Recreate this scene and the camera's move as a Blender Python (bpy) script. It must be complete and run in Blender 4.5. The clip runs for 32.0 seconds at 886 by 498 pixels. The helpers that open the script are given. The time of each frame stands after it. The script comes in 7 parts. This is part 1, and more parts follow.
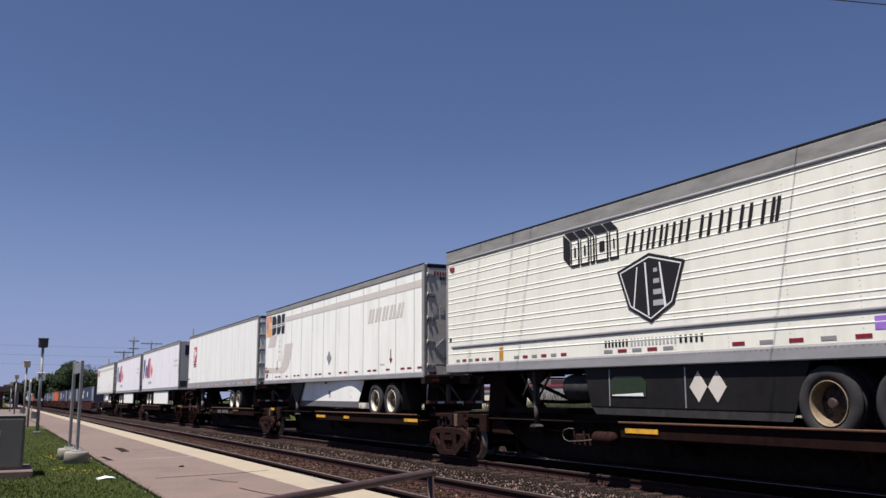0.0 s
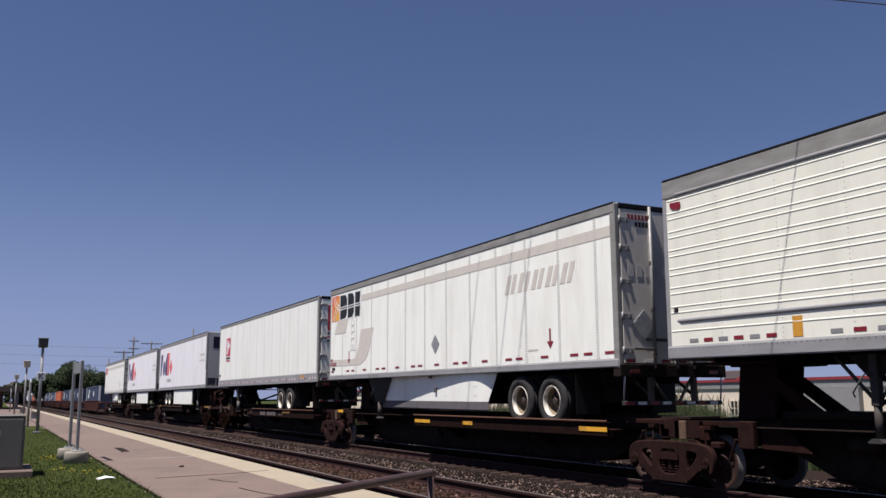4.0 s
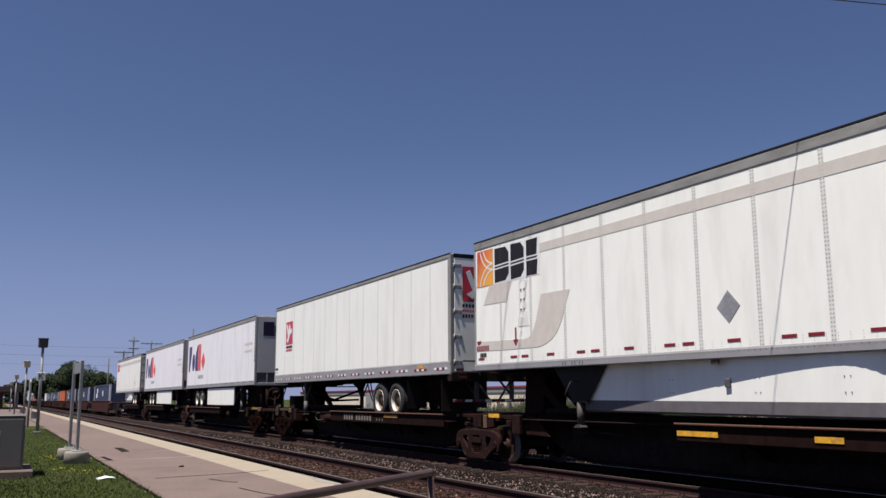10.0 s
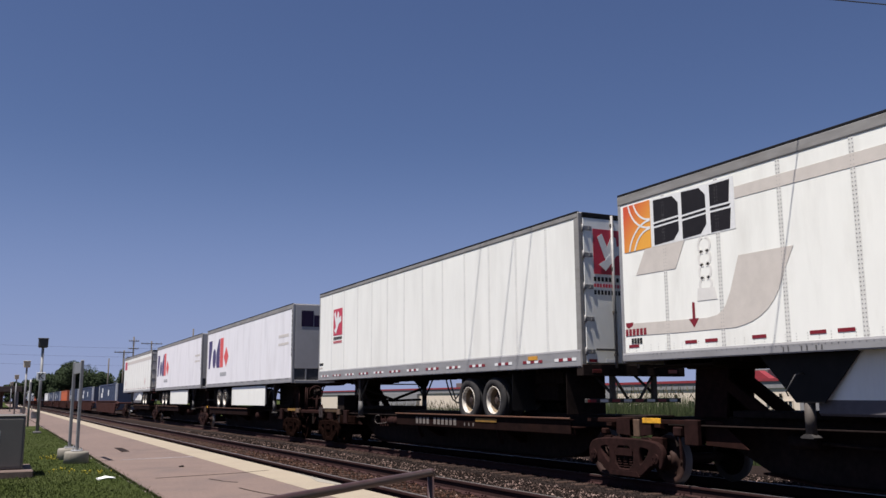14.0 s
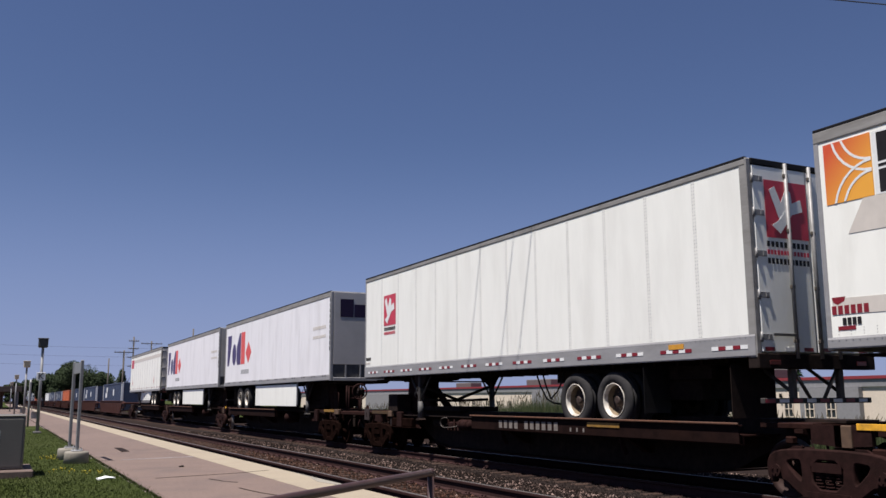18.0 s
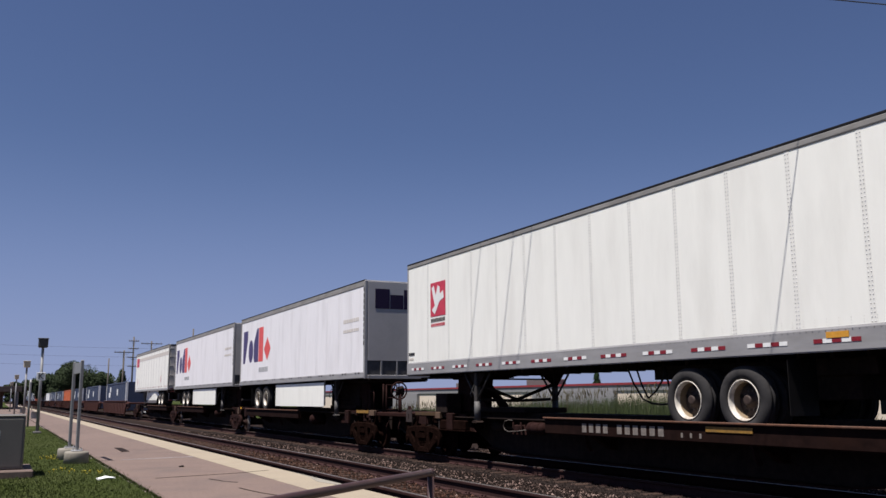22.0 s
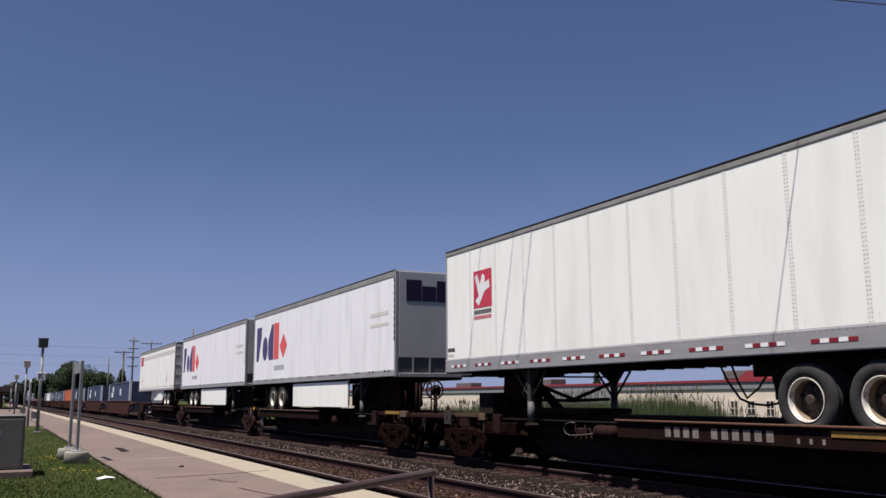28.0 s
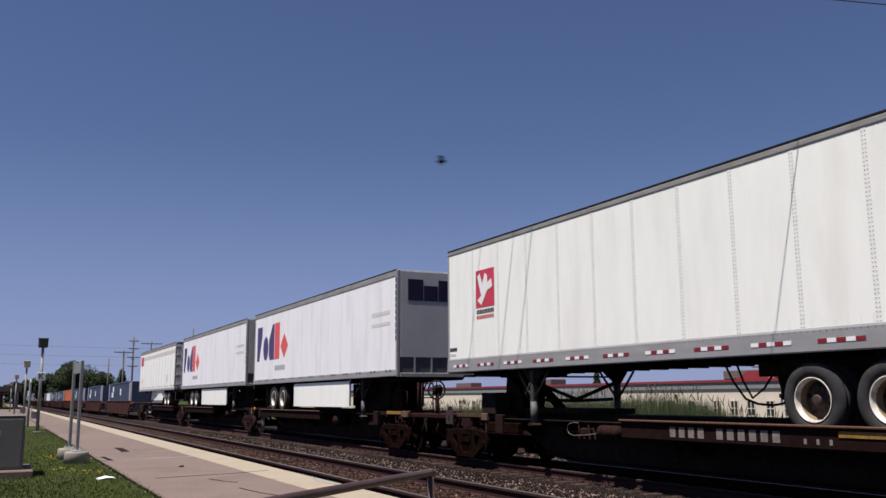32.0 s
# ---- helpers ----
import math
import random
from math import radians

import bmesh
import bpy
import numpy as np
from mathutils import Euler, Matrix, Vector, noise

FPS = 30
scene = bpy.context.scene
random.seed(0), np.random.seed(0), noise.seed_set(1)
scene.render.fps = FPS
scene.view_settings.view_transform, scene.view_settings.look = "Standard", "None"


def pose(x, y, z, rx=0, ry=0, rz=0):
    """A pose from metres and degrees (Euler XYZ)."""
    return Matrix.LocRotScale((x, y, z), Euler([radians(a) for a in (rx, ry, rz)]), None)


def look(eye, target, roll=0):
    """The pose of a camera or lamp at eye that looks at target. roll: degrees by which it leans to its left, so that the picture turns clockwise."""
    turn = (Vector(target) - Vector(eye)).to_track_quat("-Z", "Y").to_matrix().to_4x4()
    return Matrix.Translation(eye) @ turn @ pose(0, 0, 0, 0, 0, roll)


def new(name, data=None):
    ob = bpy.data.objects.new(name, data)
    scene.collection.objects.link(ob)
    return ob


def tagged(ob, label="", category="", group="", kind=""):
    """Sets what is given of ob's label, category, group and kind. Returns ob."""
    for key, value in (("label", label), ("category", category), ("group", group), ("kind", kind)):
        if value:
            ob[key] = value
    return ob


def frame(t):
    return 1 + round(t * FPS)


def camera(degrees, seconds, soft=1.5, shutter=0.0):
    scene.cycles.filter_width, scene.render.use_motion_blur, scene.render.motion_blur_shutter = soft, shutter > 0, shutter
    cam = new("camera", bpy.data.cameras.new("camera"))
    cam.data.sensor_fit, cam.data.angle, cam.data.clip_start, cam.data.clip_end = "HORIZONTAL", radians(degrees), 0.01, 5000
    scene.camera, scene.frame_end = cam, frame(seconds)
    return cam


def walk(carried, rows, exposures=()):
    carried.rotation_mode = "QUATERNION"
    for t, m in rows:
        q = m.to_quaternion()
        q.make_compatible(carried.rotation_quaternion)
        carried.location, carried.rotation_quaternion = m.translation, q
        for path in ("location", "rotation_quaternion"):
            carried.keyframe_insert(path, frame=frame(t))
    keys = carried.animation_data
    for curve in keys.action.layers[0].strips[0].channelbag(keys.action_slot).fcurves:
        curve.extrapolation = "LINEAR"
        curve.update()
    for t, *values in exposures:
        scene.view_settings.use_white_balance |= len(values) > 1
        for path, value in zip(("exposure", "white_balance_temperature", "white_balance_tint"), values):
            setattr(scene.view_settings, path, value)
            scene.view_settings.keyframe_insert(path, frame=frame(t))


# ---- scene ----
# z = 0 is the top of the rails, y runs along the track away from the camera, x across it.
CAM_Z = 1.34
YAW, PITCH, ROLL = radians(26.6756), radians(9.6733), -0.3312
EYE = Vector((0, 0, CAM_Z))
AIM = EYE + 10 * Vector((math.sin(YAW) * math.cos(PITCH), math.cos(YAW) * math.cos(PITCH), math.sin(PITCH)))
cam = camera(53.7616, 32.0, soft=1.5, shutter=0.1)
walk(cam, [(0, look(EYE, AIM, ROLL)), (32, look(EYE, AIM, ROLL))], exposures=[(0, 0.63, 6500, 13), (2, 0.6, 6500, 13), (3.5, 0.55, 6500, 13), (6, 0.52, 6500, 13), (9, 0.49, 6500, 13), (12, 0.53, 6500, 13), (14, 0.57, 6500, 13), (17, 0.56, 6500, 13), (20, 0.51, 6500, 13), (32, 0.51, 6500, 13)])

# metres that the train has rolled, second by second
ROLLED = [(0, 0), (0.5, 1.132), (1, 2.237), (1.5, 3.323), (2, 4.382), (2.5, 5.426), (3, 6.454), (3.5, 7.462), (4.5, 9.43), (5.5, 11.348), (6, 12.282),
          (6.5, 13.182), (7, 14.066), (7.5, 14.944), (8, 15.798), (8.5, 16.625), (9, 17.438), (9.5, 18.236), (10, 19.017), (10.5, 19.794), (11, 20.544),
          (11.5, 21.276), (12, 21.998), (12.5, 22.703), (13, 23.384), (13.5, 24.053), (14, 24.704), (14.5, 25.334), (15.5, 26.54), (16.5, 27.672),
          (17, 28.215), (17.5, 28.73), (18, 29.227), (18.5, 29.712), (19, 30.179), (19.5, 30.617), (20, 31.03), (20.5, 31.416), (21, 31.784), (21.5, 32.135),
          (22, 32.469), (22.5, 32.781), (23, 33.081), (23.5, 33.356), (24, 33.612), (24.5, 33.838), (25, 34.049), (25.5, 34.234), (26.5, 34.558),
          (27.5, 34.813), (28, 34.9), (28.5, 34.953), (29, 34.992), (29.5, 35.014), (30, 35.018), (32, 35.018)]
MOVERS = []   # (thing, place along the train)
ROLLERS = []  # (wheelset, its place in its railcar)
SIDE = 10.255         # plane of the trailers' near sides
XC = SIDE + 1.3       # centre line of the train's track
XN = 6.12             # centre line of the near track

# ---- light ----
world = bpy.data.worlds.new("sky")
scene.world = world
world.use_nodes = True
wn = world.node_tree.nodes
sky = wn.new("ShaderNodeTexSky")
sky.sky_type, sky.sun_disc = "NISHITA", False
LIGHT = Vector((0.36, 0.06, -1.0)).normalized()
sky.sun_elevation = math.asin(-LIGHT.z)
sky.sun_rotation = math.atan2(-LIGHT.x, -LIGHT.y)
sky.altitude, sky.air_density, sky.dust_density, sky.ozone_density = 200, 1.0, 0.3, 4.0
wn["Background"].inputs[1].default_value = 0.046
gaze, lifted = wn.new("ShaderNodeTexCoord"), wn.new("ShaderNodeVectorMath")
lifted.inputs[1].default_value = (0, 0, 0.025)
world.node_tree.links.new(gaze.outputs["Generated"], lifted.inputs[0])
world.node_tree.links.new(lifted.outputs[0], sky.inputs["Vector"])
haze = wn.new("ShaderNodeMix")
haze.data_type, haze.blend_type = "RGBA", "MULTIPLY"
haze.inputs[0].default_value, haze.inputs[7].default_value = 1.0, (0.985, 0.955, 1.12, 1)
world.node_tree.links.new(sky.outputs[0], haze.inputs[6])
# pale lavender haze that thins out upwards from the horizon
rise, thin, veil = wn.new("ShaderNodeSeparateXYZ"), wn.new("ShaderNodeMapRange"), wn.new("ShaderNodeMix")
thin.interpolation_type = "SMOOTHSTEP"
thin.inputs[1].default_value, thin.inputs[2].default_value, thin.inputs[3].default_value, thin.inputs[4].default_value = -0.05, 0.30, 0.75, 0.0
veil.data_type = "RGBA"
veil.inputs[7].default_value = (3.9, 4.75, 8.6, 1)
world.node_tree.links.new(gaze.outputs["Generated"], rise.inputs[0])
world.node_tree.links.new(rise.outputs["Z"], thin.inputs[0])
world.node_tree.links.new(thin.outputs[0], veil.inputs[0])
world.node_tree.links.new(haze.outputs[2], veil.inputs[6])
world.node_tree.links.new(veil.outputs[2], wn["Background"].inputs[0])
sun = new("sun", bpy.data.lights.new("sun", "SUN"))
sun.data.energy, sun.data.angle, sun.data.color = 5.5, radians(0.53), (1.0, 0.965, 0.91)
sun.rotation_euler = LIGHT.to_track_quat("-Z", "Y").to_euler()


# ---- materials ----
def mat(name, base, rough=0.6, metal=0.0, grain=0.0, scale=8.0, dirt=None, dirt_amount=0.0, dirt_scale=1.2, bump=0.0, bump_scale=60.0, spread=0.0,
        stretch=(1, 1, 1), spec=0.5):
    """A painted, metal or mineral surface: base colour, fine grain, larger stains in the colour dirt, relief, and spread from piece to piece."""
    m = bpy.data.materials.new(name)
    m.use_nodes = True
    nt = m.node_tree
    n, ln = nt.nodes, nt.links
    b = n["Principled BSDF"]
    b.inputs["Roughness"].default_value, b.inputs["Metallic"].default_value = rough, metal
    b.inputs["Specular IOR Level"].default_value = spec
    b.inputs["Base Color"].default_value = (*base, 1)
    tc = n.new("ShaderNodeTexCoord")
    mp = n.new("ShaderNodeMapping")
    mp.inputs["Scale"].default_value = stretch
    ln.new(tc.outputs["Object"], mp.inputs[0])
    col = None

    def mix(a, bcol, fac):
        x = n.new("ShaderNodeMix")
        x.data_type = "RGBA"
        for sock, v in ((x.inputs[6], a), (x.inputs[7], bcol)):
            if isinstance(v, tuple):
                sock.default_value = (*v, 1)
            else:
                ln.new(v, sock)
        if isinstance(fac, float):
            x.inputs[0].default_value = fac
        else:
            ln.new(fac, x.inputs[0])
        return x.outputs[2]

    def tex(s, detail=5.0, r=0.6):
        t = n.new("ShaderNodeTexNoise")
        t.inputs["Scale"].default_value, t.inputs["Detail"].default_value, t.inputs["Roughness"].default_value = s, detail, r
        ln.new(mp.outputs[0], t.inputs["Vector"])
        return t.outputs["Fac"]

    def ramp(v, lo, hi, to=1.0):
        r = n.new("ShaderNodeMapRange")
        r.inputs[1].default_value, r.inputs[2].default_value, r.inputs[4].default_value = lo, hi, to
        ln.new(v, r.inputs[0])
        return r.outputs[0]

    col = base
    if grain:
        dark = tuple(c * (1 - grain) for c in base)
        light = tuple(min(c * (1 + grain), 1) for c in base)
        col = mix(dark, light, ramp(tex(scale), 0.3, 0.7))
    if dirt:
        col = mix(col, dirt, ramp(tex(dirt_scale, 7.0, 0.65), 0.48, 0.75, dirt_amount))
    if spread:
        oi = n.new("ShaderNodeObjectInfo")
        hv = n.new("ShaderNodeHueSaturation")
        rr = n.new("ShaderNodeMapRange")
        rr.inputs[3].default_value, rr.inputs[4].default_value = 1 - spread, 1 + spread
        ln.new(oi.outputs["Random"], rr.inputs[0])
        ln.new(rr.outputs[0], hv.inputs["Value"])
        if isinstance(col, tuple):
            hv.inputs["Color"].default_value = (*col, 1)
        else:
            ln.new(col, hv.inputs["Color"])
        col = hv.outputs[0]
    if not isinstance(col, tuple):
        ln.new(col, b.inputs["Base Color"])
    if bump:
        bp = n.new("ShaderNodeBump")
        bp.inputs["Strength"].default_value, bp.inputs["Distance"].default_value = bump, 0.02
        ln.new(tex(bump_scale), bp.inputs["Height"])
        ln.new(bp.outputs[0], b.inputs["Normal"])
    return m


def island(m, spread, few=1.0):
    """Lets each loose piece of a joined mesh differ in brightness; few: above 1, bright pieces grow rare."""
    nt = m.node_tree
    b = nt.nodes["Principled BSDF"]
    src = b.inputs["Base Color"].links[0].from_socket if b.inputs["Base Color"].is_linked else None
    g = nt.nodes.new("ShaderNodeNewGeometry")
    hv = nt.nodes.new("ShaderNodeHueSaturation")
    rr = nt.nodes.new("ShaderNodeMapRange")
    rr.inputs[3].default_value, rr.inputs[4].default_value = max(0.25, 1 - spread), 1 + spread * few
    pw = nt.nodes.new("ShaderNodeMath")
    pw.operation = "POWER"
    pw.inputs[1].default_value = few
    nt.links.new(g.outputs["Random Per Island"], pw.inputs[0])
    nt.links.new(pw.outputs[0], rr.inputs[0])
    nt.links.new(rr.outputs[0], hv.inputs["Value"])
    if src:
        nt.links.new(src, hv.inputs["Color"])
    else:
        hv.inputs["Color"].default_value = b.inputs["Base Color"].default_value
    nt.links.new(hv.outputs[0], b.inputs["Base Color"])
    return m


WHITE = mat("trailer_white", (0.85, 0.845, 0.775), 0.42, grain=0.03, scale=2.5, dirt=(0.55, 0.53, 0.47), dirt_amount=0.45, dirt_scale=0.8, stretch=(1, 1.6, 0.35))
COOLWHITE = mat("trailer_cool_white", (0.78, 0.765, 0.775), 0.45, grain=0.03, scale=2.5, dirt=(0.5, 0.48, 0.48), dirt_amount=0.45, dirt_scale=0.8, stretch=(1, 1.6, 0.35))
DULLWHITE = mat("trailer_dull_white", (0.81, 0.805, 0.745), 0.45, grain=0.03, scale=2.5, dirt=(0.55, 0.53, 0.48), dirt_amount=0.35, dirt_scale=0.7, stretch=(1, 1.6, 0.35))
SOFTSEAM = mat("pale_seam_strip", (0.73, 0.72, 0.67), 0.5, grain=0.05, scale=4)
CREAM = mat("trailer_cream", (0.77, 0.752, 0.65), 0.45, grain=0.03, scale=2.5, dirt=(0.52, 0.50, 0.42), dirt_amount=0.5, dirt_scale=0.9, stretch=(1, 2.0, 0.3))
DOORW = mat("door_white", (0.62, 0.565, 0.50), 0.5, grain=0.04, scale=3, dirt=(0.4, 0.37, 0.33), dirt_amount=0.6, dirt_scale=1.4, stretch=(1, 1, 0.4))
ALU = mat("aluminium", (0.31, 0.302, 0.30), 0.5, 0.2, grain=0.1, scale=3, dirt=(0.24, 0.23, 0.22), dirt_amount=0.7, dirt_scale=2.2, stretch=(1, 0.5, 2))
TOPRAIL = mat("weathered_top_rail", (0.25, 0.24, 0.225), 0.6, 0.1, grain=0.15, scale=3, dirt=(0.13, 0.115, 0.10), dirt_amount=0.8, dirt_scale=1.6, stretch=(1, 0.5, 2))
GALV = mat("galvanised_steel", (0.42, 0.42, 0.43), 0.5, 0.5, grain=0.15, scale=14, dirt=(0.2, 0.18, 0.16), dirt_amount=0.5)
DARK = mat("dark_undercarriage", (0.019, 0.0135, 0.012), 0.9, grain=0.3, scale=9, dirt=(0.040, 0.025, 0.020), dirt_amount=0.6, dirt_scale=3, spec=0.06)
BLACK = mat("black_paint", (0.0115, 0.0105, 0.0105), 0.55, grain=0.2, scale=6, dirt=(0.03, 0.026, 0.023), dirt_amount=0.4, spec=0.14)
ROOF = mat("trailer_roof", (0.30, 0.30, 0.31), 0.6, 0.2, grain=0.15, scale=3)
RUST = mat("rusty_brown_steel", (0.023, 0.0095, 0.0075), 0.8, grain=0.25, scale=7, dirt=(0.009, 0.006, 0.005), dirt_amount=0.8, dirt_scale=2.5, bump=0.2, bump_scale=40, spec=0.06)
# darker copy of the cast truck steel: shade under the cars is in the colour
SHADECAST = mat("shade_dark_truck_steel", (0.011, 0.0055, 0.0044), 0.9, grain=0.35, scale=9, dirt=(0.002, 0.0014, 0.0012), dirt_amount=1.0, dirt_scale=1.6, bump=0.4, bump_scale=50, spec=0.0)
DECKWEB = mat("grimy_deck_side", (0.0125, 0.006, 0.005), 0.85, grain=0.35, scale=6, dirt=(0.022, 0.0095, 0.0065), dirt_amount=0.7, dirt_scale=1.6, spec=0.05)
# safety yellow again, with shade put into the colour
SHADEYELLOW = mat("shaded_yellow", (0.24, 0.125, 0.018), 0.7, grain=0.25, scale=12, dirt=(0.08, 0.045, 0.02), dirt_amount=0.8, dirt_scale=5)
CAST = mat("cast_truck_steel", (0.022, 0.0098, 0.0086), 0.85, grain=0.3, scale=9, dirt=(0.011, 0.006, 0.005), dirt_amount=0.9, dirt_scale=4, bump=0.25, bump_scale=50, spec=0.06)
WORN = mat("worn_deck_edge", (0.085, 0.032, 0.014), 0.75, grain=0.35, scale=12, dirt=(0.06, 0.035, 0.025), dirt_amount=0.8, dirt_scale=3)
YELLOW = mat("safety_yellow", (0.68, 0.34, 0.02), 0.65, grain=0.2, scale=12, dirt=(0.16, 0.08, 0.03), dirt_amount=0.8, dirt_scale=5)
# grimy safety yellow, with deeper shade put into the colour
DEEPSHADEYELLOW = mat("grimy_shaded_yellow", (0.055, 0.027, 0.005), 0.75, grain=0.3, scale=12, dirt=(0.04, 0.02, 0.012), dirt_amount=0.9, dirt_scale=5)
TANPOST = mat("worn_tan_steel", (0.095, 0.055, 0.031), 0.75, grain=0.25, scale=9)
TAG = mat("worn_brown_plate", (0.024, 0.013, 0.01), 0.75, grain=0.3, scale=9, dirt=(0.02, 0.012, 0.01), dirt_amount=0.8, dirt_scale=4)
WHEEL = mat("wheel_steel", (0.036, 0.02, 0.0165), 0.7, 0.2, grain=0.3, scale=9, dirt=(0.04, 0.03, 0.028), dirt_amount=0.6, spec=0.12)
TREAD = mat("polished_steel", (0.15, 0.135, 0.125), 0.6, 0.2, grain=0.08, scale=6)
RUBBER = mat("tyre_rubber", (0.031, 0.0295, 0.030), 0.85, grain=0.2, scale=6, dirt=(0.062, 0.056, 0.053), dirt_amount=0.5, dirt_scale=5, spec=0.12)
RIM = mat("white_painted_rim", (0.62, 0.575, 0.50), 0.5, grain=0.2, scale=7, dirt=(0.11, 0.065, 0.04), dirt_amount=1.0, dirt_scale=4.5)
RIM_TAN = mat("tan_rusty_rim", (0.21, 0.155, 0.095), 0.6, grain=0.2, scale=9, dirt=(0.08, 0.05, 0.03), dirt_amount=0.8, dirt_scale=7)
HUB = mat("greasy_hub", (0.035, 0.02, 0.015), 0.7, 0.1, grain=0.4, scale=20, dirt=(0.09, 0.06, 0.045), dirt_amount=0.5, dirt_scale=9)
UNDERGREY = mat("dull_grey_steel", (0.085, 0.082, 0.08), 0.7, 0.2, grain=0.2, scale=9, dirt=(0.035, 0.028, 0.025), dirt_amount=0.7, dirt_scale=4)
LEGSTEEL = mat("dirty_leg_steel", (0.040, 0.036, 0.034), 0.75, grain=0.25, scale=9, dirt=(0.05, 0.032, 0.025), dirt_amount=0.7, dirt_scale=4, spec=0.3)
SEAM = mat("grey_seam_strip", (0.66, 0.65, 0.60), 0.5, grain=0.06, scale=4)
LIGHTDOT = mat("white_reflector", (0.9, 0.9, 0.86), 0.2)
BROWNSTONE = island(mat("rusty_ballast_stone", (0.043, 0.022, 0.0155), 0.95, grain=0.3, scale=20, dirt=(0.022, 0.014, 0.011), dirt_amount=0.8, dirt_scale=1.5, spec=0.06), 0.5, 4.0)
RED = mat("reflective_red", (0.20, 0.011, 0.018), 0.4, grain=0.15, scale=25)
TAPE = mat("reflective_white", (0.72, 0.72, 0.70), 0.4, grain=0.06, scale=25)
LOGO_RED = mat("logo_red", (0.50, 0.035, 0.06), 0.4, grain=0.1, scale=6)
LOGO_ORANGE = mat("logo_orange", (0.75, 0.19, 0.03), 0.4, grain=0.12, scale=2)
# the orange mark fades from red-orange to yellow across its square
gn, gl = LOGO_ORANGE.node_tree.nodes, LOGO_ORANGE.node_tree.links
g_at, g_sep, g_sum, g_map, g_mix = gn.new("ShaderNodeTexCoord"), gn.new("ShaderNodeSeparateXYZ"), gn.new("ShaderNodeMath"), gn.new("ShaderNodeMapRange"), gn.new("ShaderNodeMix")
g_mix.data_type = "RGBA"
g_sum.operation = "ADD"
g_mix.inputs[6].default_value, g_mix.inputs[7].default_value = (0.78, 0.36, 0.045, 1), (0.60, 0.085, 0.03, 1)
g_map.inputs[1].default_value, g_map.inputs[2].default_value = 11.5, 12.55
gl.new(g_at.outputs["Object"], g_sep.inputs[0])
gl.new(g_sep.outputs["Y"], g_sum.inputs[0])
gl.new(g_sep.outputs["Z"], g_sum.inputs[1])
gl.new(g_sum.outputs[0], g_map.inputs[0])
gl.new(g_map.outputs[0], g_mix.inputs[0])
gl.new(g_mix.outputs[2], gn["Principled BSDF"].inputs["Base Color"])
LOGO_BLACK = mat("logo_black", (0.017, 0.015, 0.016), 0.5, grain=0.15, scale=8, spec=0.2)
LOGO_PURPLE = mat("logo_purple", (0.045, 0.025, 0.105), 0.4, grain=0.1, scale=8)
LOGO_VERMILION = mat("logo_vermilion", (0.68, 0.075, 0.055), 0.4, grain=0.1, scale=8)
LOGO_GREY = mat("faded_grey_print", (0.58, 0.53, 0.47), 0.45, grain=0.06, scale=5)
LOGO_DIM = mat("dim_grey_print", (0.36, 0.36, 0.36), 0.45, grain=0.08, scale=5)
RIVET = mat("dull_rivet", (0.33, 0.32, 0.30), 0.55, 0.2, grain=0.1, scale=8)
PALEPRINT = mat("pale_grey_print", (0.70, 0.68, 0.63), 0.5, grain=0.05, scale=5)
FAINT = mat("faint_grey_print", (0.50, 0.48, 0.45), 0.5, grain=0.1, scale=4)
PALERIVET = mat("pale_rivet", (0.50, 0.50, 0.48), 0.6, grain=0.1, scale=8)
HINGE = mat("dull_galvanised_hinge", (0.24, 0.235, 0.23), 0.55, 0.3, grain=0.2, scale=12)
NOSEGREY = mat("dull_grey_nose", (0.42, 0.40, 0.385), 0.55, grain=0.06, scale=2, dirt=(0.22, 0.21, 0.2), dirt_amount=0.5, dirt_scale=1.0)
FLAP = mat("grey_rubber_flap", (0.11, 0.10, 0.105), 0.8, grain=0.15, scale=5)
LAMPRED = mat("dull_red_lamp", (0.075, 0.010, 0.010), 0.35, grain=0.2, scale=12)
BRACE = mat("worn_brown_brace", (0.075, 0.062, 0.052), 0.75, grain=0.25, scale=9, dirt=(0.03, 0.022, 0.018), dirt_amount=0.7, dirt_scale=3)
PALEMARK = mat("worn_pale_marking", (0.17, 0.145, 0.125), 0.7, grain=0.3, scale=14)
# logo purple for the noses, their shade put into the colour
LOGO_PURPLE_SHADE = mat("logo_purple_shade", (0.022, 0.015, 0.04), 0.6, grain=0.1, scale=8, spec=0.1)
LOGO_GREEN = mat("logo_green", (0.016, 0.028, 0.009), 0.4, grain=0.2, scale=8)
LOGO_LILAC = mat("logo_lilac", (0.32, 0.16, 0.55), 0.4, grain=0.2, scale=8)
AMBER = mat("amber_decal", (0.55, 0.26, 0.03), 0.4, grain=0.15, scale=12)
BLUE = mat("container_blue", (0.030, 0.045, 0.088), 0.55, grain=0.12, scale=2, dirt=(0.06, 0.07, 0.1), dirt_amount=0.5)
ORANGE = mat("container_orange", (0.50, 0.12, 0.045), 0.55, grain=0.12, scale=2, dirt=(0.25, 0.09, 0.05), dirt_amount=0.5)
CWHITE = mat("container_white", (0.70, 0.71, 0.70), 0.5, grain=0.05, scale=2, dirt=(0.4, 0.38, 0.34), dirt_amount=0.4)
WELL = mat("well_car_paint", (0.066, 0.026, 0.02), 0.75, grain=0.2, scale=3, dirt=(0.07, 0.035, 0.028), dirt_amount=0.8, dirt_scale=1.2, spec=0.12)
RAILSIDE = mat("rail_side_rust", (0.036, 0.018, 0.017), 0.85, grain=0.25, scale=20, dirt=(0.03, 0.022, 0.02), dirt_amount=0.6, spec=0.06)
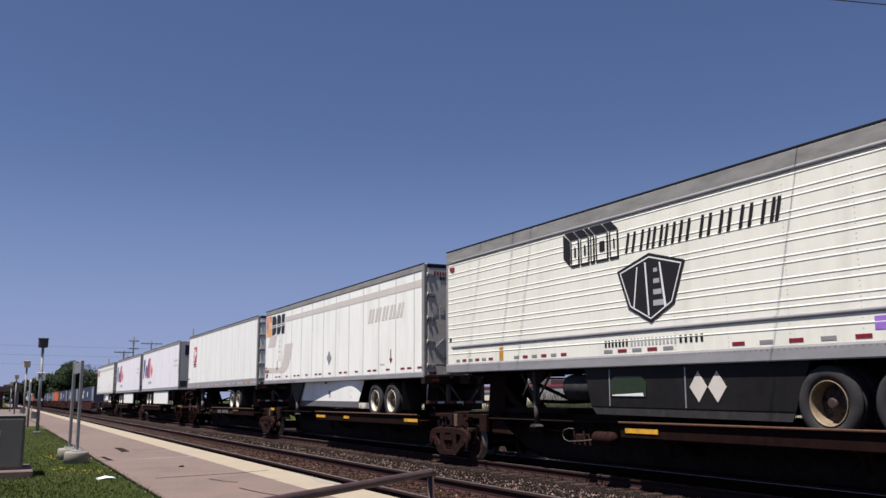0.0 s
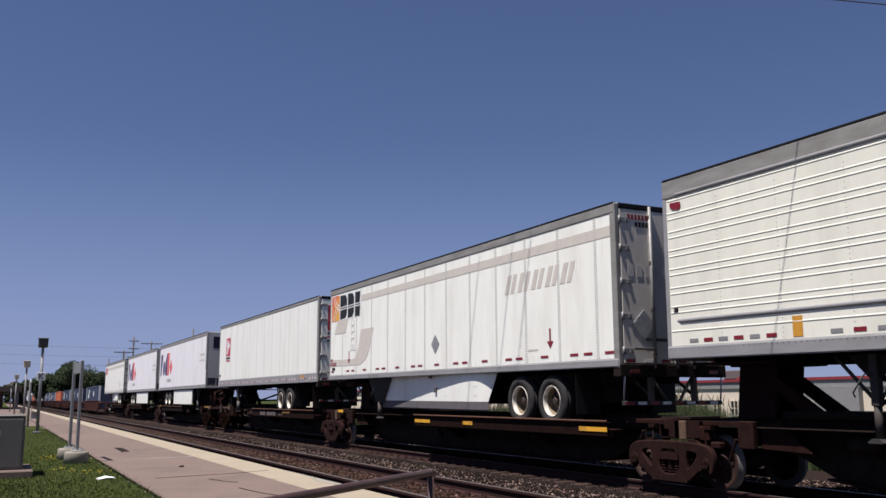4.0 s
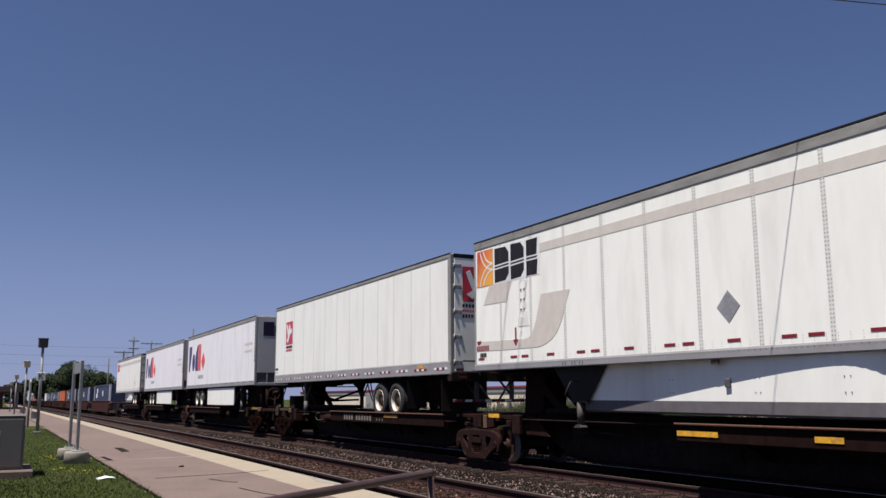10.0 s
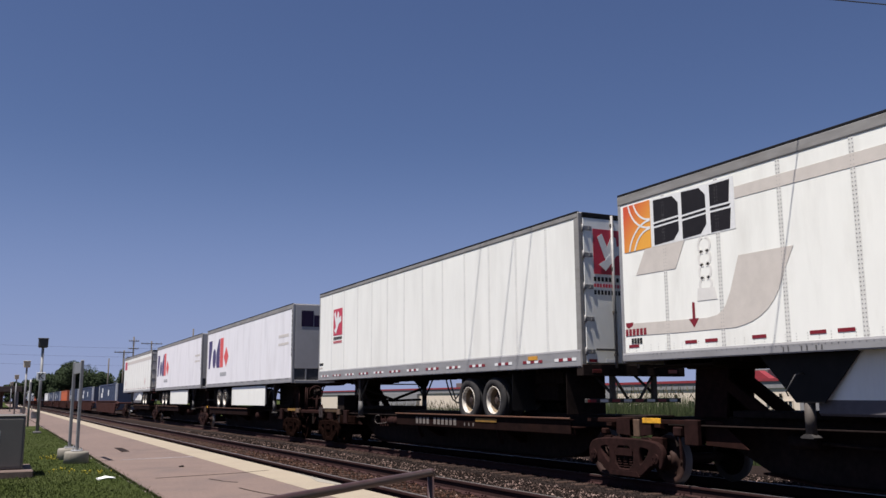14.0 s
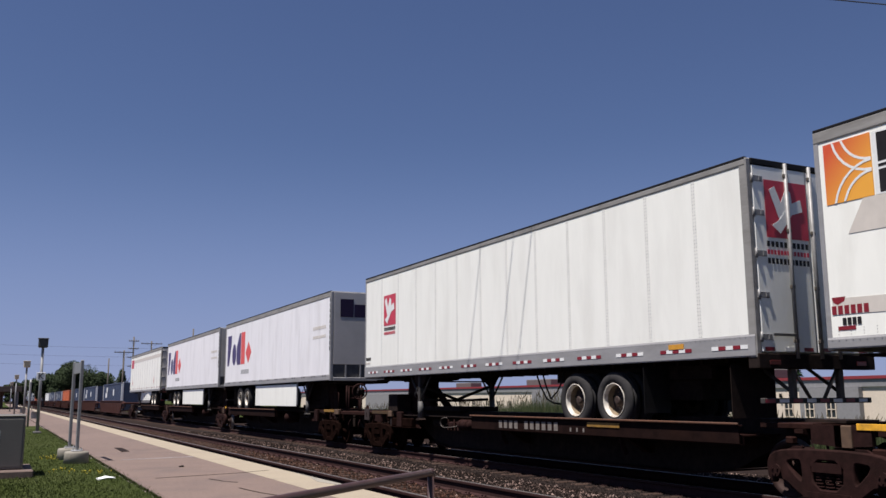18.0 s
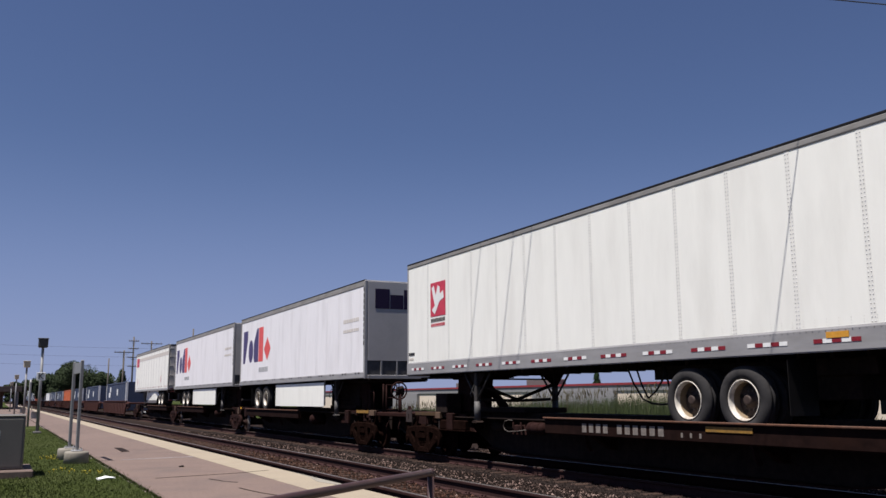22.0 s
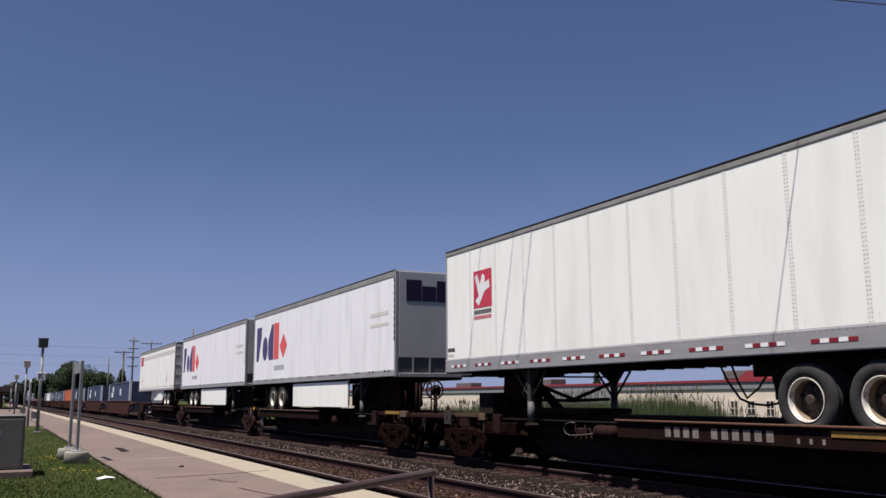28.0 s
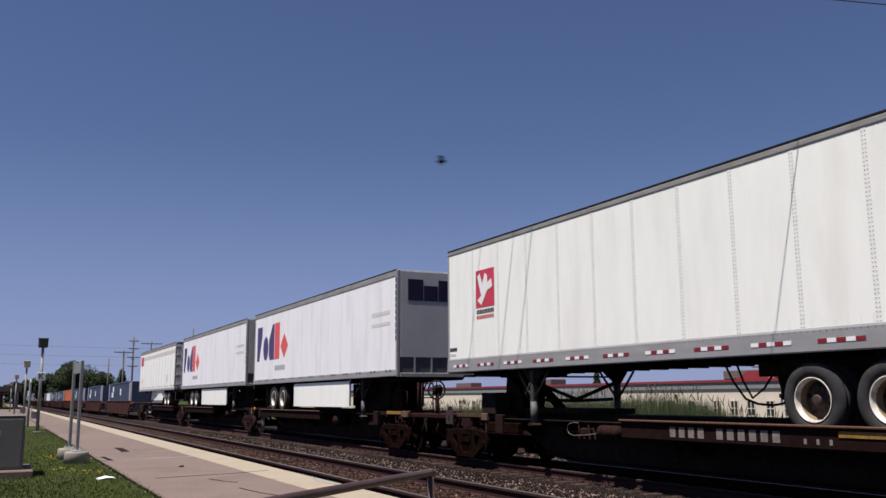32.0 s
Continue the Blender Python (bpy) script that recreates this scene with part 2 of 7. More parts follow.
RAILTOP = mat("rail_head", (0.16, 0.14, 0.13), 0.45, 0.7, grain=0.15, scale=10)
TIE = mat("weathered_tie", (0.046, 0.030, 0.024), 0.9, grain=0.3, scale=12, spread=0.3, stretch=(0.6, 6, 6), bump=0.3, bump_scale=30, spec=0.06)
# oily stone, with the train's shade on the ground put into its colour
OILY_SHADE = island(mat("oily_shaded_stone", (0.018, 0.013, 0.0115), 0.85, grain=0.4, scale=30, spec=0.06), 0.6)
BALLAST = mat("ballast_bed", (0.019, 0.0125, 0.0102), 0.95, grain=0.5, scale=22, dirt=(0.024, 0.014, 0.010), dirt_amount=0.7, dirt_scale=0.6, bump=0.9, bump_scale=28, spec=0.06)
STONE = island(mat("ballast_stone", (0.044, 0.031, 0.0265), 0.9, grain=0.2, scale=30, dirt=(0.026, 0.015, 0.011), dirt_amount=0.9, dirt_scale=0.7, spec=0.06), 0.75, 8.0)
CONCRETE = mat("platform_concrete", (0.134, 0.0925, 0.0755), 0.9, grain=0.26, scale=38, dirt=(0.082, 0.061, 0.056), dirt_amount=0.8, dirt_scale=0.9, bump=0.3, bump_scale=70, spread=0.06)
PALESEAM = mat("pale_seam_filler", (0.30, 0.29, 0.30), 0.85, grain=0.2, scale=12, dirt=(0.16, 0.13, 0.13), dirt_amount=0.9, dirt_scale=2.5)
EDGE = mat("platform_edge_paint", (0.268, 0.223, 0.16), 0.8, grain=0.08, scale=30, dirt=(0.21, 0.165, 0.125), dirt_amount=0.6, dirt_scale=1.5, bump=0.1, bump_scale=90)
PALECON = mat("pale_concrete", (0.22, 0.20, 0.165), 0.9, grain=0.12, scale=20, dirt=(0.22, 0.2, 0.17), dirt_amount=0.6, dirt_scale=4, bump=0.2, bump_scale=60)
GRASS = mat("lawn", (0.031, 0.041, 0.0095), 0.95, grain=0.45, scale=9, dirt=(0.065, 0.072, 0.028), dirt_amount=0.7, dirt_scale=0.5, bump=0.8, bump_scale=25, spec=0.06)
BLADE = island(mat("grass_blade", (0.037, 0.050, 0.011), 0.7, grain=0.2, scale=3, spec=0.12), 0.25)
REED = island(mat("reed_leaf", (0.055, 0.072, 0.030), 0.7, grain=0.2, scale=2, spec=0.12), 0.45)
PLUME = island(mat("reed_plume", (0.095, 0.082, 0.05), 0.9, spec=0.12), 0.3)
FLOWER = island(mat("dandelion_yellow", (0.42, 0.34, 0.03), 0.8), 0.3)
CABINET = mat("cabinet_grey_paint", (0.112, 0.102, 0.092), 0.6, grain=0.08, scale=4)
HANDRAIL = mat("brown_handrail_paint", (0.045, 0.022, 0.021), 0.5, grain=0.15, scale=8, dirt=(0.12, 0.07, 0.05), dirt_amount=0.4, dirt_scale=6)
POLE = mat("grey_pole", (0.20, 0.20, 0.205), 0.55, 0.2, grain=0.1, scale=6)
DARKHEAD = mat("dark_lamp_head", (0.04, 0.038, 0.036), 0.5)
PALEHEAD = mat("pale_lamp_head", (0.42, 0.37, 0.27), 0.5)
BRICKRED = mat("dull_brick", (0.16, 0.09, 0.07), 0.9, grain=0.2, scale=6)
WOODPOLE = mat("wood_pole", (0.10, 0.085, 0.07), 0.9, grain=0.25, scale=8)
CABLE = mat("black_cable", (0.015, 0.015, 0.016), 0.6)
WALLC = mat("cream_block_wall", (0.62, 0.53, 0.43), 0.85, grain=0.06, scale=6, dirt=(0.45, 0.4, 0.33), dirt_amount=0.4)
WALLG = mat("shaded_wall_grey", (0.21, 0.205, 0.21), 0.85, grain=0.08, scale=5)
REDTRIM = mat("red_roof_metal", (0.21, 0.020, 0.028), 0.8, grain=0.1, scale=2)
GREYMETAL = mat("grey_roof_unit", (0.24, 0.235, 0.235), 0.6, 0.2, grain=0.1, scale=3)
GLASS = mat("dark_window_glass", (0.03, 0.035, 0.04), 0.12, spec=0.6)
BARK = mat("bark", (0.075, 0.058, 0.045), 0.95, grain=0.3, scale=6)
LEAF = island(mat("tree_leaf", (0.022, 0.033, 0.014), 0.8, grain=0.3, scale=0.8, spec=0.12), 0.4)
ROOFBOX = mat("dark_roof_unit", (0.10, 0.095, 0.09), 0.7, grain=0.1, scale=3)
NEEDLE = island(mat("conifer_needle", (0.025, 0.05, 0.02), 0.8, spec=0.12), 0.45)
DARKROOF = mat("dark_shingle", (0.06, 0.045, 0.04), 0.9, grain=0.2, scale=3)


# ---- mesh helpers ----
def part(name, bm, material, parent, label=""):
    """Links a bmesh, or a ready mesh, as one object under a thing or a part."""
    if isinstance(bm, bmesh.types.BMesh):
        me = bpy.data.meshes.new(name)
        bm.to_mesh(me)
        bm.free()
        me.materials.append(material)
    else:
        me = bm
    ob = new(name, me)
    ob.parent = parent
    return tagged(ob, label)


def thing(name, at, label, category, group="", kind=""):
    e = new(name)
    e.empty_display_size = 0.3
    e.location = at
    return tagged(e, label, category, group, kind)


def bx(bm, x0, x1, y0, y1, z0, z1):
    v = [bm.verts.new((x, y, z)) for x in (x0, x1) for y in (y0, y1) for z in (z0, z1)]
    for f in ((0, 1, 3, 2), (4, 6, 7, 5), (0, 4, 5, 1), (2, 3, 7, 6), (0, 2, 6, 4), (1, 5, 7, 3)):
        bm.faces.new([v[i] for i in f])
    return bm


def box(x0, x1, y0, y1, z0, z1, bevel=0.0, seg=1):
    bm = bmesh.new()
    bx(bm, min(x0, x1), max(x0, x1), min(y0, y1), max(y0, y1), min(z0, z1), max(z0, z1))
    if bevel:
        bmesh.ops.bevel(bm, geom=bm.edges[:], offset=bevel, segments=seg, affect="EDGES", profile=0.6)
    return bm


def rod(bm, p, q, r, n=10, r2=None, cap=True):
    p, q = Vector(p), Vector(q)
    d = (q - p).normalized()
    a = d.orthogonal().normalized()
    b = d.cross(a)
    r2 = r if r2 is None else r2
    rings = []
    for c, rr in ((p, r), (q, r2)):
        rings.append([bm.verts.new(c + rr * (math.cos(2 * math.pi * i / n) * a + math.sin(2 * math.pi * i / n) * b)) for i in range(n)])
    for i in range(n):
        f = bm.faces.new((rings[0][i], rings[0][(i + 1) % n], rings[1][(i + 1) % n], rings[1][i]))
        f.smooth = n > 6
    if cap:
        bm.faces.new(rings[0][::-1])
        bm.faces.new(rings[1])
    return bm


def rods(*segs, n=10):
    bm = bmesh.new()
    for p, q, r in segs:
        rod(bm, p, q, r, n)
    return bm


def pipe(points, r, n=8):
    """A bent pipe or cable through the points."""
    bm = bmesh.new()
    pts = [Vector(p) for p in points]
    rings = []
    up = None
    for i, c in enumerate(pts):
        d = (pts[min(i + 1, len(pts) - 1)] - pts[max(i - 1, 0)]).normalized()
        a = d.orthogonal().normalized() if up is None else (up - d * up.dot(d)).normalized()
        up = a
        b = d.cross(a)
        rings.append([bm.verts.new(c + r * (math.cos(2 * math.pi * k / n) * a + math.sin(2 * math.pi * k / n) * b)) for k in range(n)])
    for i in range(len(rings) - 1):
        for k in range(n):
            f = bm.faces.new((rings[i][k], rings[i][(k + 1) % n], rings[i + 1][(k + 1) % n], rings[i + 1][k]))
            f.smooth = True
    bm.faces.new(rings[0][::-1])
    bm.faces.new(rings[-1])
    return bm


def slab(bm, poly, axis, lo, hi):
    """A flat polygon, given in the two other axes in order, thick from lo to hi along the axis."""
    def at(p, v):
        q = list(p)
        q.insert("xyz".index(axis), v)
        return q
    a = [bm.verts.new(at(p, lo)) for p in poly]
    b = [bm.verts.new(at(p, hi)) for p in poly]
    k = len(poly)
    bm.faces.new(a[::-1])
    bm.faces.new(b)
    for i in range(k):
        bm.faces.new((a[i], a[(i + 1) % k], b[(i + 1) % k], b[i]))
    bmesh.ops.recalc_face_normals(bm, faces=bm.faces)
    return bm


def plate(poly, axis, lo, hi):
    return slab(bmesh.new(), poly, axis, lo, hi)


def lathe(profile, n=28):
    """Turns (distance along the axis, radius) into a round body about the x axis."""
    bm = bmesh.new()
    rings = [[bm.verts.new((u, r * math.cos(2 * math.pi * i / n), r * math.sin(2 * math.pi * i / n))) for i in range(n)] for u, r in profile]
    for a, b in zip(rings, rings[1:]):
        for i in range(n):
            f = bm.faces.new((a[i], a[(i + 1) % n], b[(i + 1) % n], b[i]))
            f.smooth = True
    bmesh.ops.recalc_face_normals(bm, faces=bm.faces)
    return bm


def moved(bm, m):
    bmesh.ops.transform(bm, matrix=m, verts=bm.verts)
    return bm


def raw(name, verts, faces, material):
    me = bpy.data.meshes.new(name)
    me.from_pydata(verts, [], faces)
    me.materials.append(material)
    return me


def mesh_of(name, bm, m):
    me = bpy.data.meshes.new(name)
    bm.to_mesh(me)
    bm.free()
    me.materials.append(m)
    return me


# ---- ground, tracks, platform ----
def ground():
    xs = [-1500, -300, -60, -20, -8, -3, 0, 1.0, 1.84, 1.9, 2.2, 4.2, 12, 15.0, 17.0, 19.5, 24, 40, 70, 150, 400, 1500]
    zs = [0.1, 0.1, 0.1, 0.1, 0.09, 0.1, 0.11, 0.12, 0.12, -0.2, -0.45, -0.5, -0.5, -0.5, -0.75, -1.0, -1.05, -1.05, -1.05, -1.0, -1, -1]
    ys = [-1500, -300, -60, -20, -5, 5, 15, 25, 35, 50, 70, 100, 150, 250, 500, 1000, 2500]
    verts = [(x, y, z + (0.02 * noise.noise((x * 0.4, y * 0.4, 0)) if x < 1.5 else 0)) for y in ys for x, z in zip(xs, zs)]
    w = len(xs)
    faces = [(j * w + i, j * w + i + 1, (j + 1) * w + i + 1, (j + 1) * w + i) for j in range(len(ys) - 1) for i in range(w - 1)]
    return tagged(part("ground", raw("ground", verts, faces, GRASS), GRASS, None), "mown green lawn and rough grass beside the railway", "ground", kind="structure")


def ballast():
    prof = [(4.48, -0.5), (4.5, -0.22), (4.9, -0.19), (7.5, -0.19), (8.0, -0.21), (8.6, -0.26), (9.4, -0.35), (9.9, -0.385), (13.2, -0.385), (14.2, -0.40), (17.5, -0.42), (19.6, -1.06)]
    ys = [-200, -20, 0, 20, 40, 80, 160, 400, 1500]
    verts = [(x, y, z) for y in ys for x, z in prof]
    w = len(prof)
    faces = [(j * w + i, j * w + i + 1, (j + 1) * w + i + 1, (j + 1) * w + i) for j in range(len(ys) - 1) for i in range(w - 1)]
    bed = tagged(part("ballast", raw("ballast", verts, faces, BALLAST), BALLAST, None), "grey and rust-brown crushed stone ballast under the tracks", "ballast", kind="structure")
    # strip below the train, its dark colour holds oil and the train's shade
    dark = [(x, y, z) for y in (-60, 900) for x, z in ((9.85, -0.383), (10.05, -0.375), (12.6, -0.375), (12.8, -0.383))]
    part("oil_stain", raw("oil_stain", dark, [(i, i + 1, i + 5, i + 4) for i in range(3)], OILY_SHADE), OILY_SHADE, bed, "oily stone under the train, darkened for the train's shade")
    # loose stones on top of the bed, dense near the camera
    rng = np.random.default_rng(5)
    base = np.array([(1, 0, 0), (-1, 0, 0), (0, 1, 0), (0, -1, 0), (0, 0, 1), (0, 0, -0.6)], float)
    tri = np.array([(0, 2, 4), (2, 1, 4), (1, 3, 4), (3, 0, 4), (2, 0, 5), (1, 2, 5), (3, 1, 5), (0, 3, 5)])
    spots = []
    for y0, y1, dens in ((2, 14, 330), (14, 26, 210), (26, 48, 70)):
        k = int((y1 - y0) * 10.7 * dens)
        spots.append(np.stack([rng.uniform(4.5, 15.2, k), rng.uniform(y0, y1, k)], 1))
    p = np.concatenate(spots)
    keep = np.ones(len(p), bool)
    for c in (XN, XC):
        for s in (-0.7525, 0.7525):
            keep &= abs(p[:, 0] - c - s) > 0.09
    p = p[keep]
    k = len(p)
    z = np.interp(p[:, 0], [a for a, _ in prof], [b for _, b in prof])
    size = rng.uniform(0.013, 0.031, (k, 1)) * rng.uniform(0.7, 1.3, (k, 3))
    ang = rng.uniform(0, 6.28, k)
    v = base[None] * size[:, None, :] * rng.uniform(0.75, 1.25, (k, 6, 1))
    c, s = np.cos(ang)[:, None], np.sin(ang)[:, None]
    v = np.stack([v[..., 0] * c - v[..., 1] * s, v[..., 0] * s + v[..., 1] * c, v[..., 2]], -1)
    v += np.stack([p[:, 0], p[:, 1], z + 0.012], 1)[:, None, :]
    under_train = (p[:, 0] > 9.8 + rng.normal(0, 0.12, k)) & (p[:, 0] < 12.7)
    brown = ~under_train & (abs(p[:, 0] - XN + rng.normal(0, 0.1, k)) < 0.85) & (rng.random(k) < 0.85)
    for sel, m in ((~under_train & ~brown, STONE), (brown, BROWNSTONE), (under_train, OILY_SHADE)):
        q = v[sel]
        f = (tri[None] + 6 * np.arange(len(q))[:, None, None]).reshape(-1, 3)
        tagged(part("stones", raw("stones", q.reshape(-1, 3).tolist(), f.tolist(), m), m, bed), "loose grey crushed stones" if m is STONE else "rust-brown crushed stones between the rails" if m is BROWNSTONE else "oily crushed stones, darkened for the train's shade", kind="stuff")


def track(name, xc, y0, y1, top=0.0):
    tr = thing(name, (xc, 0, top), "steel rails spiked to weathered wooden ties in ballast", "railway track", kind="structure")
    prof = [(-0.07, -0.18), (0.07, -0.18), (0.07, -0.168), (0.012, -0.145), (0.010, -0.05), (0.036, -0.034), (0.036, -0.006), (0.028, 0),
            (-0.028, 0), (-0.036, -0.006), (-0.036, -0.034), (-0.010, -0.05), (-0.012, -0.145), (-0.07, -0.168)]
    for s in (-0.7525, 0.7525):
        r = part("rail", plate([(x + s, z) for x, z in prof], "y", -60, 900), RAILSIDE, tr)
        part("rail_head", box(s - 0.027, s + 0.027, -60, 900, 0.0015, 0.003), RAILTOP, r, "polished steel running surface")
    me = bpy.data.meshes.new("tie")
    bm = box(-1.3, 1.3, -0.115, 0.115, -0.36, -0.172, 0.015)
    bm.to_mesh(me)
    bm.free()
    me.materials.append(TIE)
    clip = bpy.data.meshes.new("tie_plate")
    bm = bmesh.new()
    for s in (-0.7525, 0.7525):
        bx(bm, s - 0.17, s + 0.17, -0.09, 0.09, -0.175, -0.160)
        for dx in (-0.095, 0.095):
            for dy in (-0.05, 0.05):
                bx(bm, s + dx - 0.012, s + dx + 0.012, dy - 0.012, dy + 0.012, -0.165, -0.135)
    bm.to_mesh(clip)
    bm.free()
    clip.materials.append(RAILSIDE)
    rng = random.Random(xc)
    n = 0
    y = y0
    while y < y1:
        t = part("tie", me, TIE, tr)
        t.location = (rng.uniform(-0.04, 0.04), y, rng.uniform(-0.008, 0.004))
        if y < 40:
            c = part("tie_plate", clip, RAILSIDE, tr)
            c.location = (0, y, 0)
        y += 0.53
    return tr


def platform():
    pf = thing("platform", (0, 0, 0), "long low concrete station platform with a pale yellow painted edge", "platform", kind="structure")
    z = 0.14
    part("base", plate([(1.9, -0.3), (4.43, -0.3), (4.43, z - 0.06), (1.9, z - 0.06)], "y", -30, 330), PALECON, pf)
    cuts = [-30, -18, -8, -2, 4.0, 10.2, 16.4, 22.6, 28.8, 35.0, 41.2, 47.4, 60, 75, 95, 130, 180, 250, 330]
    for a, b in zip(cuts, cuts[1:]):
        part("slab", box(1.915, 3.80, a + 0.006, b - 0.006, z - 0.06, z, 0.008), CONCRETE, pf)
        part("edge_strip", box(3.81, 4.45, a + 0.004, b - 0.004, z - 0.06, z + 0.004, 0.008), EDGE, pf, "pale yellow painted edge strip")
    # asphalt patches, tar seams and small marks on the slabs
    part("floor_grate", plate([(2.66, 22.05), (2.84, 22.17), (2.87, 23.81), (2.71, 24.0)], "z", z, z + 0.008), DARK, pf, "dark iron drain cover")
    part("crack", plate([(2.25, 14.42), (2.6, 14.5), (3.2, 14.62), (3.79, 14.8), (3.79, 14.84), (3.2, 14.67), (2.6, 14.56), (2.25, 14.45)], "z", z, z + 0.003), BALLAST, pf, "dark filled crack")
    part("crack", plate([(2.3, 19.1), (2.8, 19.24), (3.3, 19.33), (3.79, 19.42), (3.79, 19.5), (3.3, 19.4), (2.8, 19.31), (2.3, 19.13)], "z", z, z + 0.003), PALESEAM, pf, "pale filled crack")
    part("crack", plate([(3.8, 14.84), (4.0, 14.9), (4.2, 15.0), (4.2, 15.03), (4.0, 14.94), (3.8, 14.87)], "z", z + 0.004, z + 0.007), BALLAST, pf, "dark crack across the painted edge")
    part("crack", plate([(3.02, 12.3), (3.06, 11.9), (3.12, 11.5), (3.22, 11.1), (3.34, 10.4), (3.37, 10.4), (3.25, 11.1), (3.15, 11.5), (3.09, 11.9), (3.05, 12.3)], "z", z, z + 0.003), BALLAST, pf, "dark crack along the platform")
    part("crack", plate([(2.95, 13.9), (3.05, 13.4), (3.2, 13.1), (3.22, 13.13), (3.08, 13.42), (2.98, 13.92)], "z", z, z + 0.003), BALLAST, pf, "fine dark crack")
    part("worn_patch", plate([(4.25, 12.6), (4.4, 13.4), (4.44, 14.6), (4.446, 12.2), (4.44, 11.4)], "z", z + 0.004, z + 0.007), PALECON, pf, "bare concrete where the edge paint has worn")
    leafbm = plate([(2.99, 16.62), (3.03, 16.56), (3.08, 16.6), (3.1, 16.72), (3.06, 16.78), (3.05, 16.68), (3.01, 16.67)], "z", z, z + 0.02)
    tagged(part("leaf_litter", leafbm, DARK, None), "small dark dead leaf lying on the concrete platform", "leaf")
    return pf


ground()
ballast()
track("railway_track_near", XN, -8, 110)
track("railway_track_far", XC, -8, 110, -0.185)
platform()


# ---- far side: building, poles, trees ----
def building():
    b = thing("low_building", (60, 0, -1.05), "long low cream commercial building with a red metal roof edge", "building")
    y0, y1, top = 30, 190, 3.05
    part("wall", box(0, 14, y0, y1, 0, top, 0), WALLC, b)
    part("soffit_band", box(-0.12, 14.1, y0 - 0.1, y1 + 0.1, top, top + 0.62, 0.02), GREYMETAL, b, "grey soffit band")
    part("roof", plate([(-0.22, top + 0.62), (14.85, top + 0.62), (14.85, top + 0.86), (7, top + 1.0), (-0.22, top + 0.86)], "y", y0 - 0.2, y1 + 0.2), REDTRIM, b, "red metal roof edge")
    # stretches of wall in shade, given by the grey colour of these boxes
    for a, c in ((46.9, 52.6), (77.4, 94.0), (128, 150)):
        part("wall_panel", box(-0.5, -0.002, a, c, 0, top - 0.002), WALLG, b, "projecting wall bay, coloured dark grey for a shaded stretch of wall")
    upright, cross, glass = mesh_of("window_frame", box(-0.05, 0.03, -0.04, 0.04, 0.69, 1.94), WALLC), mesh_of("window_sill", box(-0.06, 0.03, -0.5, 0.46, -0.035, 0.035), WALLC), mesh_of("pane", box(-0.02, 0.0, -0.46, 0.42, 0.66, 1.95), GLASS)
    for y in (38, 40.2, 42.4, 49.5, 51.6, 54.2, 56.2, 58.4, 60.4, 62.6, 66, 69, 72, 97, 100, 103, 106, 110, 114):
        w = part("window", glass, GLASS, b)
        w.location = (-0.52 if 46.9 < y < 52.6 else -0.02, y, 0)
        for u in (-0.46, -0.02, 0.42):
            part("window_frame", upright, WALLC, w).location = (-0.02, u, 0)
        for z in (0.655, 1.315, 1.975):
            part("window_sill", cross, WALLC, w).location = (-0.022, 0, z)
    part("roof_unit", box(5, 9, 61, 66.8, top + 1.0, top + 1.9, 0.08), ROOFBOX, b, "grey rooftop air handler")
    part("roof_unit", box(5.5, 8, 62, 63.5, top + 2.1, top + 2.2, 0.08), ROOFBOX, b, "grey rooftop air handler")
    part("roof_unit", box(5, 7.5, 98, 104, top + 0.9, top + 1.75, 0.08), ROOFBOX, b, "grey rooftop air handler")
    part("roof_unit", box(6, 8, 122, 127, top + 0.9, top + 1.7, 0.08), ROOFBOX, b, "grey rooftop air handler")
    part("gable", plate([(56.9, top + 0.8), (58.3, top + 1.62), (59.6, top + 1.62), (61.3, top + 0.8)], "x", 1, 1.8), REDTRIM, b, "red metal hipped roof")
    for y in (54.9, 68):
        part("wall_lamp", rods(((-0.15, y, 2.25), (-0.15, y, 2.6), 0.12)), BLACK, b, "dark wall lamp")
    part("downpipe", rods(((-0.08, 47.5, 0), (-0.08, 47.5, top), 0.06)), GALV, b)
    return b


building()


def utility_pole(x, y, h, arms, label="weathered wooden utility pole with crossarms against the sky"):
    p = thing("utility_pole", (x, y, -1.0), label, "utility pole", "utility poles along the line")
    part("pole", rod(bmesh.new(), (0, 0, 0), (0, 0, h + 1), 0.19, 10, 0.13), WOODPOLE, p)
    for z, half in arms:
        a = part("crossarm", box(-half, half, -0.16, -0.05, z + 1 - 0.07, z + 1 + 0.07, 0.01), WOODPOLE, p)
        for u in (-0.92, -0.45, 0.45, 0.92):
            part("insulator", rod(bmesh.new(), (u * half, -0.1, z + 1.05), (u * half, -0.1, z + 1.26), 0.045, 6), GALV, a)
        bm = rods(((-half * 0.6, -0.12, z + 1), (0, -0.12, z + 0.4), 0.02), ((half * 0.6, -0.12, z + 1), (0, -0.12, z + 0.4), 0.02), n=5)
        part("brace", bm, GALV, a)
    return p


utility_pole(21.55, 170, 12.8, [(12.0, 0.9), (10.6, 0.9), (9.0, 1.1), (7.4, 0.9)])
utility_pole(17.6, 150, 9.2, [(8.9, 1.5)])
utility_pole(25.0, 172, 12.2, [(11.7, 1.9)])
utility_pole(21.0, 205, 10.3, [])
utility_pole(32.2, 170, 14.6, [])


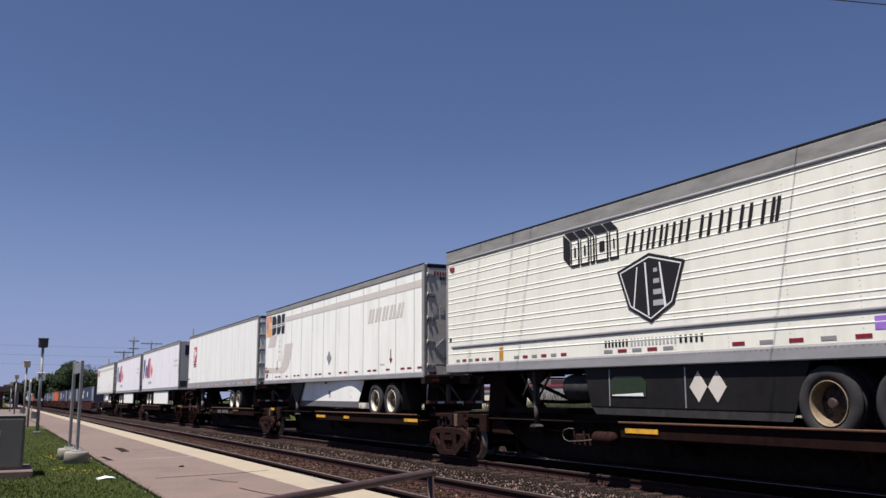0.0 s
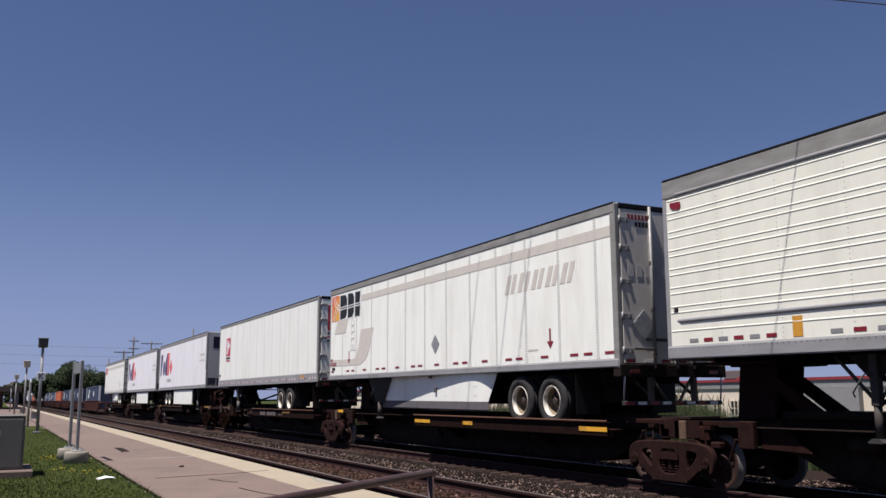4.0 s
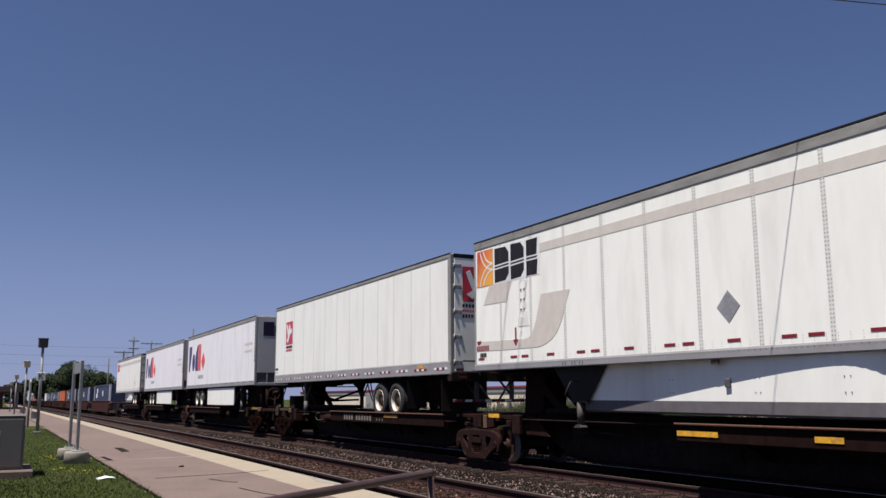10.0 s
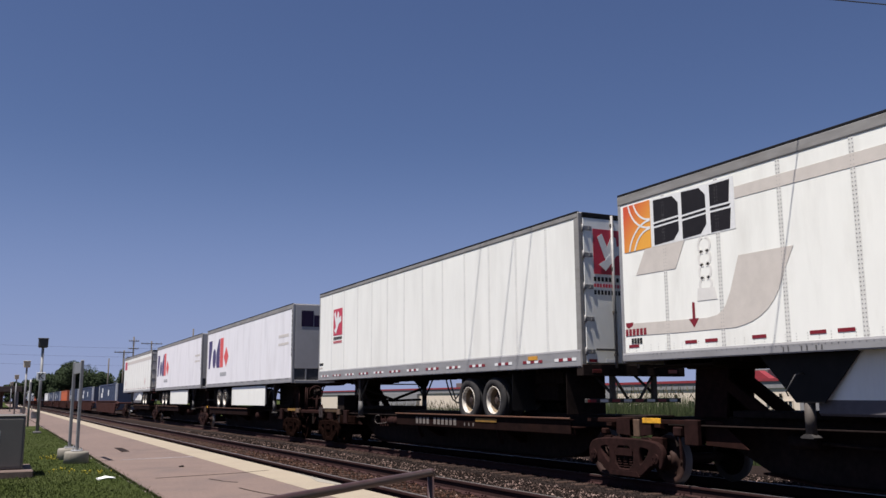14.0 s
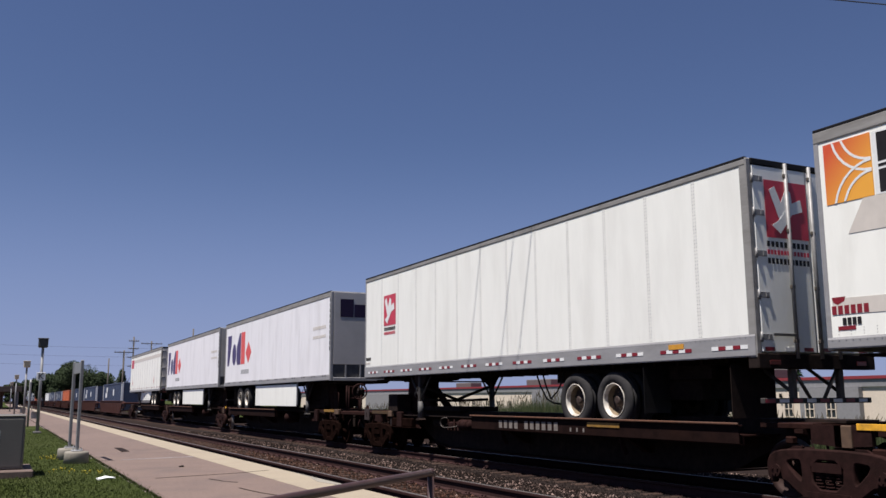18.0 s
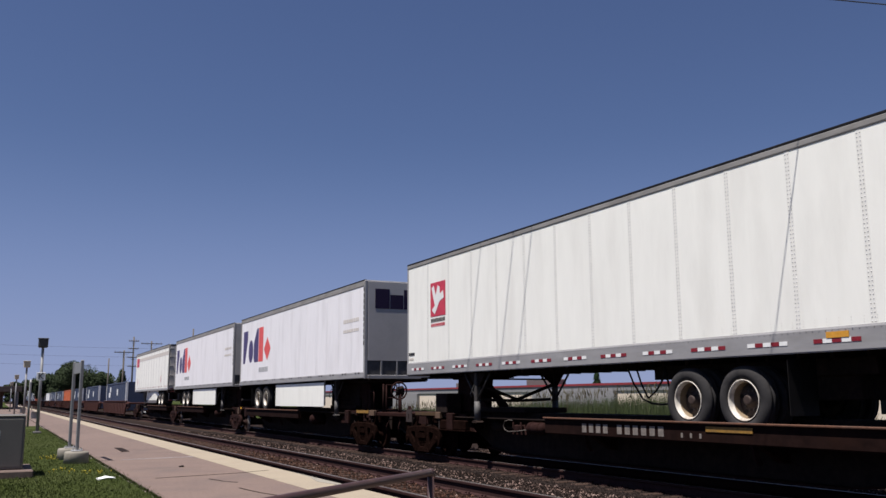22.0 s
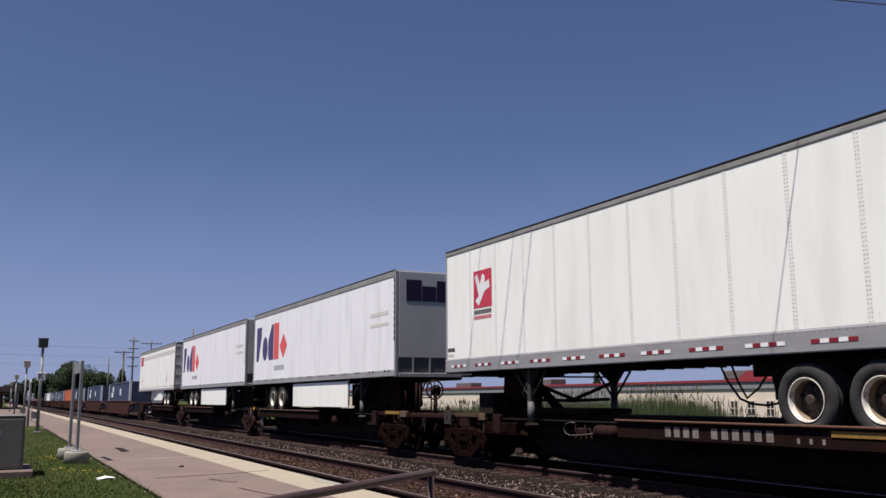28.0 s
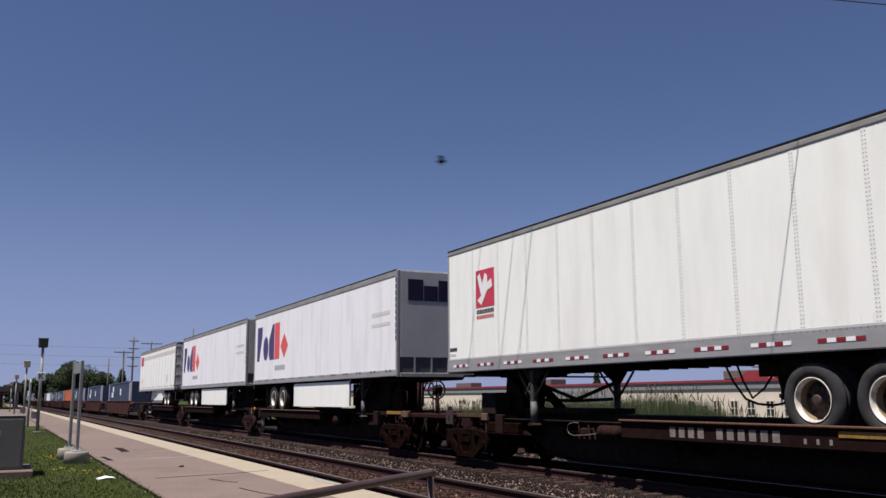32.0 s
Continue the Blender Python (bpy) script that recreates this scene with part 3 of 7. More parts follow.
def crown(center, radii, leaves, leaf, rng, flat=0.6):
    """Many small leaf clumps in uneven lobes, with gaps."""
    lobes = [(Vector((0, 0, 0)), 0.62)]
    for _ in range(13):
        d = Vector((rng.gauss(0, 1), rng.gauss(0, 1), rng.gauss(0, 0.8))).normalized() * rng.uniform(0.35, 0.85)
        lobes.append((d, rng.uniform(0.24, 0.42)))
    verts, faces = [], []
    for i in range(leaves):
        c, r = rng.choice(lobes)
        d = Vector((rng.gauss(0, 1), rng.gauss(0, 1), rng.gauss(0, 1))).normalized() * r * rng.uniform(0.55, 1.05) + c
        p = Vector(center) + Vector((d.x * radii[0], d.y * radii[1], d.z * radii[2]))
        a = Vector((rng.gauss(0, 1), rng.gauss(0, 1), rng.gauss(0, flat))).normalized() * leaf * rng.uniform(0.6, 1.4)
        b = a.orthogonal().normalized() * leaf * rng.uniform(0.4, 0.9)
        k = len(verts)
        verts += [p - a, p - b * 0.8 + a * 0.1, p + a, p + b]
        faces.append((k, k + 1, k + 2, k + 3))
    return verts, faces


def tree(x, y, h, w, seed, z0=-1.0, label="broad leafy green tree behind the tracks", leaves=8000, leaf=0.26):
    rng = random.Random(seed)
    t = thing("tree", (x, y, z0), label, "tree", "trees beyond the train")
    bm = bmesh.new()
    rod(bm, (0, 0, 0), (0.1, 0, h * 0.45), 0.035 * h, 9, 0.022 * h)
    for _ in range(7):
        a = rng.uniform(0, 6.28)
        b = (math.cos(a) * w * rng.uniform(0.4, 0.8), math.sin(a) * w * rng.uniform(0.4, 0.8), h * rng.uniform(0.55, 0.85))
        rod(bm, (0.05, 0, h * rng.uniform(0.25, 0.42)), b, 0.014 * h, 6, 0.004 * h)
    part("trunk", bm, BARK, t)
    v, f = crown((0, 0, h * 0.60), (w, w, h * 0.42), leaves, leaf, rng)
    part("crown", raw("crown", v, f, LEAF), LEAF, t)
    return t


def conifer(x, y, h, w, seed, z0=-1.0):
    rng = random.Random(seed)
    t = thing("conifer", (x, y, z0), "dark green conifer behind the building roof", "tree", "trees beyond the train")
    part("trunk", rod(bmesh.new(), (0, 0, 0), (0, 0, h * 0.96), 0.02 * h, 8, 0.004 * h), BARK, t)
    verts, faces = [], []
    for _ in range(1500):
        u = rng.uniform(0.08, 1)
        a, r = rng.uniform(0, 6.28), w * (1 - u) ** 0.8 * rng.uniform(0.25, 1.1) + 0.05
        p = Vector((math.cos(a) * r, math.sin(a) * r, h * u - r * 0.25))
        d = Vector((math.cos(a), math.sin(a), -0.35)).normalized() * 0.33
        s = Vector((-math.sin(a), math.cos(a), rng.uniform(-0.4, 0.4))) * 0.12
        k = len(verts)
        verts += [p - d, p - s, p + d, p + s]
        faces.append((k, k + 1, k + 2, k + 3))
    part("crown", raw("crown", verts, faces, NEEDLE), NEEDLE, t)


tree(18.1, 222, 12.4, 5.2, 1, leaves=12000, leaf=0.2)
tree(21.8, 226, 10.2, 4.2, 2, leaves=9000, leaf=0.2)
tree(15.0, 229, 11.0, 4.6, 21, leaves=9000, leaf=0.2)
tree(12.0, 250, 10.4, 5.0, 22, leaves=9000, leaf=0.22)
tree(13.8, 232, 10.2, 4.4, 3, leaf=0.2)
tree(10.2, 246, 8.4, 4.2, 4, leaf=0.2)
tree(26.6, 226, 9.2, 2.0, 5, label="slender green tree behind the container train", leaves=4000, leaf=0.2)
tree(5.5, 300, 9.0, 4.6, 12)
tree(4.2, 330, 8.2, 4.0, 6)
tree(31, 250, 7.0, 3.6, 7)
conifer(88.0, 79.8, 7.6, 1.5, 8)
conifer(91.0, 80.6, 7.0, 1.5, 9)
conifer(74, 100, 5.9, 1.2, 10)


# ---- the train: trailers ----
WHEEL_R = 0.435
WHEEL_Z = WHEEL_R - 0.185   # the far track lies lower than the near one
HALF = 8.075      # half a trailer's length
NEAR = -1.3       # a trailer's near side, in its own space
Z0, Z1 = 1.97, 5.10


def decal(parent, name, material, poly, lift=0.004, label=""):
    """A thin film on the near side: poly in (y, z)."""
    return part(name, plate(poly, "x", NEAR - lift - 0.0012, NEAR - lift + 0.0008), material, parent, label)


def rect(y0, y1, z0, z1):
    return [(y0, z0), (y1, z0), (y1, z1), (y0, z1)]


def lean(y, z, w, h, k=0.0):
    """A slanted block; y falls as the writing runs on."""
    return [(y, z), (y - w, z), (y - w - k, z + h), (y - k, z + h)]


def bars(parent, material, y, z, widths, h, gap=0.3, k=0.0, name="marking_bar", label="", lift=0.004):
    """A row of plain blocks in place of writing, running towards the rear."""
    bm = bmesh.new()
    for w in widths:
        slab(bm, lean(y, z, w, h, k), "x", NEAR - lift - 0.0012, NEAR - lift + 0.0008)
        y -= w * (1 + gap)
    return part(name, bm, material, parent, label)


TYRE_SCALE = 1.055


def make_wheel_meshes():
    out = {}
    R = 0.505
    out["tyre"] = lathe([(-0.045, 0.30), (-0.11, 0.315), (-0.135, 0.36), (-0.14, 0.41), (-0.128, 0.465), (-0.10, R - 0.012), (-0.085, R), (-0.055, R), (-0.05, R - 0.012),
                         (-0.04, R - 0.012), (-0.035, R), (0.035, R), (0.04, R - 0.012), (0.05, R - 0.012), (0.055, R), (0.10, R - 0.012), (0.135, 0.42), (0.11, 0.315), (0.045, 0.30)], n=40)
    out["rim"] = lathe([(0.09, 0.302), (-0.105, 0.298), (-0.118, 0.306), (-0.124, 0.300), (-0.116, 0.287), (-0.09, 0.279), (-0.035, 0.269)], n=48)
    out["barrel"] = lathe([(-0.035, 0.269), (0.04, 0.262), (0.09, 0.256)], n=48)
    hub = lathe([(0.09, 0.262), (0.07, 0.235), (0.06, 0.2), (0.075, 0.15), (0.05, 0.12), (0.045, 0.09), (-0.03, 0.08), (-0.045, 0.07), (-0.05, 0.05), (-0.052, 0.001)], n=28)
    nuts = bmesh.new()
    for i in range(10):
        a = 2 * math.pi * i / 10
        rod(nuts, (0.10, 0.145 * math.cos(a), 0.145 * math.sin(a)), (0.045, 0.145 * math.cos(a), 0.145 * math.sin(a)), 0.016, 6)
    holes = bmesh.new()
    for i in range(5):
        a = 2 * math.pi * i / 5 + 0.3
        rod(holes, (0.10, 0.205 * math.cos(a), 0.205 * math.sin(a)), (0.057, 0.205 * math.cos(a), 0.205 * math.sin(a)), 0.034, 14)
    out["hub"] = hub
    res = {}
    for k, (bm, m) in {"tyre": (out["tyre"], RUBBER), "rim": (out["rim"], RIM), "barrel": (out["barrel"], RIM_TAN), "hub": (out["hub"], HUB), "nuts": (nuts, BRACE), "holes": (holes, BLACK)}.items():
        moved(bm, Matrix.Diagonal((1, TYRE_SCALE, TYRE_SCALE, 1)))
        me = bpy.data.meshes.new(k)
        bm.to_mesh(me)
        bm.free()
        me.materials.append(m)
        res[k] = me
    res["rim_tan"] = res["rim"].copy()
    res["rim_tan"].materials[0] = RIM_TAN
    return res


WM = make_wheel_meshes()


def trailer(name, y, label, skin, near_ribs="posts", rear=-1, rail_h=0.30, top_h=0.2, axles=(2.5, 3.72), tape="pairs", skirt=None, landing=12.3, slope=0.0,
            seams=(1.21, 1.21, 12), rail_mat=None, seam_mat=None, door_mat=None, nose_mat=None, axle_z=1.36, legs=None, leg_x=1.0):
    """A 53-foot box trailer. rear: the end (-1 or +1 along y) that has the doors; axles and landing legs in metres from the doors."""
    t = thing(name, (XC, y, -slope * HALF * (-rear)), label, "semi trailer", "trailers on the train")
    t.rotation_euler.x = math.atan(slope)
    MOVERS.append((t, y))
    rail_mat, seam_mat = rail_mat or ALU, seam_mat or SEAM

    def at(d):
        return rear * (HALF - d)

    zs0, zs1 = Z0 + rail_h, Z1 - top_h
    # core body: far side, floor and inner box
    part("box_body", box(NEAR + 0.02, 1.3, -HALF + 0.03, HALF - 0.03, Z0 + 0.06, Z1 - 0.03, 0.02), DOORW, t)
    part("roof", box(NEAR + 0.01, 1.29, -HALF + 0.02, HALF - 0.02, Z1 - 0.028, Z1, 0.01), ROOF, t, "dull grey sheet roof")
    # near side skin: sheets between the seams, and strips with two rows of rivets over them
    cuts = [HALF - 0.04] + [HALF - seams[0] - seams[1] * k for k in range(seams[2])] + [-HALF + 0.1]
    if rear > 0:
        cuts = [-c for c in cuts[::-1]]
    if near_ribs == "posts":
        strip, dots = bpy.data.meshes.new("seam_strip"), bpy.data.meshes.new("rivets")
        bm = plate([(NEAR + 0.018, -0.05), (NEAR + 0.001, -0.05), (NEAR - 0.003, -0.038), (NEAR - 0.003, 0.038), (NEAR + 0.001, 0.05), (NEAR + 0.018, 0.05)], "z", zs0 + 0.002, zs1 - 0.002)
        bm.to_mesh(strip)
        bm.free()
        strip.materials.append(seam_mat)
        bm = bmesh.new()
        for k in range(int((zs1 - zs0) / 0.06)):
            z = zs0 + 0.03 + k * 0.06
            for u in (-0.024, 0.024):
                a = [bm.verts.new((NEAR - 0.0028, u + p * 0.010, z + q * 0.011)) for p, q in ((-1, -1), (1, -1), (1, 1), (-1, 1))]
                tip = bm.verts.new((NEAR - 0.010, u, z))
                for i in range(4):
                    bm.faces.new((a[i], a[(i + 1) % 4], tip))
        bmesh.ops.recalc_face_normals(bm, faces=bm.faces)
        bm.to_mesh(dots)
        bm.free()
        dots.materials.append(RIVET if seam_mat is SEAM else PALERIVET)
        for hi, lo in zip(cuts, cuts[1:]):
            part("side_panel", box(NEAR, NEAR + 0.019, lo + 0.004, hi - 0.004, zs0, zs1, 0.004), skin, t)
        # loose rows of rivets at the foot of the sheets
        bm = bmesh.new()
        for k in range(int(2 * HALF / 0.2)):
            for j in range(3):
                yy, z = -HALF + 0.15 + k * 0.2, zs0 + 0.03 + j * 0.042
                bx(bm, NEAR - 0.0035, NEAR - 0.0005, yy - 0.005, yy + 0.005, z, z + 0.010)
        tagged(part("foot_rivets", bm, RIVET if seam_mat is SEAM else SEAM, t), "rows of small grey rivets", kind="stuff")
        for yy in cuts[1:-1]:
            p = part("seam_strip", strip, seam_mat, t)
            p.location = (0, yy, 0)
            tagged(part("rivets", dots, RIVET, p), "rows of grey rivets", kind="stuff")
    elif near_ribs == "flat":
        for hi, lo in zip(cuts, cuts[1:]):
            part("side_panel", box(NEAR, NEAR + 0.019, lo + 0.006, hi - 0.006, zs0, zs1, 0.003), skin, t)
    else:
        # horizontal sheets with double ribs
        part("side_panel", box(NEAR, NEAR + 0.019, -HALF + 0.1, HALF - 0.1, zs0, zs1, 0.004), skin, t)
        rib = bpy.data.meshes.new("side_rib")
        bm = plate([(NEAR + 0.002, -0.017), (NEAR - 0.006, -0.006), (NEAR - 0.006, 0.006), (NEAR + 0.002, 0.018)], "y", -HALF + 0.12, HALF - 0.12)
        bm.to_mesh(rib)
        bm.free()
        rib.materials.append(skin)
        for z in [2.441] + [2.754 + 0.326 * k + u for k in range(6) for u in (0, 0.103)] + [4.712]:
            r = part("side_rib", rib, skin, t)
            r.location = (0, 0, z)
        # faint upright rows of rivets
        dots = bpy.data.meshes.new("rivets")
        bm = bmesh.new()
        for k in range(34):
            z = zs0 + 0.04 + k * 0.0715
            a = [bm.verts.new((NEAR - 0.0008, p * 0.009, z + q * 0.012)) for p, q in ((-1, -1), (1, -1), (1, 1), (-1, 1))]
            tip = bm.verts.new((NEAR - 0.005, 0, z))
            for i in range(4):
                bm.faces.new((a[i], a[(i + 1) % 4], tip))
        bmesh.ops.recalc_face_normals(bm, faces=bm.faces)
        bm.to_mesh(dots)
        bm.free()
        dots.materials.append(PALERIVET)
        for k in range(12):
            p = tagged(part("rivets", dots, PALERIVET, t), "faint upright row of rivets", kind="stuff")
            p.location = (0, HALF - 1.295 - k * 1.225, 0)
    # frame members
    def rail(nm, z0, z1, out, m):
        prof = [(NEAR + 0.03, z0), (NEAR - out * 0.6, z0), (NEAR - out, z0 + 0.02), (NEAR - out, z1 - 0.03), (NEAR - out * 0.4, z1), (NEAR + 0.03, z1)]
        return part(nm, plate(prof, "y", -HALF + 0.02, HALF - 0.02), m, t)
    br = rail("bottom_rail", Z0, zs0, 0.018, rail_mat)
    rail("top_rail", zs1, Z1 - 0.012, 0.014, TOPRAIL)
    part("top_cap", box(NEAR - 0.016, NEAR + 0.05, -HALF + 0.02, HALF - 0.02, Z1 - 0.03, Z1 + 0.012, 0.006), BLACK, t, "dark roof edge")
    bm = bmesh.new()
    for k in range(int(2 * HALF / 0.11)):
        yy = -HALF + 0.1 + k * 0.11
        bx(bm, NEAR - 0.024, NEAR - 0.017, yy - 0.008, yy + 0.008, zs0 - 0.045, zs0 - 0.029)
    tagged(part("rail_rivets", bm, rail_mat, br), "row of small rivets", kind="stuff")
    for s, nm in ((rear, "rear_post"), (-rear, "nose_post")):
        w = 0.16 if s == rear else 0.1
        part(nm, box(NEAR - 0.008, NEAR + 0.1, s * (HALF - w), s * HALF, Z0 - 0.02, Z1 - 0.01, 0.015), TOPRAIL if s == rear else ALU, t)
        part(nm, box(1.2, 1.316, s * (HALF - w), s * HALF, Z0 - 0.02, Z1 - 0.01, 0.015), TOPRAIL if s == rear else ALU, t)
    # nose: skin with rounded edge and refrigeration-free plain panel, lower box
    yn = -rear * HALF
    part("nose_panel", box(-1.19, 1.19, yn, yn + rear * 0.03, Z0 + 0.55, Z1 - 0.03, 0.01), nose_mat or skin, t)
    part("nose_sill", box(-1.19, 1.19, yn - rear * 0.01, yn + rear * 0.04, Z0 - 0.02, Z0 + 0.1, 0.01), ALU, t)
    part("nose_recess", box(-1.19, 1.19, yn + rear * 0.02, yn + rear * 0.034, Z0 + 0.1, Z0 + 0.56), UNDERGREY, t, "dark recess at the foot of the nose")
    for u in (-0.75, -0.2, 0.35, 0.9):
        part("nose_stiffener", box(u, u + 0.05, yn - rear * 0.005, yn + rear * 0.03, Z0 + 0.1, Z0 + 0.55), ALU, t)
    # doors
    yd = rear * HALF
    part("rear_header", box(-1.2, 1.2, yd - rear * 0.12, yd + rear * 0.01, Z1 - 0.1, Z1, 0.012), BLACK, t, "dark rear header")
    part("rear_sill", box(-1.3, 1.3, yd - rear * 0.2, yd + rear * 0.02, Z0 - 0.18, Z0 + 0.05, 0.012), DARK, t)
    for s in (-1, 1):
        d = part("rear_door", box(s * 0.015, s * 1.19, yd - rear * 0.055, yd + rear * 0.005, Z0 + 0.07, Z1 - 0.115, 0.012), door_mat or DOORW, t)
        for u in ((0.06, 0.48) if s > 0 else (0.48,)):
            part("lock_rod", rods(((s * u, yd + rear * 0.03, Z0 - 0.02), (s * u, yd + rear * 0.03, Z1 - 0.03), 0.03), n=12), HINGE, d)
            for z in (0.25, 1.1, 2.0, 2.9):
                part("rod_guide", box(s * u - 0.04, s * u + 0.04, yd, yd + rear * 0.05, Z0 + z - 0.03, Z0 + z + 0.03, 0.006), BRACE, d)
        bm = box(s * 0.5, s * 0.98, yd + rear * 0.03, yd + rear * 0.05, Z0 + 0.32, Z0 + 0.365, 0.006)
        part("lock_handle", bm, UNDERGREY, d)
        for z in (0.3, 0.95, 1.6, 2.25, 2.8):
            bm = bmesh.new()
            bx(bm, min(s * 0.98, s * 1.22), max(s * 0.98, s * 1.22), min(yd, yd + rear * 0.014), max(yd, yd + rear * 0.014), Z0 + z - 0.045, Z0 + z + 0.045)
            rod(bm, (s * 1.2, yd + rear * 0.012, Z0 + z - 0.075), (s * 1.2, yd + rear * 0.012, Z0 + z + 0.075), 0.02, 8)
            bx(bm, min(s * 1.0, s * 1.06), max(s * 1.0, s * 1.06), min(yd, yd + rear * 0.026), max(yd, yd + rear * 0.026), Z0 + z - 0.03, Z0 + z + 0.03)
            part("hinge", bm, HINGE, d)
        for u in (0.1, 0.52, 0.94):
            part("reflector", box(s * u, s * (u + 0.2), yd + rear * 0.006, yd + rear * 0.009, Z0 + 0.09, Z0 + 0.15), RED if u != 0.52 else TAPE, d)
        part("lamp_cluster", box(s * 0.85, s * 1.08, yd + rear * 0.02, yd + rear * 0.03, Z0 - 0.12, Z0 - 0.05, 0.006), LAMPRED, t, "red tail lamp cluster")
    # underride guard
    for s in (-1, 1):
        part("guard_post", box(s * 0.48, s * 0.58, yd - rear * 0.02, yd - rear * 0.12, 1.33, Z0 - 0.16, 0.01), BRACE, t)
        if tape == "pairs":
            part("guard_tube", rods(((s * 1.19, yd + rear * 0.0, Z0 - 0.1), (s * 1.19, yd - rear * 0.06, 1.3), 0.016), n=8), GALV, t)
        part("guard_brace", rods(((s * 0.16, yd - rear * 0.07, 1.34), (s * 0.5, yd - rear * 0.08, Z0 - 0.17), 0.03)), BRACE, t)
        part("guard_brace", rods(((s * 0.53, yd - rear * 0.07, 1.42), (s * 0.53, yd - rear * 0.75, Z0 - 0.1), 0.03)), LEGSTEEL, t)
    bar = part("guard_bar", box(-1.2, 1.2, yd - rear * 0.02, yd - rear * 0.11, 1.26, 1.345, 0.012), LEGSTEEL, t)
    for k in range(8):
        part("reflector", box(-1.18 + k * 0.295, -1.18 + k * 0.295 + 0.2, yd - rear * 0.018, yd - rear * 0.014, 1.275, 1.33), RED if k % 2 == 0 else TAPE, bar)
    # underframe
    beam = mesh_of("crossmember", box(-0.95, 1.1, -0.03, 0.03, Z0 - 0.06, Z0 + 0.06), DARK)
    for k in range(26):
        part("crossmember", beam, DARK, t).location = (0, -HALF + 0.4 + k * 0.6, 0)
    a0, a1 = at(axles[0] - 1.9), at(axles[-1] + 1.6)
    for s in (-0.52, 0.52):
        part("slider_rail", box(s - 0.05, s + 0.05, a0, a1, Z0 - 0.3, Z0 - 0.05, 0.01), DARK, t)
    for ax in axles:
        yy = at(ax)
        part("axle", rods(((-1.15, yy, axle_z), (1.15, yy, axle_z), 0.065)), DARK, t)
        part("leaf_spring", box(-0.6, -0.48, yy - 0.5, yy + 0.5, axle_z + 0.07, axle_z + 0.17, 0.03), DARK, t)
        for x in (-1.112, -0.775, 0.775, 1.112):
            w = part("wheel", WM["tyre"], RUBBER, t)
            w.location = (x, yy, axle_z)
            if x > 0:
                w.rotation_euler = (0, 0, math.pi)
            if x == -1.112:
                part("rim", WM["rim_tan" if skirt is skirt_black else "rim"], RIM, w, "rusty tan steel rim" if skirt is skirt_black else "white painted steel rim")
            part("hub", WM["hub"], HUB, w, "brown wheel hub coated in grease")
            if x == -1.112:
                part("barrel", WM["barrel"], RIM_TAN, w, "rusty tan inner barrel of the rim")
                tagged(part("wheel_nuts", WM["nuts"], BRACE, w), "ring of rusty wheel nuts", kind="stuff")
                tagged(part("hand_holes", WM["holes"], BLACK, w), "ring of dark hand holes in the wheel disc", kind="stuff")
    # suspension as one solid block, added to stand for the shade behind the wheels
    part("suspension_frame", box(-0.44, 0.44, at(axles[0] - 1.5), at(axles[-1] + 1.3), 1.3, Z0 - 0.1, 0.02), DARK, t, "solid dark suspension block that fills the shaded gap between the wheels")
    part("air_tank", rods(((-0.55, at(axles[-1] + 0.75), 1.62), (0.8, at(axles[-1] + 0.75), 1.62), 0.16), n=14), DARK, t)
    for s in (-0.98, 0.98):
        part("mudflap", box(s - 0.3, s + 0.3, at(axles[0] - 0.95), at(axles[0] - 0.94), 1.08, Z0 - 0.06, 0.003), BLACK, t)
    for s in ((-0.78,) if tape == "rail" else ()):
        part("rear_mudflap", box(s - 0.48, s + 0.48, at(0.62), at(0.635), 1.03, Z0 - 0.1, 0.003), DARK, t, "black rear mudflap")
    # landing gear: two legs with a sand shoe each, V braces across and along, and plates at their heads
    yl = at(landing)
    for s in (-leg_x, leg_x):
        g = part("landing_leg", box(s - 0.062, s + 0.062, yl - 0.062, yl + 0.062, 1.24, Z0 - 0.02, 0.012), LEGSTEEL, t)
        part("inner_leg", rods(((s, yl, 0.80), (s, yl, 1.26), 0.08 if legs else 0.055), n=16), legs or LEGSTEEL, g, "dirty grey inner leg tube")
        part("foot", plate([(yl - 0.11, 0.75), (yl + 0.11, 0.75), (yl + 0.125, 0.765), (yl + 0.06, 0.81), (yl - 0.06, 0.81), (yl - 0.125, 0.765)], "x", s - 0.1, s + 0.1), LEGSTEEL if skirt else DARK, g, "flat sand shoe")
        inner = s - math.copysign(0.42, s)
        part("leg_gusset", plate([(s, Z0 - 0.03), (inner, Z0 - 0.03), (inner + math.copysign(0.1, s), Z0 - 0.12), (s, 1.6)], "y", yl - 0.015, yl + 0.015), DARK, t)
        part("leg_gusset", plate([(yl - 0.42, Z0 - 0.03), (yl + 0.42, Z0 - 0.03), (yl + 0.1, 1.62), (yl - 0.1, 1.62)], "x", s - 0.012, s + 0.012), DARK, t)
        for e in (-1, 1):
            part("leg_brace", rods(((s, yl, 1.28), (s, yl + e * 0.62, Z0 - 0.05), 0.027)), LEGSTEEL, t)
        part("cross_brace", rods(((s * 0.93, yl, 1.66), (0, yl, 1.30), 0.042), ((s * 0.9, yl + 0.04, 1.30), (0, yl + 0.04, 1.27), 0.038)), DARK, t)
    part("cross_shaft", rods(((-leg_x, yl, 1.8), (leg_x, yl, 1.8), 0.02)), DARK, t)
    part("crank_handle", pipe([(-leg_x - 0.06, yl, 1.68), (-1.16, yl, 1.68), (-1.2, yl + 0.03, 1.66), (-1.22, yl + 0.2, 1.42), (-1.16, yl + 0.22, 1.36)], 0.012), UNDERGREY, t)
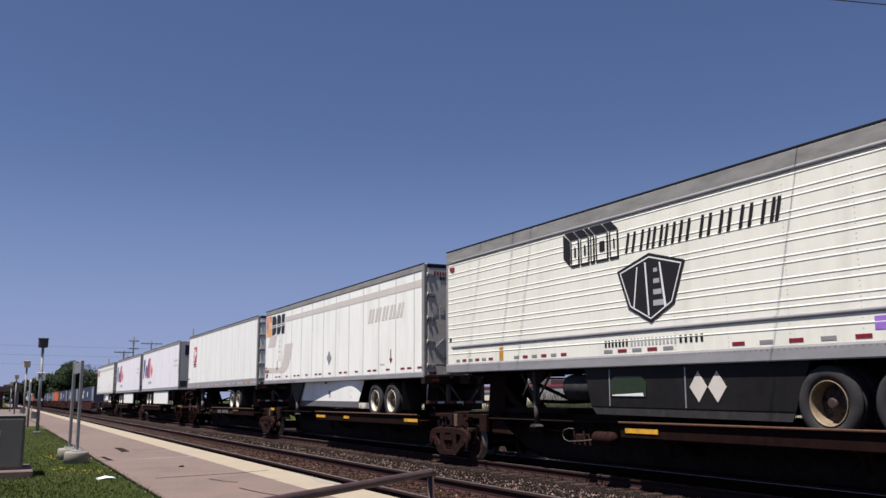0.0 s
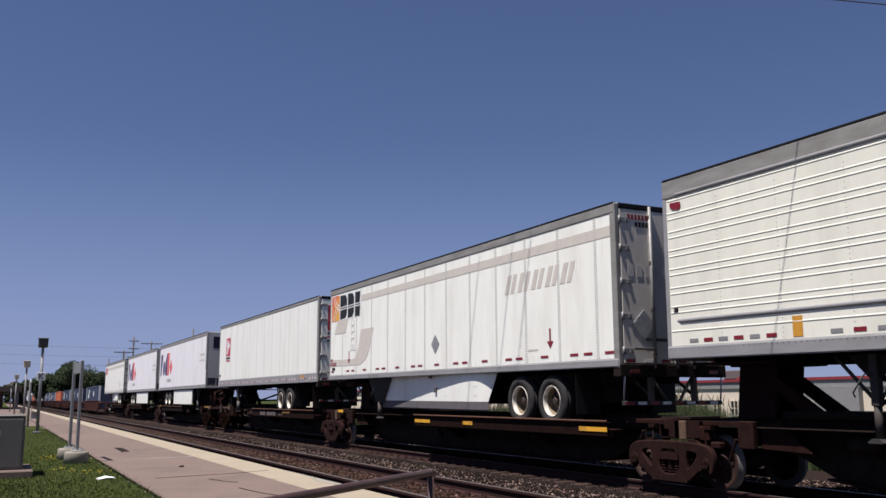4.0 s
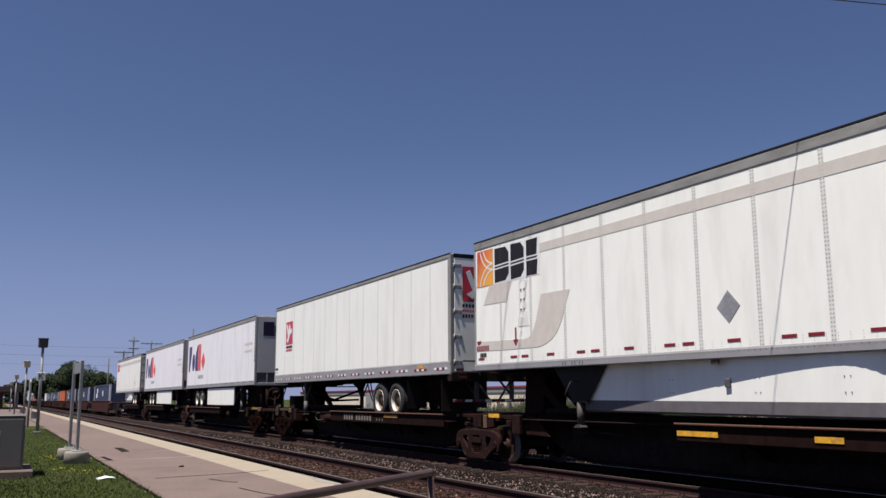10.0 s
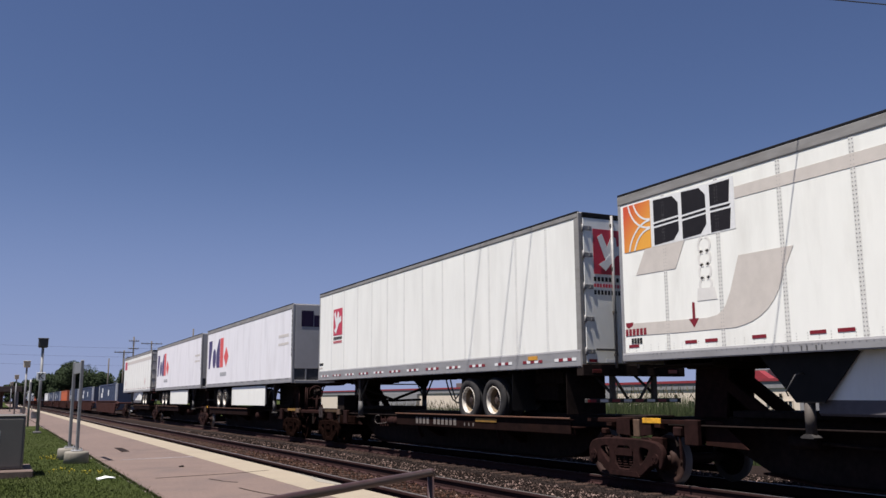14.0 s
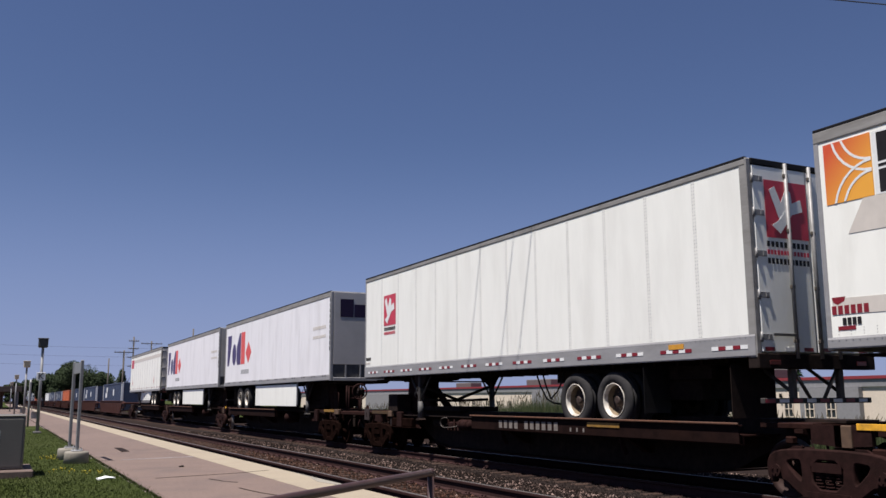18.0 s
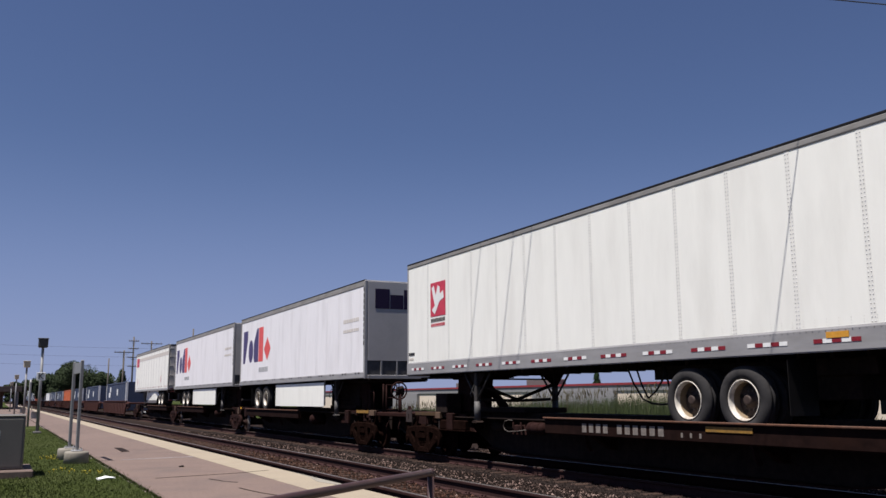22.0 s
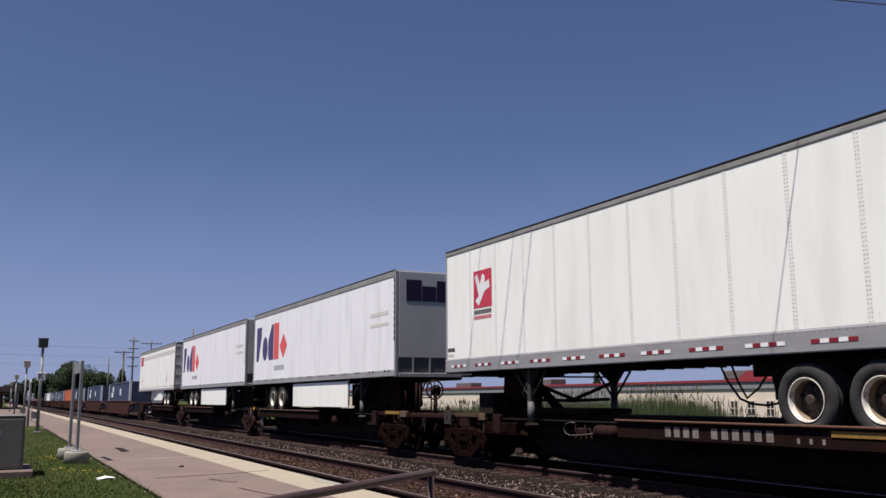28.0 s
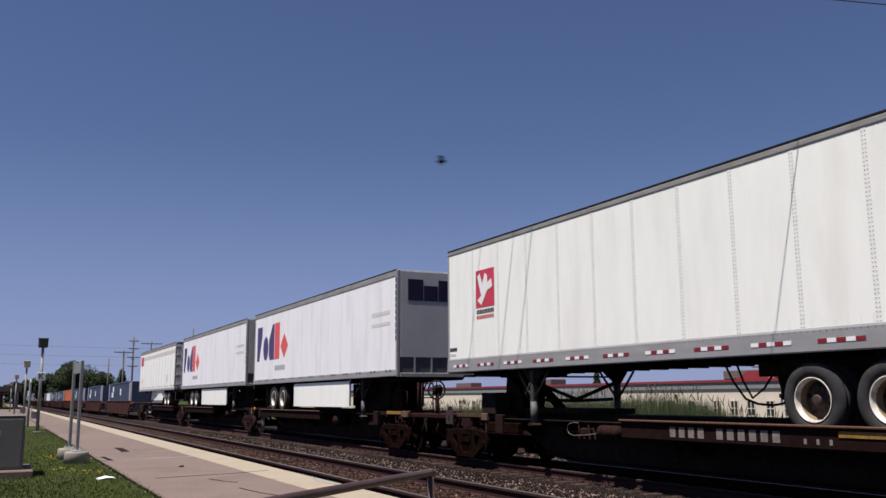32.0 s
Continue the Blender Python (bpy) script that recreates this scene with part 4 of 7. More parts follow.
    part("coupler_plate", box(-1.0, 1.0, at(2 * HALF - 0.25), at(2 * HALF - 2.0), Z0 - 0.1, Z0 - 0.06, 0.01), DARK, t)
    # conspicuity tape along the bottom
    if tape == "pairs":
        for d in (0.2, 1.68, 2.15, 3.16, 4.24, 4.71, 5.74, 6.84, 7.3, 8.33, 9.42, 9.9, 10.91, 12.02, 12.47, 13.49, 14.57, 15.04, 15.72):
            w = 0.28
            decal(t, "reflector", RED, rect(HALF - d - w, HALF - d, zs0 + 0.094, zs0 + 0.147), 0.0046)
    elif tape == "rail":
        for k in range(13):
            yy = HALF - 0.345 - k * 1.2385
            for j in range(5):
                part("reflector", box(NEAR - 0.024, NEAR - 0.017, yy - j * 0.156 - 0.15, yy - j * 0.156, Z0 + 0.125, Z0 + 0.185), RED if (j + k) % 2 else TAPE, br)
    elif tape == "dots":
        for k in range(13):
            yy = -HALF + 0.4 + k * 1.21
            for d in (0.0, 0.28):
                decal(t, "reflector", LOGO_BLACK, rect(yy + d, yy + d + 0.12, zs0 - 0.06, zs0 - 0.005), 0.0205)
    if skirt:
        skirt(t, at)
    return t


def skirt_white(t, at):
    """Long white side skirt that tucks inwards towards the nose."""
    d0, d1 = 4.82, 11.36
    n = 40

    def tuck(d):
        e = d - 5.7
        return 0.047 + (0.0527 * e * e / (e + 1.2) if e > 0 else 0.15 * e * e)

    verts = []
    for th in (0, 0.012):
        for k in range(n + 1):
            u = k / n
            d = d0 + (d1 - d0) * u
            dt, db = d - 0.02 * (1 - u), d + 0.32 * (1 - u) + 0.78 * u
            verts += [(NEAR + tuck(dt) + th, at(dt), Z0 + 0.02), (NEAR + tuck(db) + 0.01 + th, at(db), 1.30), (NEAR + tuck(db) + 0.012 + th, at(db), 1.11), (NEAR + tuck(db) + 0.04 + th, at(db), 1.075)]
    w = (n + 1) * 4
    upper, lower = [], []
    for k in range(n):
        for j in range(3):
            a = k * 4 + j
            q = (a, a + 4, a + 5, a + 1)
            (upper if j == 0 else lower).append(q)
            (upper if j == 0 else lower).append(tuple(i + w for i in q[::-1]))
    sheet = part("skirt", raw("skirt", verts, upper, WHITE), WHITE, t, "white side skirt")
    for q in sheet.data.polygons:
        q.use_smooth = True
    part("skirt_flap", raw("skirt_flap", verts, lower, FLAP), FLAP, t, "grey rubber skirt flap")
    part("skirt_bracket", box(NEAR + 0.09, NEAR + 0.125, at(7.98) - 0.06, at(7.98) + 0.06, 1.52, 1.66, 0.01), UNDERGREY, t)
    part("skirt_bracket", box(NEAR + 0.01, NEAR + 0.05, at(8.15) - 0.09, at(8.15) + 0.09, Z0 - 0.08, Z0 + 0.03, 0.01), TANPOST, t)
    for d in (5.7, 7.35, 9.4):
        bm = bmesh.new()
        for z in (1.44, 1.66):
            for e in (-0.05, 0.05):
                rod(bm, (NEAR + tuck(d + e) - 0.0005, at(d + e), z), (NEAR + tuck(d + e) + 0.05, at(d + e), z), 0.008, 6)
        tagged(part("skirt_bolts", bm, UNDERGREY, t), "small dark bolt heads", kind="stuff")
    x1 = 1.3 - 0.06
    y0, y1 = sorted((at(5.0), at(11.6)))
    # far twin of the white skirt, its dark colour stands for shade
    part("skirt", box(x1, x1 + 0.012, y0, y1, 1.2, Z0, 0.003), DARK, t, "far side skirt, its inner face coloured dark for the shade under the trailer")
    # dark gusset that closes the front of the skirt round the landing legs
    for sx in (-1.06, 1.04):
        part("skirt_gusset", plate([(at(11.3), Z0), (at(13.1), Z0), (at(12.45), 1.26), (at(11.95), 1.26)], "x", sx, sx + 0.02), BLACK, t, "black tapered gusset ahead of the skirt")


def skirt_black(t, at):
    d0, d1 = 5.1, 10.0
    y0, y1 = sorted((at(d0), at(d1)))
    part("skirt", plate([(y0 - 0.0, 1.24), (y1 + 0.05, 1.24), (y1 + 0.25, 1.96), (y0 - 0.3, 1.96)], "x", NEAR + 0.07, NEAR + 0.09), BLACK, t, "black side skirt")
    part("skirt_flap", plate([(y0 + 0.08, 1.09), (y1 - 0.1, 1.09), (y1 + 0.05, 1.24), (y0 + 0.0, 1.24)], "x", NEAR + 0.08, NEAR + 0.1), RUBBER, t, "dark rubber skirt flap")
    part("skirt", box(1.2, 1.22, y0, y1, 1.1, 1.96, 0.004), BLACK, t, "black side skirt of the far side")
    for d in (7.38, 9.45):
        part("skirt_seam", box(NEAR + 0.06, NEAR + 0.072, at(d) - 0.012, at(d) + 0.012, 1.25, 1.93), GALV, t)
    for d in (6.64, 7.07):
        yy = at(d)
        part("hazard_diamond", plate([(yy - 0.205, 1.60), (yy, 1.35), (yy + 0.205, 1.60), (yy, 1.86)], "x", NEAR + 0.06, NEAR + 0.066), LOGO_GREY, t, "white diamond placard holder")
    yy = at(8.9)
    part("logo_shape", plate([(yy - 0.5, 1.43), (yy + 0.5, 1.43), (yy + 0.52, 1.72), (yy + 0.38, 1.8), (yy - 0.36, 1.8), (yy - 0.52, 1.68)], "x", NEAR + 0.06, NEAR + 0.067), LOGO_GREEN, t, "green badge on the skirt")
    part("logo_shape", plate([(yy - 0.44, 1.44), (yy + 0.46, 1.44), (yy + 0.46, 1.46), (yy - 0.42, 1.50)], "x", NEAR + 0.054, NEAR + 0.061), TAPE, t, "white stripe on the skirt badge")


def skirt_panel(t, at):
    """Plain white rectangular skirt of a parcel trailer."""
    y0, y1 = sorted((at(6.0), at(12.1)))
    part("skirt", box(NEAR + 0.05, NEAR + 0.075, y0, y1, 1.05, Z0 - 0.06, 0.01), WHITE, t, "white side skirt")
    # far skirt, shade under the trailer put into its dark colour
    part("skirt", box(1.22, 1.245, y0, y1, 1.05, Z0 - 0.06, 0.01), DARK, t, "far side skirt, its inner face coloured dark for the shade under the trailer")
    yk = at(12.75)
    part("underbody_box", box(-0.5, 0.75, yk - 0.95, yk + 0.95, 1.06, Z0 - 0.06, 0.03), DARK, t, "dark coupler box under the nose")
    part("skirt_bracket", box(NEAR + 0.06, NEAR + 0.12, y0 - 0.02, y0 + 0.02, 1.1, Z0, 0.005), GALV, t)


def nose_mark(t, y, material, widths, z, h):
    """Blocks on the end that faces down the track, for a trailer with its nose there."""
    bm = bmesh.new()
    x = -0.95
    for w in widths:
        hh = h if w > 0.47 else h * 0.72
        slab(bm, [(x, z), (x + w, z), (x + w, z + hh), (x, z + hh)], "y", y - 0.008, y - 0.002)
        x += w * 1.05
    return part("logo_shape", bm, material, t, "purple block marks on the nose, darkened for its shade")


def dress_reefer(t):
    """Side graphics of the ribbed refrigerated trailer; d counts from the nose."""
    n = HALF
    lo, hi = NEAR - 0.0108, NEAR - 0.0088
    # extruded block mark: dark outlines with pale faces and dark tops
    part("logo_shape", plate([(n - 5.38, 4.72), (n - 5.62, 4.55), (n - 5.62, 4.02), (n - 5.38, 4.22)], "x", lo, hi), LOGO_BLACK, t, "black shaded side of the block mark")
    y = n - 5.64
    for w in (0.3, 0.3, 0.14, 0.4, 0.28):
        part("logo_shape", plate([(y, 4.56), (y - w, 4.56), (y - w + 0.2, 4.73), (y + 0.2, 4.73)], "x", lo, hi), LOGO_BLACK, t, "black top of a block")
        bm = bmesh.new()
        slab(bm, [(y, 4.03), (y - 0.035, 4.03), (y - 0.035, 4.53), (y, 4.53)], "x", lo, hi)
        slab(bm, [(y - w + 0.05, 4.03), (y - w, 4.03), (y - w, 4.53), (y - w + 0.05, 4.53)], "x", lo, hi)
        if w > 0.2:
            slab(bm, [(y - 0.12, 4.2), (y - w + 0.12, 4.2), (y - w + 0.12, 4.4), (y - 0.12, 4.4)], "x", lo, hi)
        slab(bm, [(y, 4.0), (y - w, 4.0), (y - w, 4.05), (y, 4.05)], "x", lo, hi)
        part("logo_shape", bm, LOGO_BLACK, t, "black outlined block")
        y -= w + 0.035
    # slanted black strokes, one block to each character
    y = n - 7.38
    for w in (0.1, 0.33, 0.25, 0.24, 0.28, 0.42, 0.36, 0.36, 0.36, 0.2):
        bm = slab(bmesh.new(), lean(y, 4.06, 0.065, 0.37, 0.09), "x", lo, hi)
        if w > 0.15:
            slab(bm, lean(y - w + 0.1, 4.06, 0.065, 0.37, 0.09), "x", lo, hi)
        part("logo_bar", bm, LOGO_BLACK, t, "black slanted strokes")
        y -= w + 0.085
    c, z = n - 8.05, 3.36
    part("logo_shape", plate([(c + 0.92, z + 0.38), (c, z + 0.62), (c - 0.92, z + 0.38), (c - 0.62, z - 0.34), (c, z - 0.64), (c + 0.62, z - 0.34)], "x", lo, hi), LOGO_BLACK, t, "black shield badge")
    bm = bmesh.new()
    rim = [(c + 0.84, z + 0.345), (c, z + 0.56), (c - 0.84, z + 0.345), (c - 0.565, z - 0.305), (c, z - 0.57), (c + 0.565, z - 0.305)]
    inn = [(c + (a - c) * 0.965, z + (b - z) * 0.955) for a, b in rim]
    for k in range(6):
        slab(bm, [rim[k], rim[(k + 1) % 6], inn[(k + 1) % 6], inn[k]], "x", NEAR - 0.0126, NEAR - 0.011)
    part("logo_shape", bm, TAPE, t, "thin white outline of the shield")
    for poly in ([(c + 0.13, z + 0.46), (c + 0.09, z + 0.46), (c + 0.03, z - 0.5), (c + 0.07, z - 0.5)], [(c + 0.35, z + 0.4), (c + 0.32, z + 0.4), (c + 0.44, z - 0.34), (c + 0.47, z - 0.32)],
                 [(c - 0.26, z + 0.42), (c - 0.3, z + 0.42), (c - 0.42, z - 0.36), (c - 0.37, z - 0.4)]):
        part("logo_shape", plate(poly, "x", NEAR - 0.0142, NEAR - 0.0128), TAPE, t, "white road line on the shield")
    for k in range(4):
        part("logo_shape", box(NEAR - 0.0142, NEAR - 0.0128, c - 0.36 + 0.05 * k, c - 0.08 - 0.01 * k, z - 0.34 + k * 0.2, z - (0.24 + 0.01 * k) + k * 0.2), LOGO_DIM, t)
    bars(t, LOGO_BLACK, n - 6.68, 2.34, (0.06,) * 7, 0.13, 0.75, 0, lift=0.004)
    bars(t, LOGO_DIM, n - 7.45, 2.34, (0.05,) * 13, 0.13, 0.95, 0, lift=0.004)
    bars(t, LOGO_BLACK, n - 8.75, 2.34, (0.06,) * 5, 0.13, 1.1, 0, lift=0.004)
    for z in (2.612, 4.80):
        bm = pipe([(NEAR + 0.06, HALF - 0.2, z), (NEAR + 0.024, HALF - 0.36, z), (NEAR + 0.024, -HALF + 0.36, z), (NEAR + 0.06, -HALF + 0.2, z)], 0.048, 10)
        part("rub_rail", bm, ALU, t, "grey rounded rub rail")
    for k in range(22):
        d = 0.55 + 0.33 * k if k < 6 else 3.35 + 0.37 * (k - 6) if k < 12 else 6.65 + 0.42 * (k - 12) if k < 17 else 9.95 + 0.56 * (k - 17)
        w = 0.2 if k < 12 else 0.26
        decal(t, "reflector", RED if k % 2 else GREYMETAL, rect(n - d - w, n - d, 2.235, 2.295))
    decal(t, "caution_label", AMBER, rect(n - 2.88, n - 2.7, 2.22, 2.52), label="amber warning label")
    decal(t, "logo_shape", LOGO_LILAC, rect(n - 12.85, n - 12.5, 2.34, 2.52), label="purple square label")
    part("nose_label", plate([(n - 0.2, 4.60), (n - 0.26, 4.55), (n - 0.42, 4.52), (n - 0.47, 4.58), (n - 0.46, 4.66), (n - 0.2, 4.67)], "x", NEAR - 0.0115, NEAR - 0.009), RED, t, "small dark red label")
    part("nose_label", plate(rect(n - 0.3, n - 0.2, 2.76, 2.84), "x", NEAR - 0.01, NEAR - 0.003), LOGO_BLACK, t)
    part("side_label", plate([(-n + 0.5, 4.32), (-n + 0.75, 4.27), (-n + 1.05, 4.33), (-n + 1.05, 4.5), (-n + 0.5, 4.5)], "x", NEAR - 0.0115, NEAR - 0.009), LOGO_RED, t, "small red label near the doors")
    part("reefer_unit", box(-0.95, 0.95, HALF, HALF + 0.2, 3.0, 4.6, 0.08, 2), DARK, t, "dark refrigeration unit on the nose")
    part("fuel_tank", rods(((-0.95, HALF - 6.0, 1.6), (-0.95, HALF - 5.1, 1.6), 0.26), n=24), RUBBER, t, "round dark grey fuel tank")


def dress_tan(t):
    """Side graphics of the white plate trailer with tan stripes; d counts from the nose."""
    n = HALF
    P = lambda *q: [(n - d, z) for d, z in q]
    lo, hi = NEAR - 0.0066, NEAR - 0.0046
    part("logo_shape", plate(P((0.95, 3.98), (2.96, 3.98), (2.96, 4.84), (0.95, 4.84)), "x", NEAR - 0.0045, NEAR - 0.0032), TAPE, t, "pale patch under the mark")
    part("logo_shape", plate(P((0.17, 3.98), (0.93, 3.98), (0.93, 4.85), (0.17, 4.85)), "x", lo, hi), LOGO_ORANGE, t, "orange square mark with pale arcs")
    for r in (0.45, 0.6):
        for sgn, up in ((1, 0.0), (-1, 0.0022)):
            cd, cz = 0.93, 4.415 + sgn * 0.55
            arc = [(cd - (r + w) * math.cos(a), cz - sgn * (r + w) * math.sin(a)) for w, seq in ((0.0, range(9)), (0.035, range(8, -1, -1))) for a in [math.pi / 2 * k / 8 for k in seq]]
            arc = [(min(max(a, 0.18), 0.92), min(max(b, 3.985), 4.845)) for a, b in arc]
            part("logo_shape", plate(P(*arc), "x", NEAR - 0.0085 - up, NEAR - 0.0068 - up), TAPE, t, "pale arc")
    # three dark blocks with a pale slash through them
    for a, b in ((1.02, 1.66), (1.75, 2.32)):
        bm = bmesh.new()
        slab(bm, P((a, 4.0), (b - 0.14, 4.02), (b, 4.16), (b, 4.33), (a, 4.31)), "x", lo, hi)
        slab(bm, P((a, 4.42), (b, 4.44), (b, 4.66), (b - 0.14, 4.8), (a, 4.82)), "x", lo, hi)
        slab(bm, P((a, 4.345), (b, 4.365), (b, 4.405), (a, 4.385)), "x", lo, hi)
        part("logo_shape", bm, LOGO_BLACK, t, "black block of the mark")
    bm = bmesh.new()
    for z0, z1 in ((4.0, 4.33), (4.365, 4.405), (4.44, 4.8)):
        slab(bm, P((2.42, z0), (2.84, z0), (2.88, z1), (2.42, z1)), "x", lo, hi)
    part("logo_shape", bm, LOGO_BLACK, t, "black block of the mark")
    decal(t, "stripe", LOGO_GREY, P((2.97, 4.46), (16.0, 4.46), (16.0, 4.67), (2.97, 4.65)), 0.0042, "long faded tan stripe")
    decal(t, "stripe", LOGO_GREY, P((0.48, 3.53), (1.53, 3.52), (1.78, 3.975), (0.75, 3.975)), 0.0042, "faded tan slanted block")
    decal(t, "stripe", LOGO_GREY, P((0.14, 2.44), (1.6, 2.42), (2.84, 2.42), (3.02, 2.45), (3.2, 2.495), (3.37, 2.57), (3.52, 2.67), (3.64, 2.79), (3.74, 2.93), (3.88, 3.225), (4.055, 3.54), (2.975, 3.545), (2.76, 2.99), (2.65, 2.79), (2.56, 2.7), (2.44, 2.645), (2.24, 2.618), (0.13, 2.665)), 0.0042, "faded tan swept block")
    y = n - 12.02
    for k in range(5):
        a = y - 0.56 * k
        bm = slab(bmesh.new(), lean(a, 3.73, 0.17, 0.42, 0.17), "x", NEAR - 0.0045, NEAR - 0.0032)
        slab(bm, lean(a - 0.25, 3.73, 0.15, 0.42, 0.17), "x", NEAR - 0.0045, NEAR - 0.0032)
        part("logo_bar", bm, LOGO_GREY, t, "pair of faded grey slanted bars")
    # faded upright print: a column of open rings over a block
    for k in range(4):
        for e in (-1, 1):
            cd, cz, r = 2.23, 3.83 - k * 0.22, 0.11
            arc = [(cd + e * (r * math.cos(a)), cz + r * math.sin(a)) for a in [-1.35 + 0.3375 * i for i in range(9)]] + [(cd + e * ((r + 0.05) * math.cos(a)), cz + (r + 0.05) * math.sin(a)) for a in [1.35 - 0.3375 * i for i in range(9)]]
            part("logo_shape", plate(P(*arc), "x", NEAR - 0.0045, NEAR - 0.0032), PALEPRINT, t, "very pale grey arc")
    decal(t, "logo_shape", PALEPRINT, P((2.02, 2.91), (2.48, 2.905), (2.43, 3.1), (2.04, 3.12)), 0.0042, "very pale grey block")
    for d in (3.76, 3.85, 4.09, 4.185, 4.345, 4.44):
        part("rail_slot", box(NEAR - 0.021, NEAR - 0.0175, n - d - 0.012, n - d + 0.012, 2.0, 2.07), UNDERGREY, t)
    c = n - 8.39
    decal(t, "hazard_diamond", GALV, [(c - 0.25, 2.79), (c, 2.53), (c + 0.25, 2.79), (c, 3.05)], 0.0055, "grey metal placard diamond")
    for d, z in ((1.92, 2.48), (13.86, 2.42)):
        decal(t, "arrow", RED, P((d - 0.03, z + 0.42), (d + 0.03, z + 0.42), (d + 0.03, z + 0.15), (d + 0.12, z + 0.15), (d, z), (d - 0.12, z + 0.15), (d - 0.03, z + 0.15)), 0.0062, "dark red arrow pointing down")
    bars(t, RED, n - 0.12, 2.44, (0.075,) * 6, 0.12, 0.35, 0, lift=0.0062)
    bars(t, LOGO_BLACK, n - 0.28, 2.29, (0.06,) * 4, 0.1, 0.3, 0, lift=0.0062)
    decal(t, "logo_shape", RED, [(n - 0.13, 2.68), (n - 0.35, 2.68), (n - 0.33, 2.62), (n - 0.22, 2.575), (n - 0.15, 2.61)], 0.0062, "small red map badge")
    bars(t, LOGO_GREY, n - 13.0, 2.4, (0.05,) * 5, 0.04, 0.6, 0, lift=0.0062)
    # markings on the rear doors
    yd = -HALF - 0.009
    part("hazard_diamond", plate([(-0.98, 2.77), (-0.7, 2.49), (-0.42, 2.77), (-0.7, 3.05)], "y", yd - 0.01, yd), GALV, t, "grey metal placard diamond")
    for u0, z, k, m in ((-1.0, 4.79, 6, RED), (-0.82, 4.65, 4, LOGO_BLACK)):
        bm = bmesh.new()
        for i in range(k):
            u = u0 + i * 0.085
            slab(bm, [(u, z), (u + 0.055, z), (u + 0.055, z + 0.1), (u, z + 0.1)], "y", yd - 0.004, yd)
        part("marking_bar", bm, m, t)
    for i in range(5):
        part("logo_bar", plate([(-1.04 + i * 0.21, 3.68), (-0.9 + i * 0.21, 3.68), (-0.9 + i * 0.21, 3.9), (-1.04 + i * 0.21, 3.9)], "y", yd - 0.003, yd), FAINT, t, "faded grey block")
    part("marking_bar", box(-0.66, -0.05, yd - 0.006, yd, 2.46, 2.52), UNDERGREY, t)


def arrow_badge(bm_add, u0, u1, z0, z1):
    """White swept arrow inside a red square, in (u, z) across the badge."""
    w, h = u1 - u0, z1 - z0
    f = lambda a, b: (u0 + a * w, z0 + b * h)
    return [[f(0.08, 0.84), f(0.22, 0.92), f(0.36, 0.62), f(0.5, 0.9), f(0.62, 0.84), f(0.66, 0.45), f(0.42, 0.22), f(0.28, 0.36)],
            [f(0.1, 0.2), f(0.3, 0.06), f(0.45, 0.22), f(0.62, 0.42), f(0.9, 0.5), f(0.86, 0.72), f(0.6, 0.62), f(0.4, 0.42), f(0.28, 0.3)]]


def dress_red_badge(t):
    n = HALF
    y0, y1 = n - 1.52, n - 2.41
    decal(t, "logo_shape", LOGO_RED, rect(y1, y0, 3.49, 4.40), 0.0045, "red rounded badge")
    for k, p in enumerate(arrow_badge(None, y0, y1, 3.49, 4.40)):
        decal(t, "logo_shape", TAPE, p, 0.0066 + 0.003 * k, "white swept arrow on the badge")
    bars(t, LOGO_BLACK, y0 - 0.03, 3.34, (0.055,) * 11, 0.1, 0.4, 0, lift=0.0045)
    bars(t, LOGO_RED, y0 - 0.03, 3.22, (0.05,) * 12, 0.08, 0.4, 0, lift=0.0045)
    bars(t, LOGO_BLACK, n - 0.12, 2.5, (0.05,) * 6, 0.09, 0.3, 0, lift=0.0045)
    bars(t, LOGO_GREY, n - 0.12, 2.38, (0.05,) * 5, 0.06, 0.3, 0, lift=0.0045)
    part("caution_label", box(NEAR - 0.03, NEAR - 0.018, n - 14.56, n - 14.19, Z0 + 0.19, Z0 + 0.275), AMBER, t, "amber label on the bottom rail")
    yd = -HALF - 0.009
    part("logo_shape", plate([(-0.95, 3.84), (-0.02, 3.84), (-0.02, 4.77), (-0.95, 4.77)], "y", yd - 0.003, yd), LOGO_RED, t, "red badge on the doors")
    for k, p in enumerate(arrow_badge(None, -0.92, -0.05, 3.86, 4.75)):
        part("logo_shape", plate(p, "y", yd - 0.008 - 0.005 * k, yd - 0.004 - 0.005 * k), TAPE, t, "white swept arrow on the doors")
    for z, h, m, k in ((3.69, 0.09, LOGO_BLACK, 10), (3.57, 0.07, LOGO_RED, 13), (3.42, 0.09, LOGO_BLACK, 11)):
        bm = bmesh.new()
        for i in range(k):
            u = -0.96 + i * 0.94 / k
            slab(bm, [(u, z), (u + 0.62 / k, z), (u + 0.62 / k, z + h), (u, z + h)], "y", yd - 0.003, yd)
        part("marking_bar", bm, m, t)


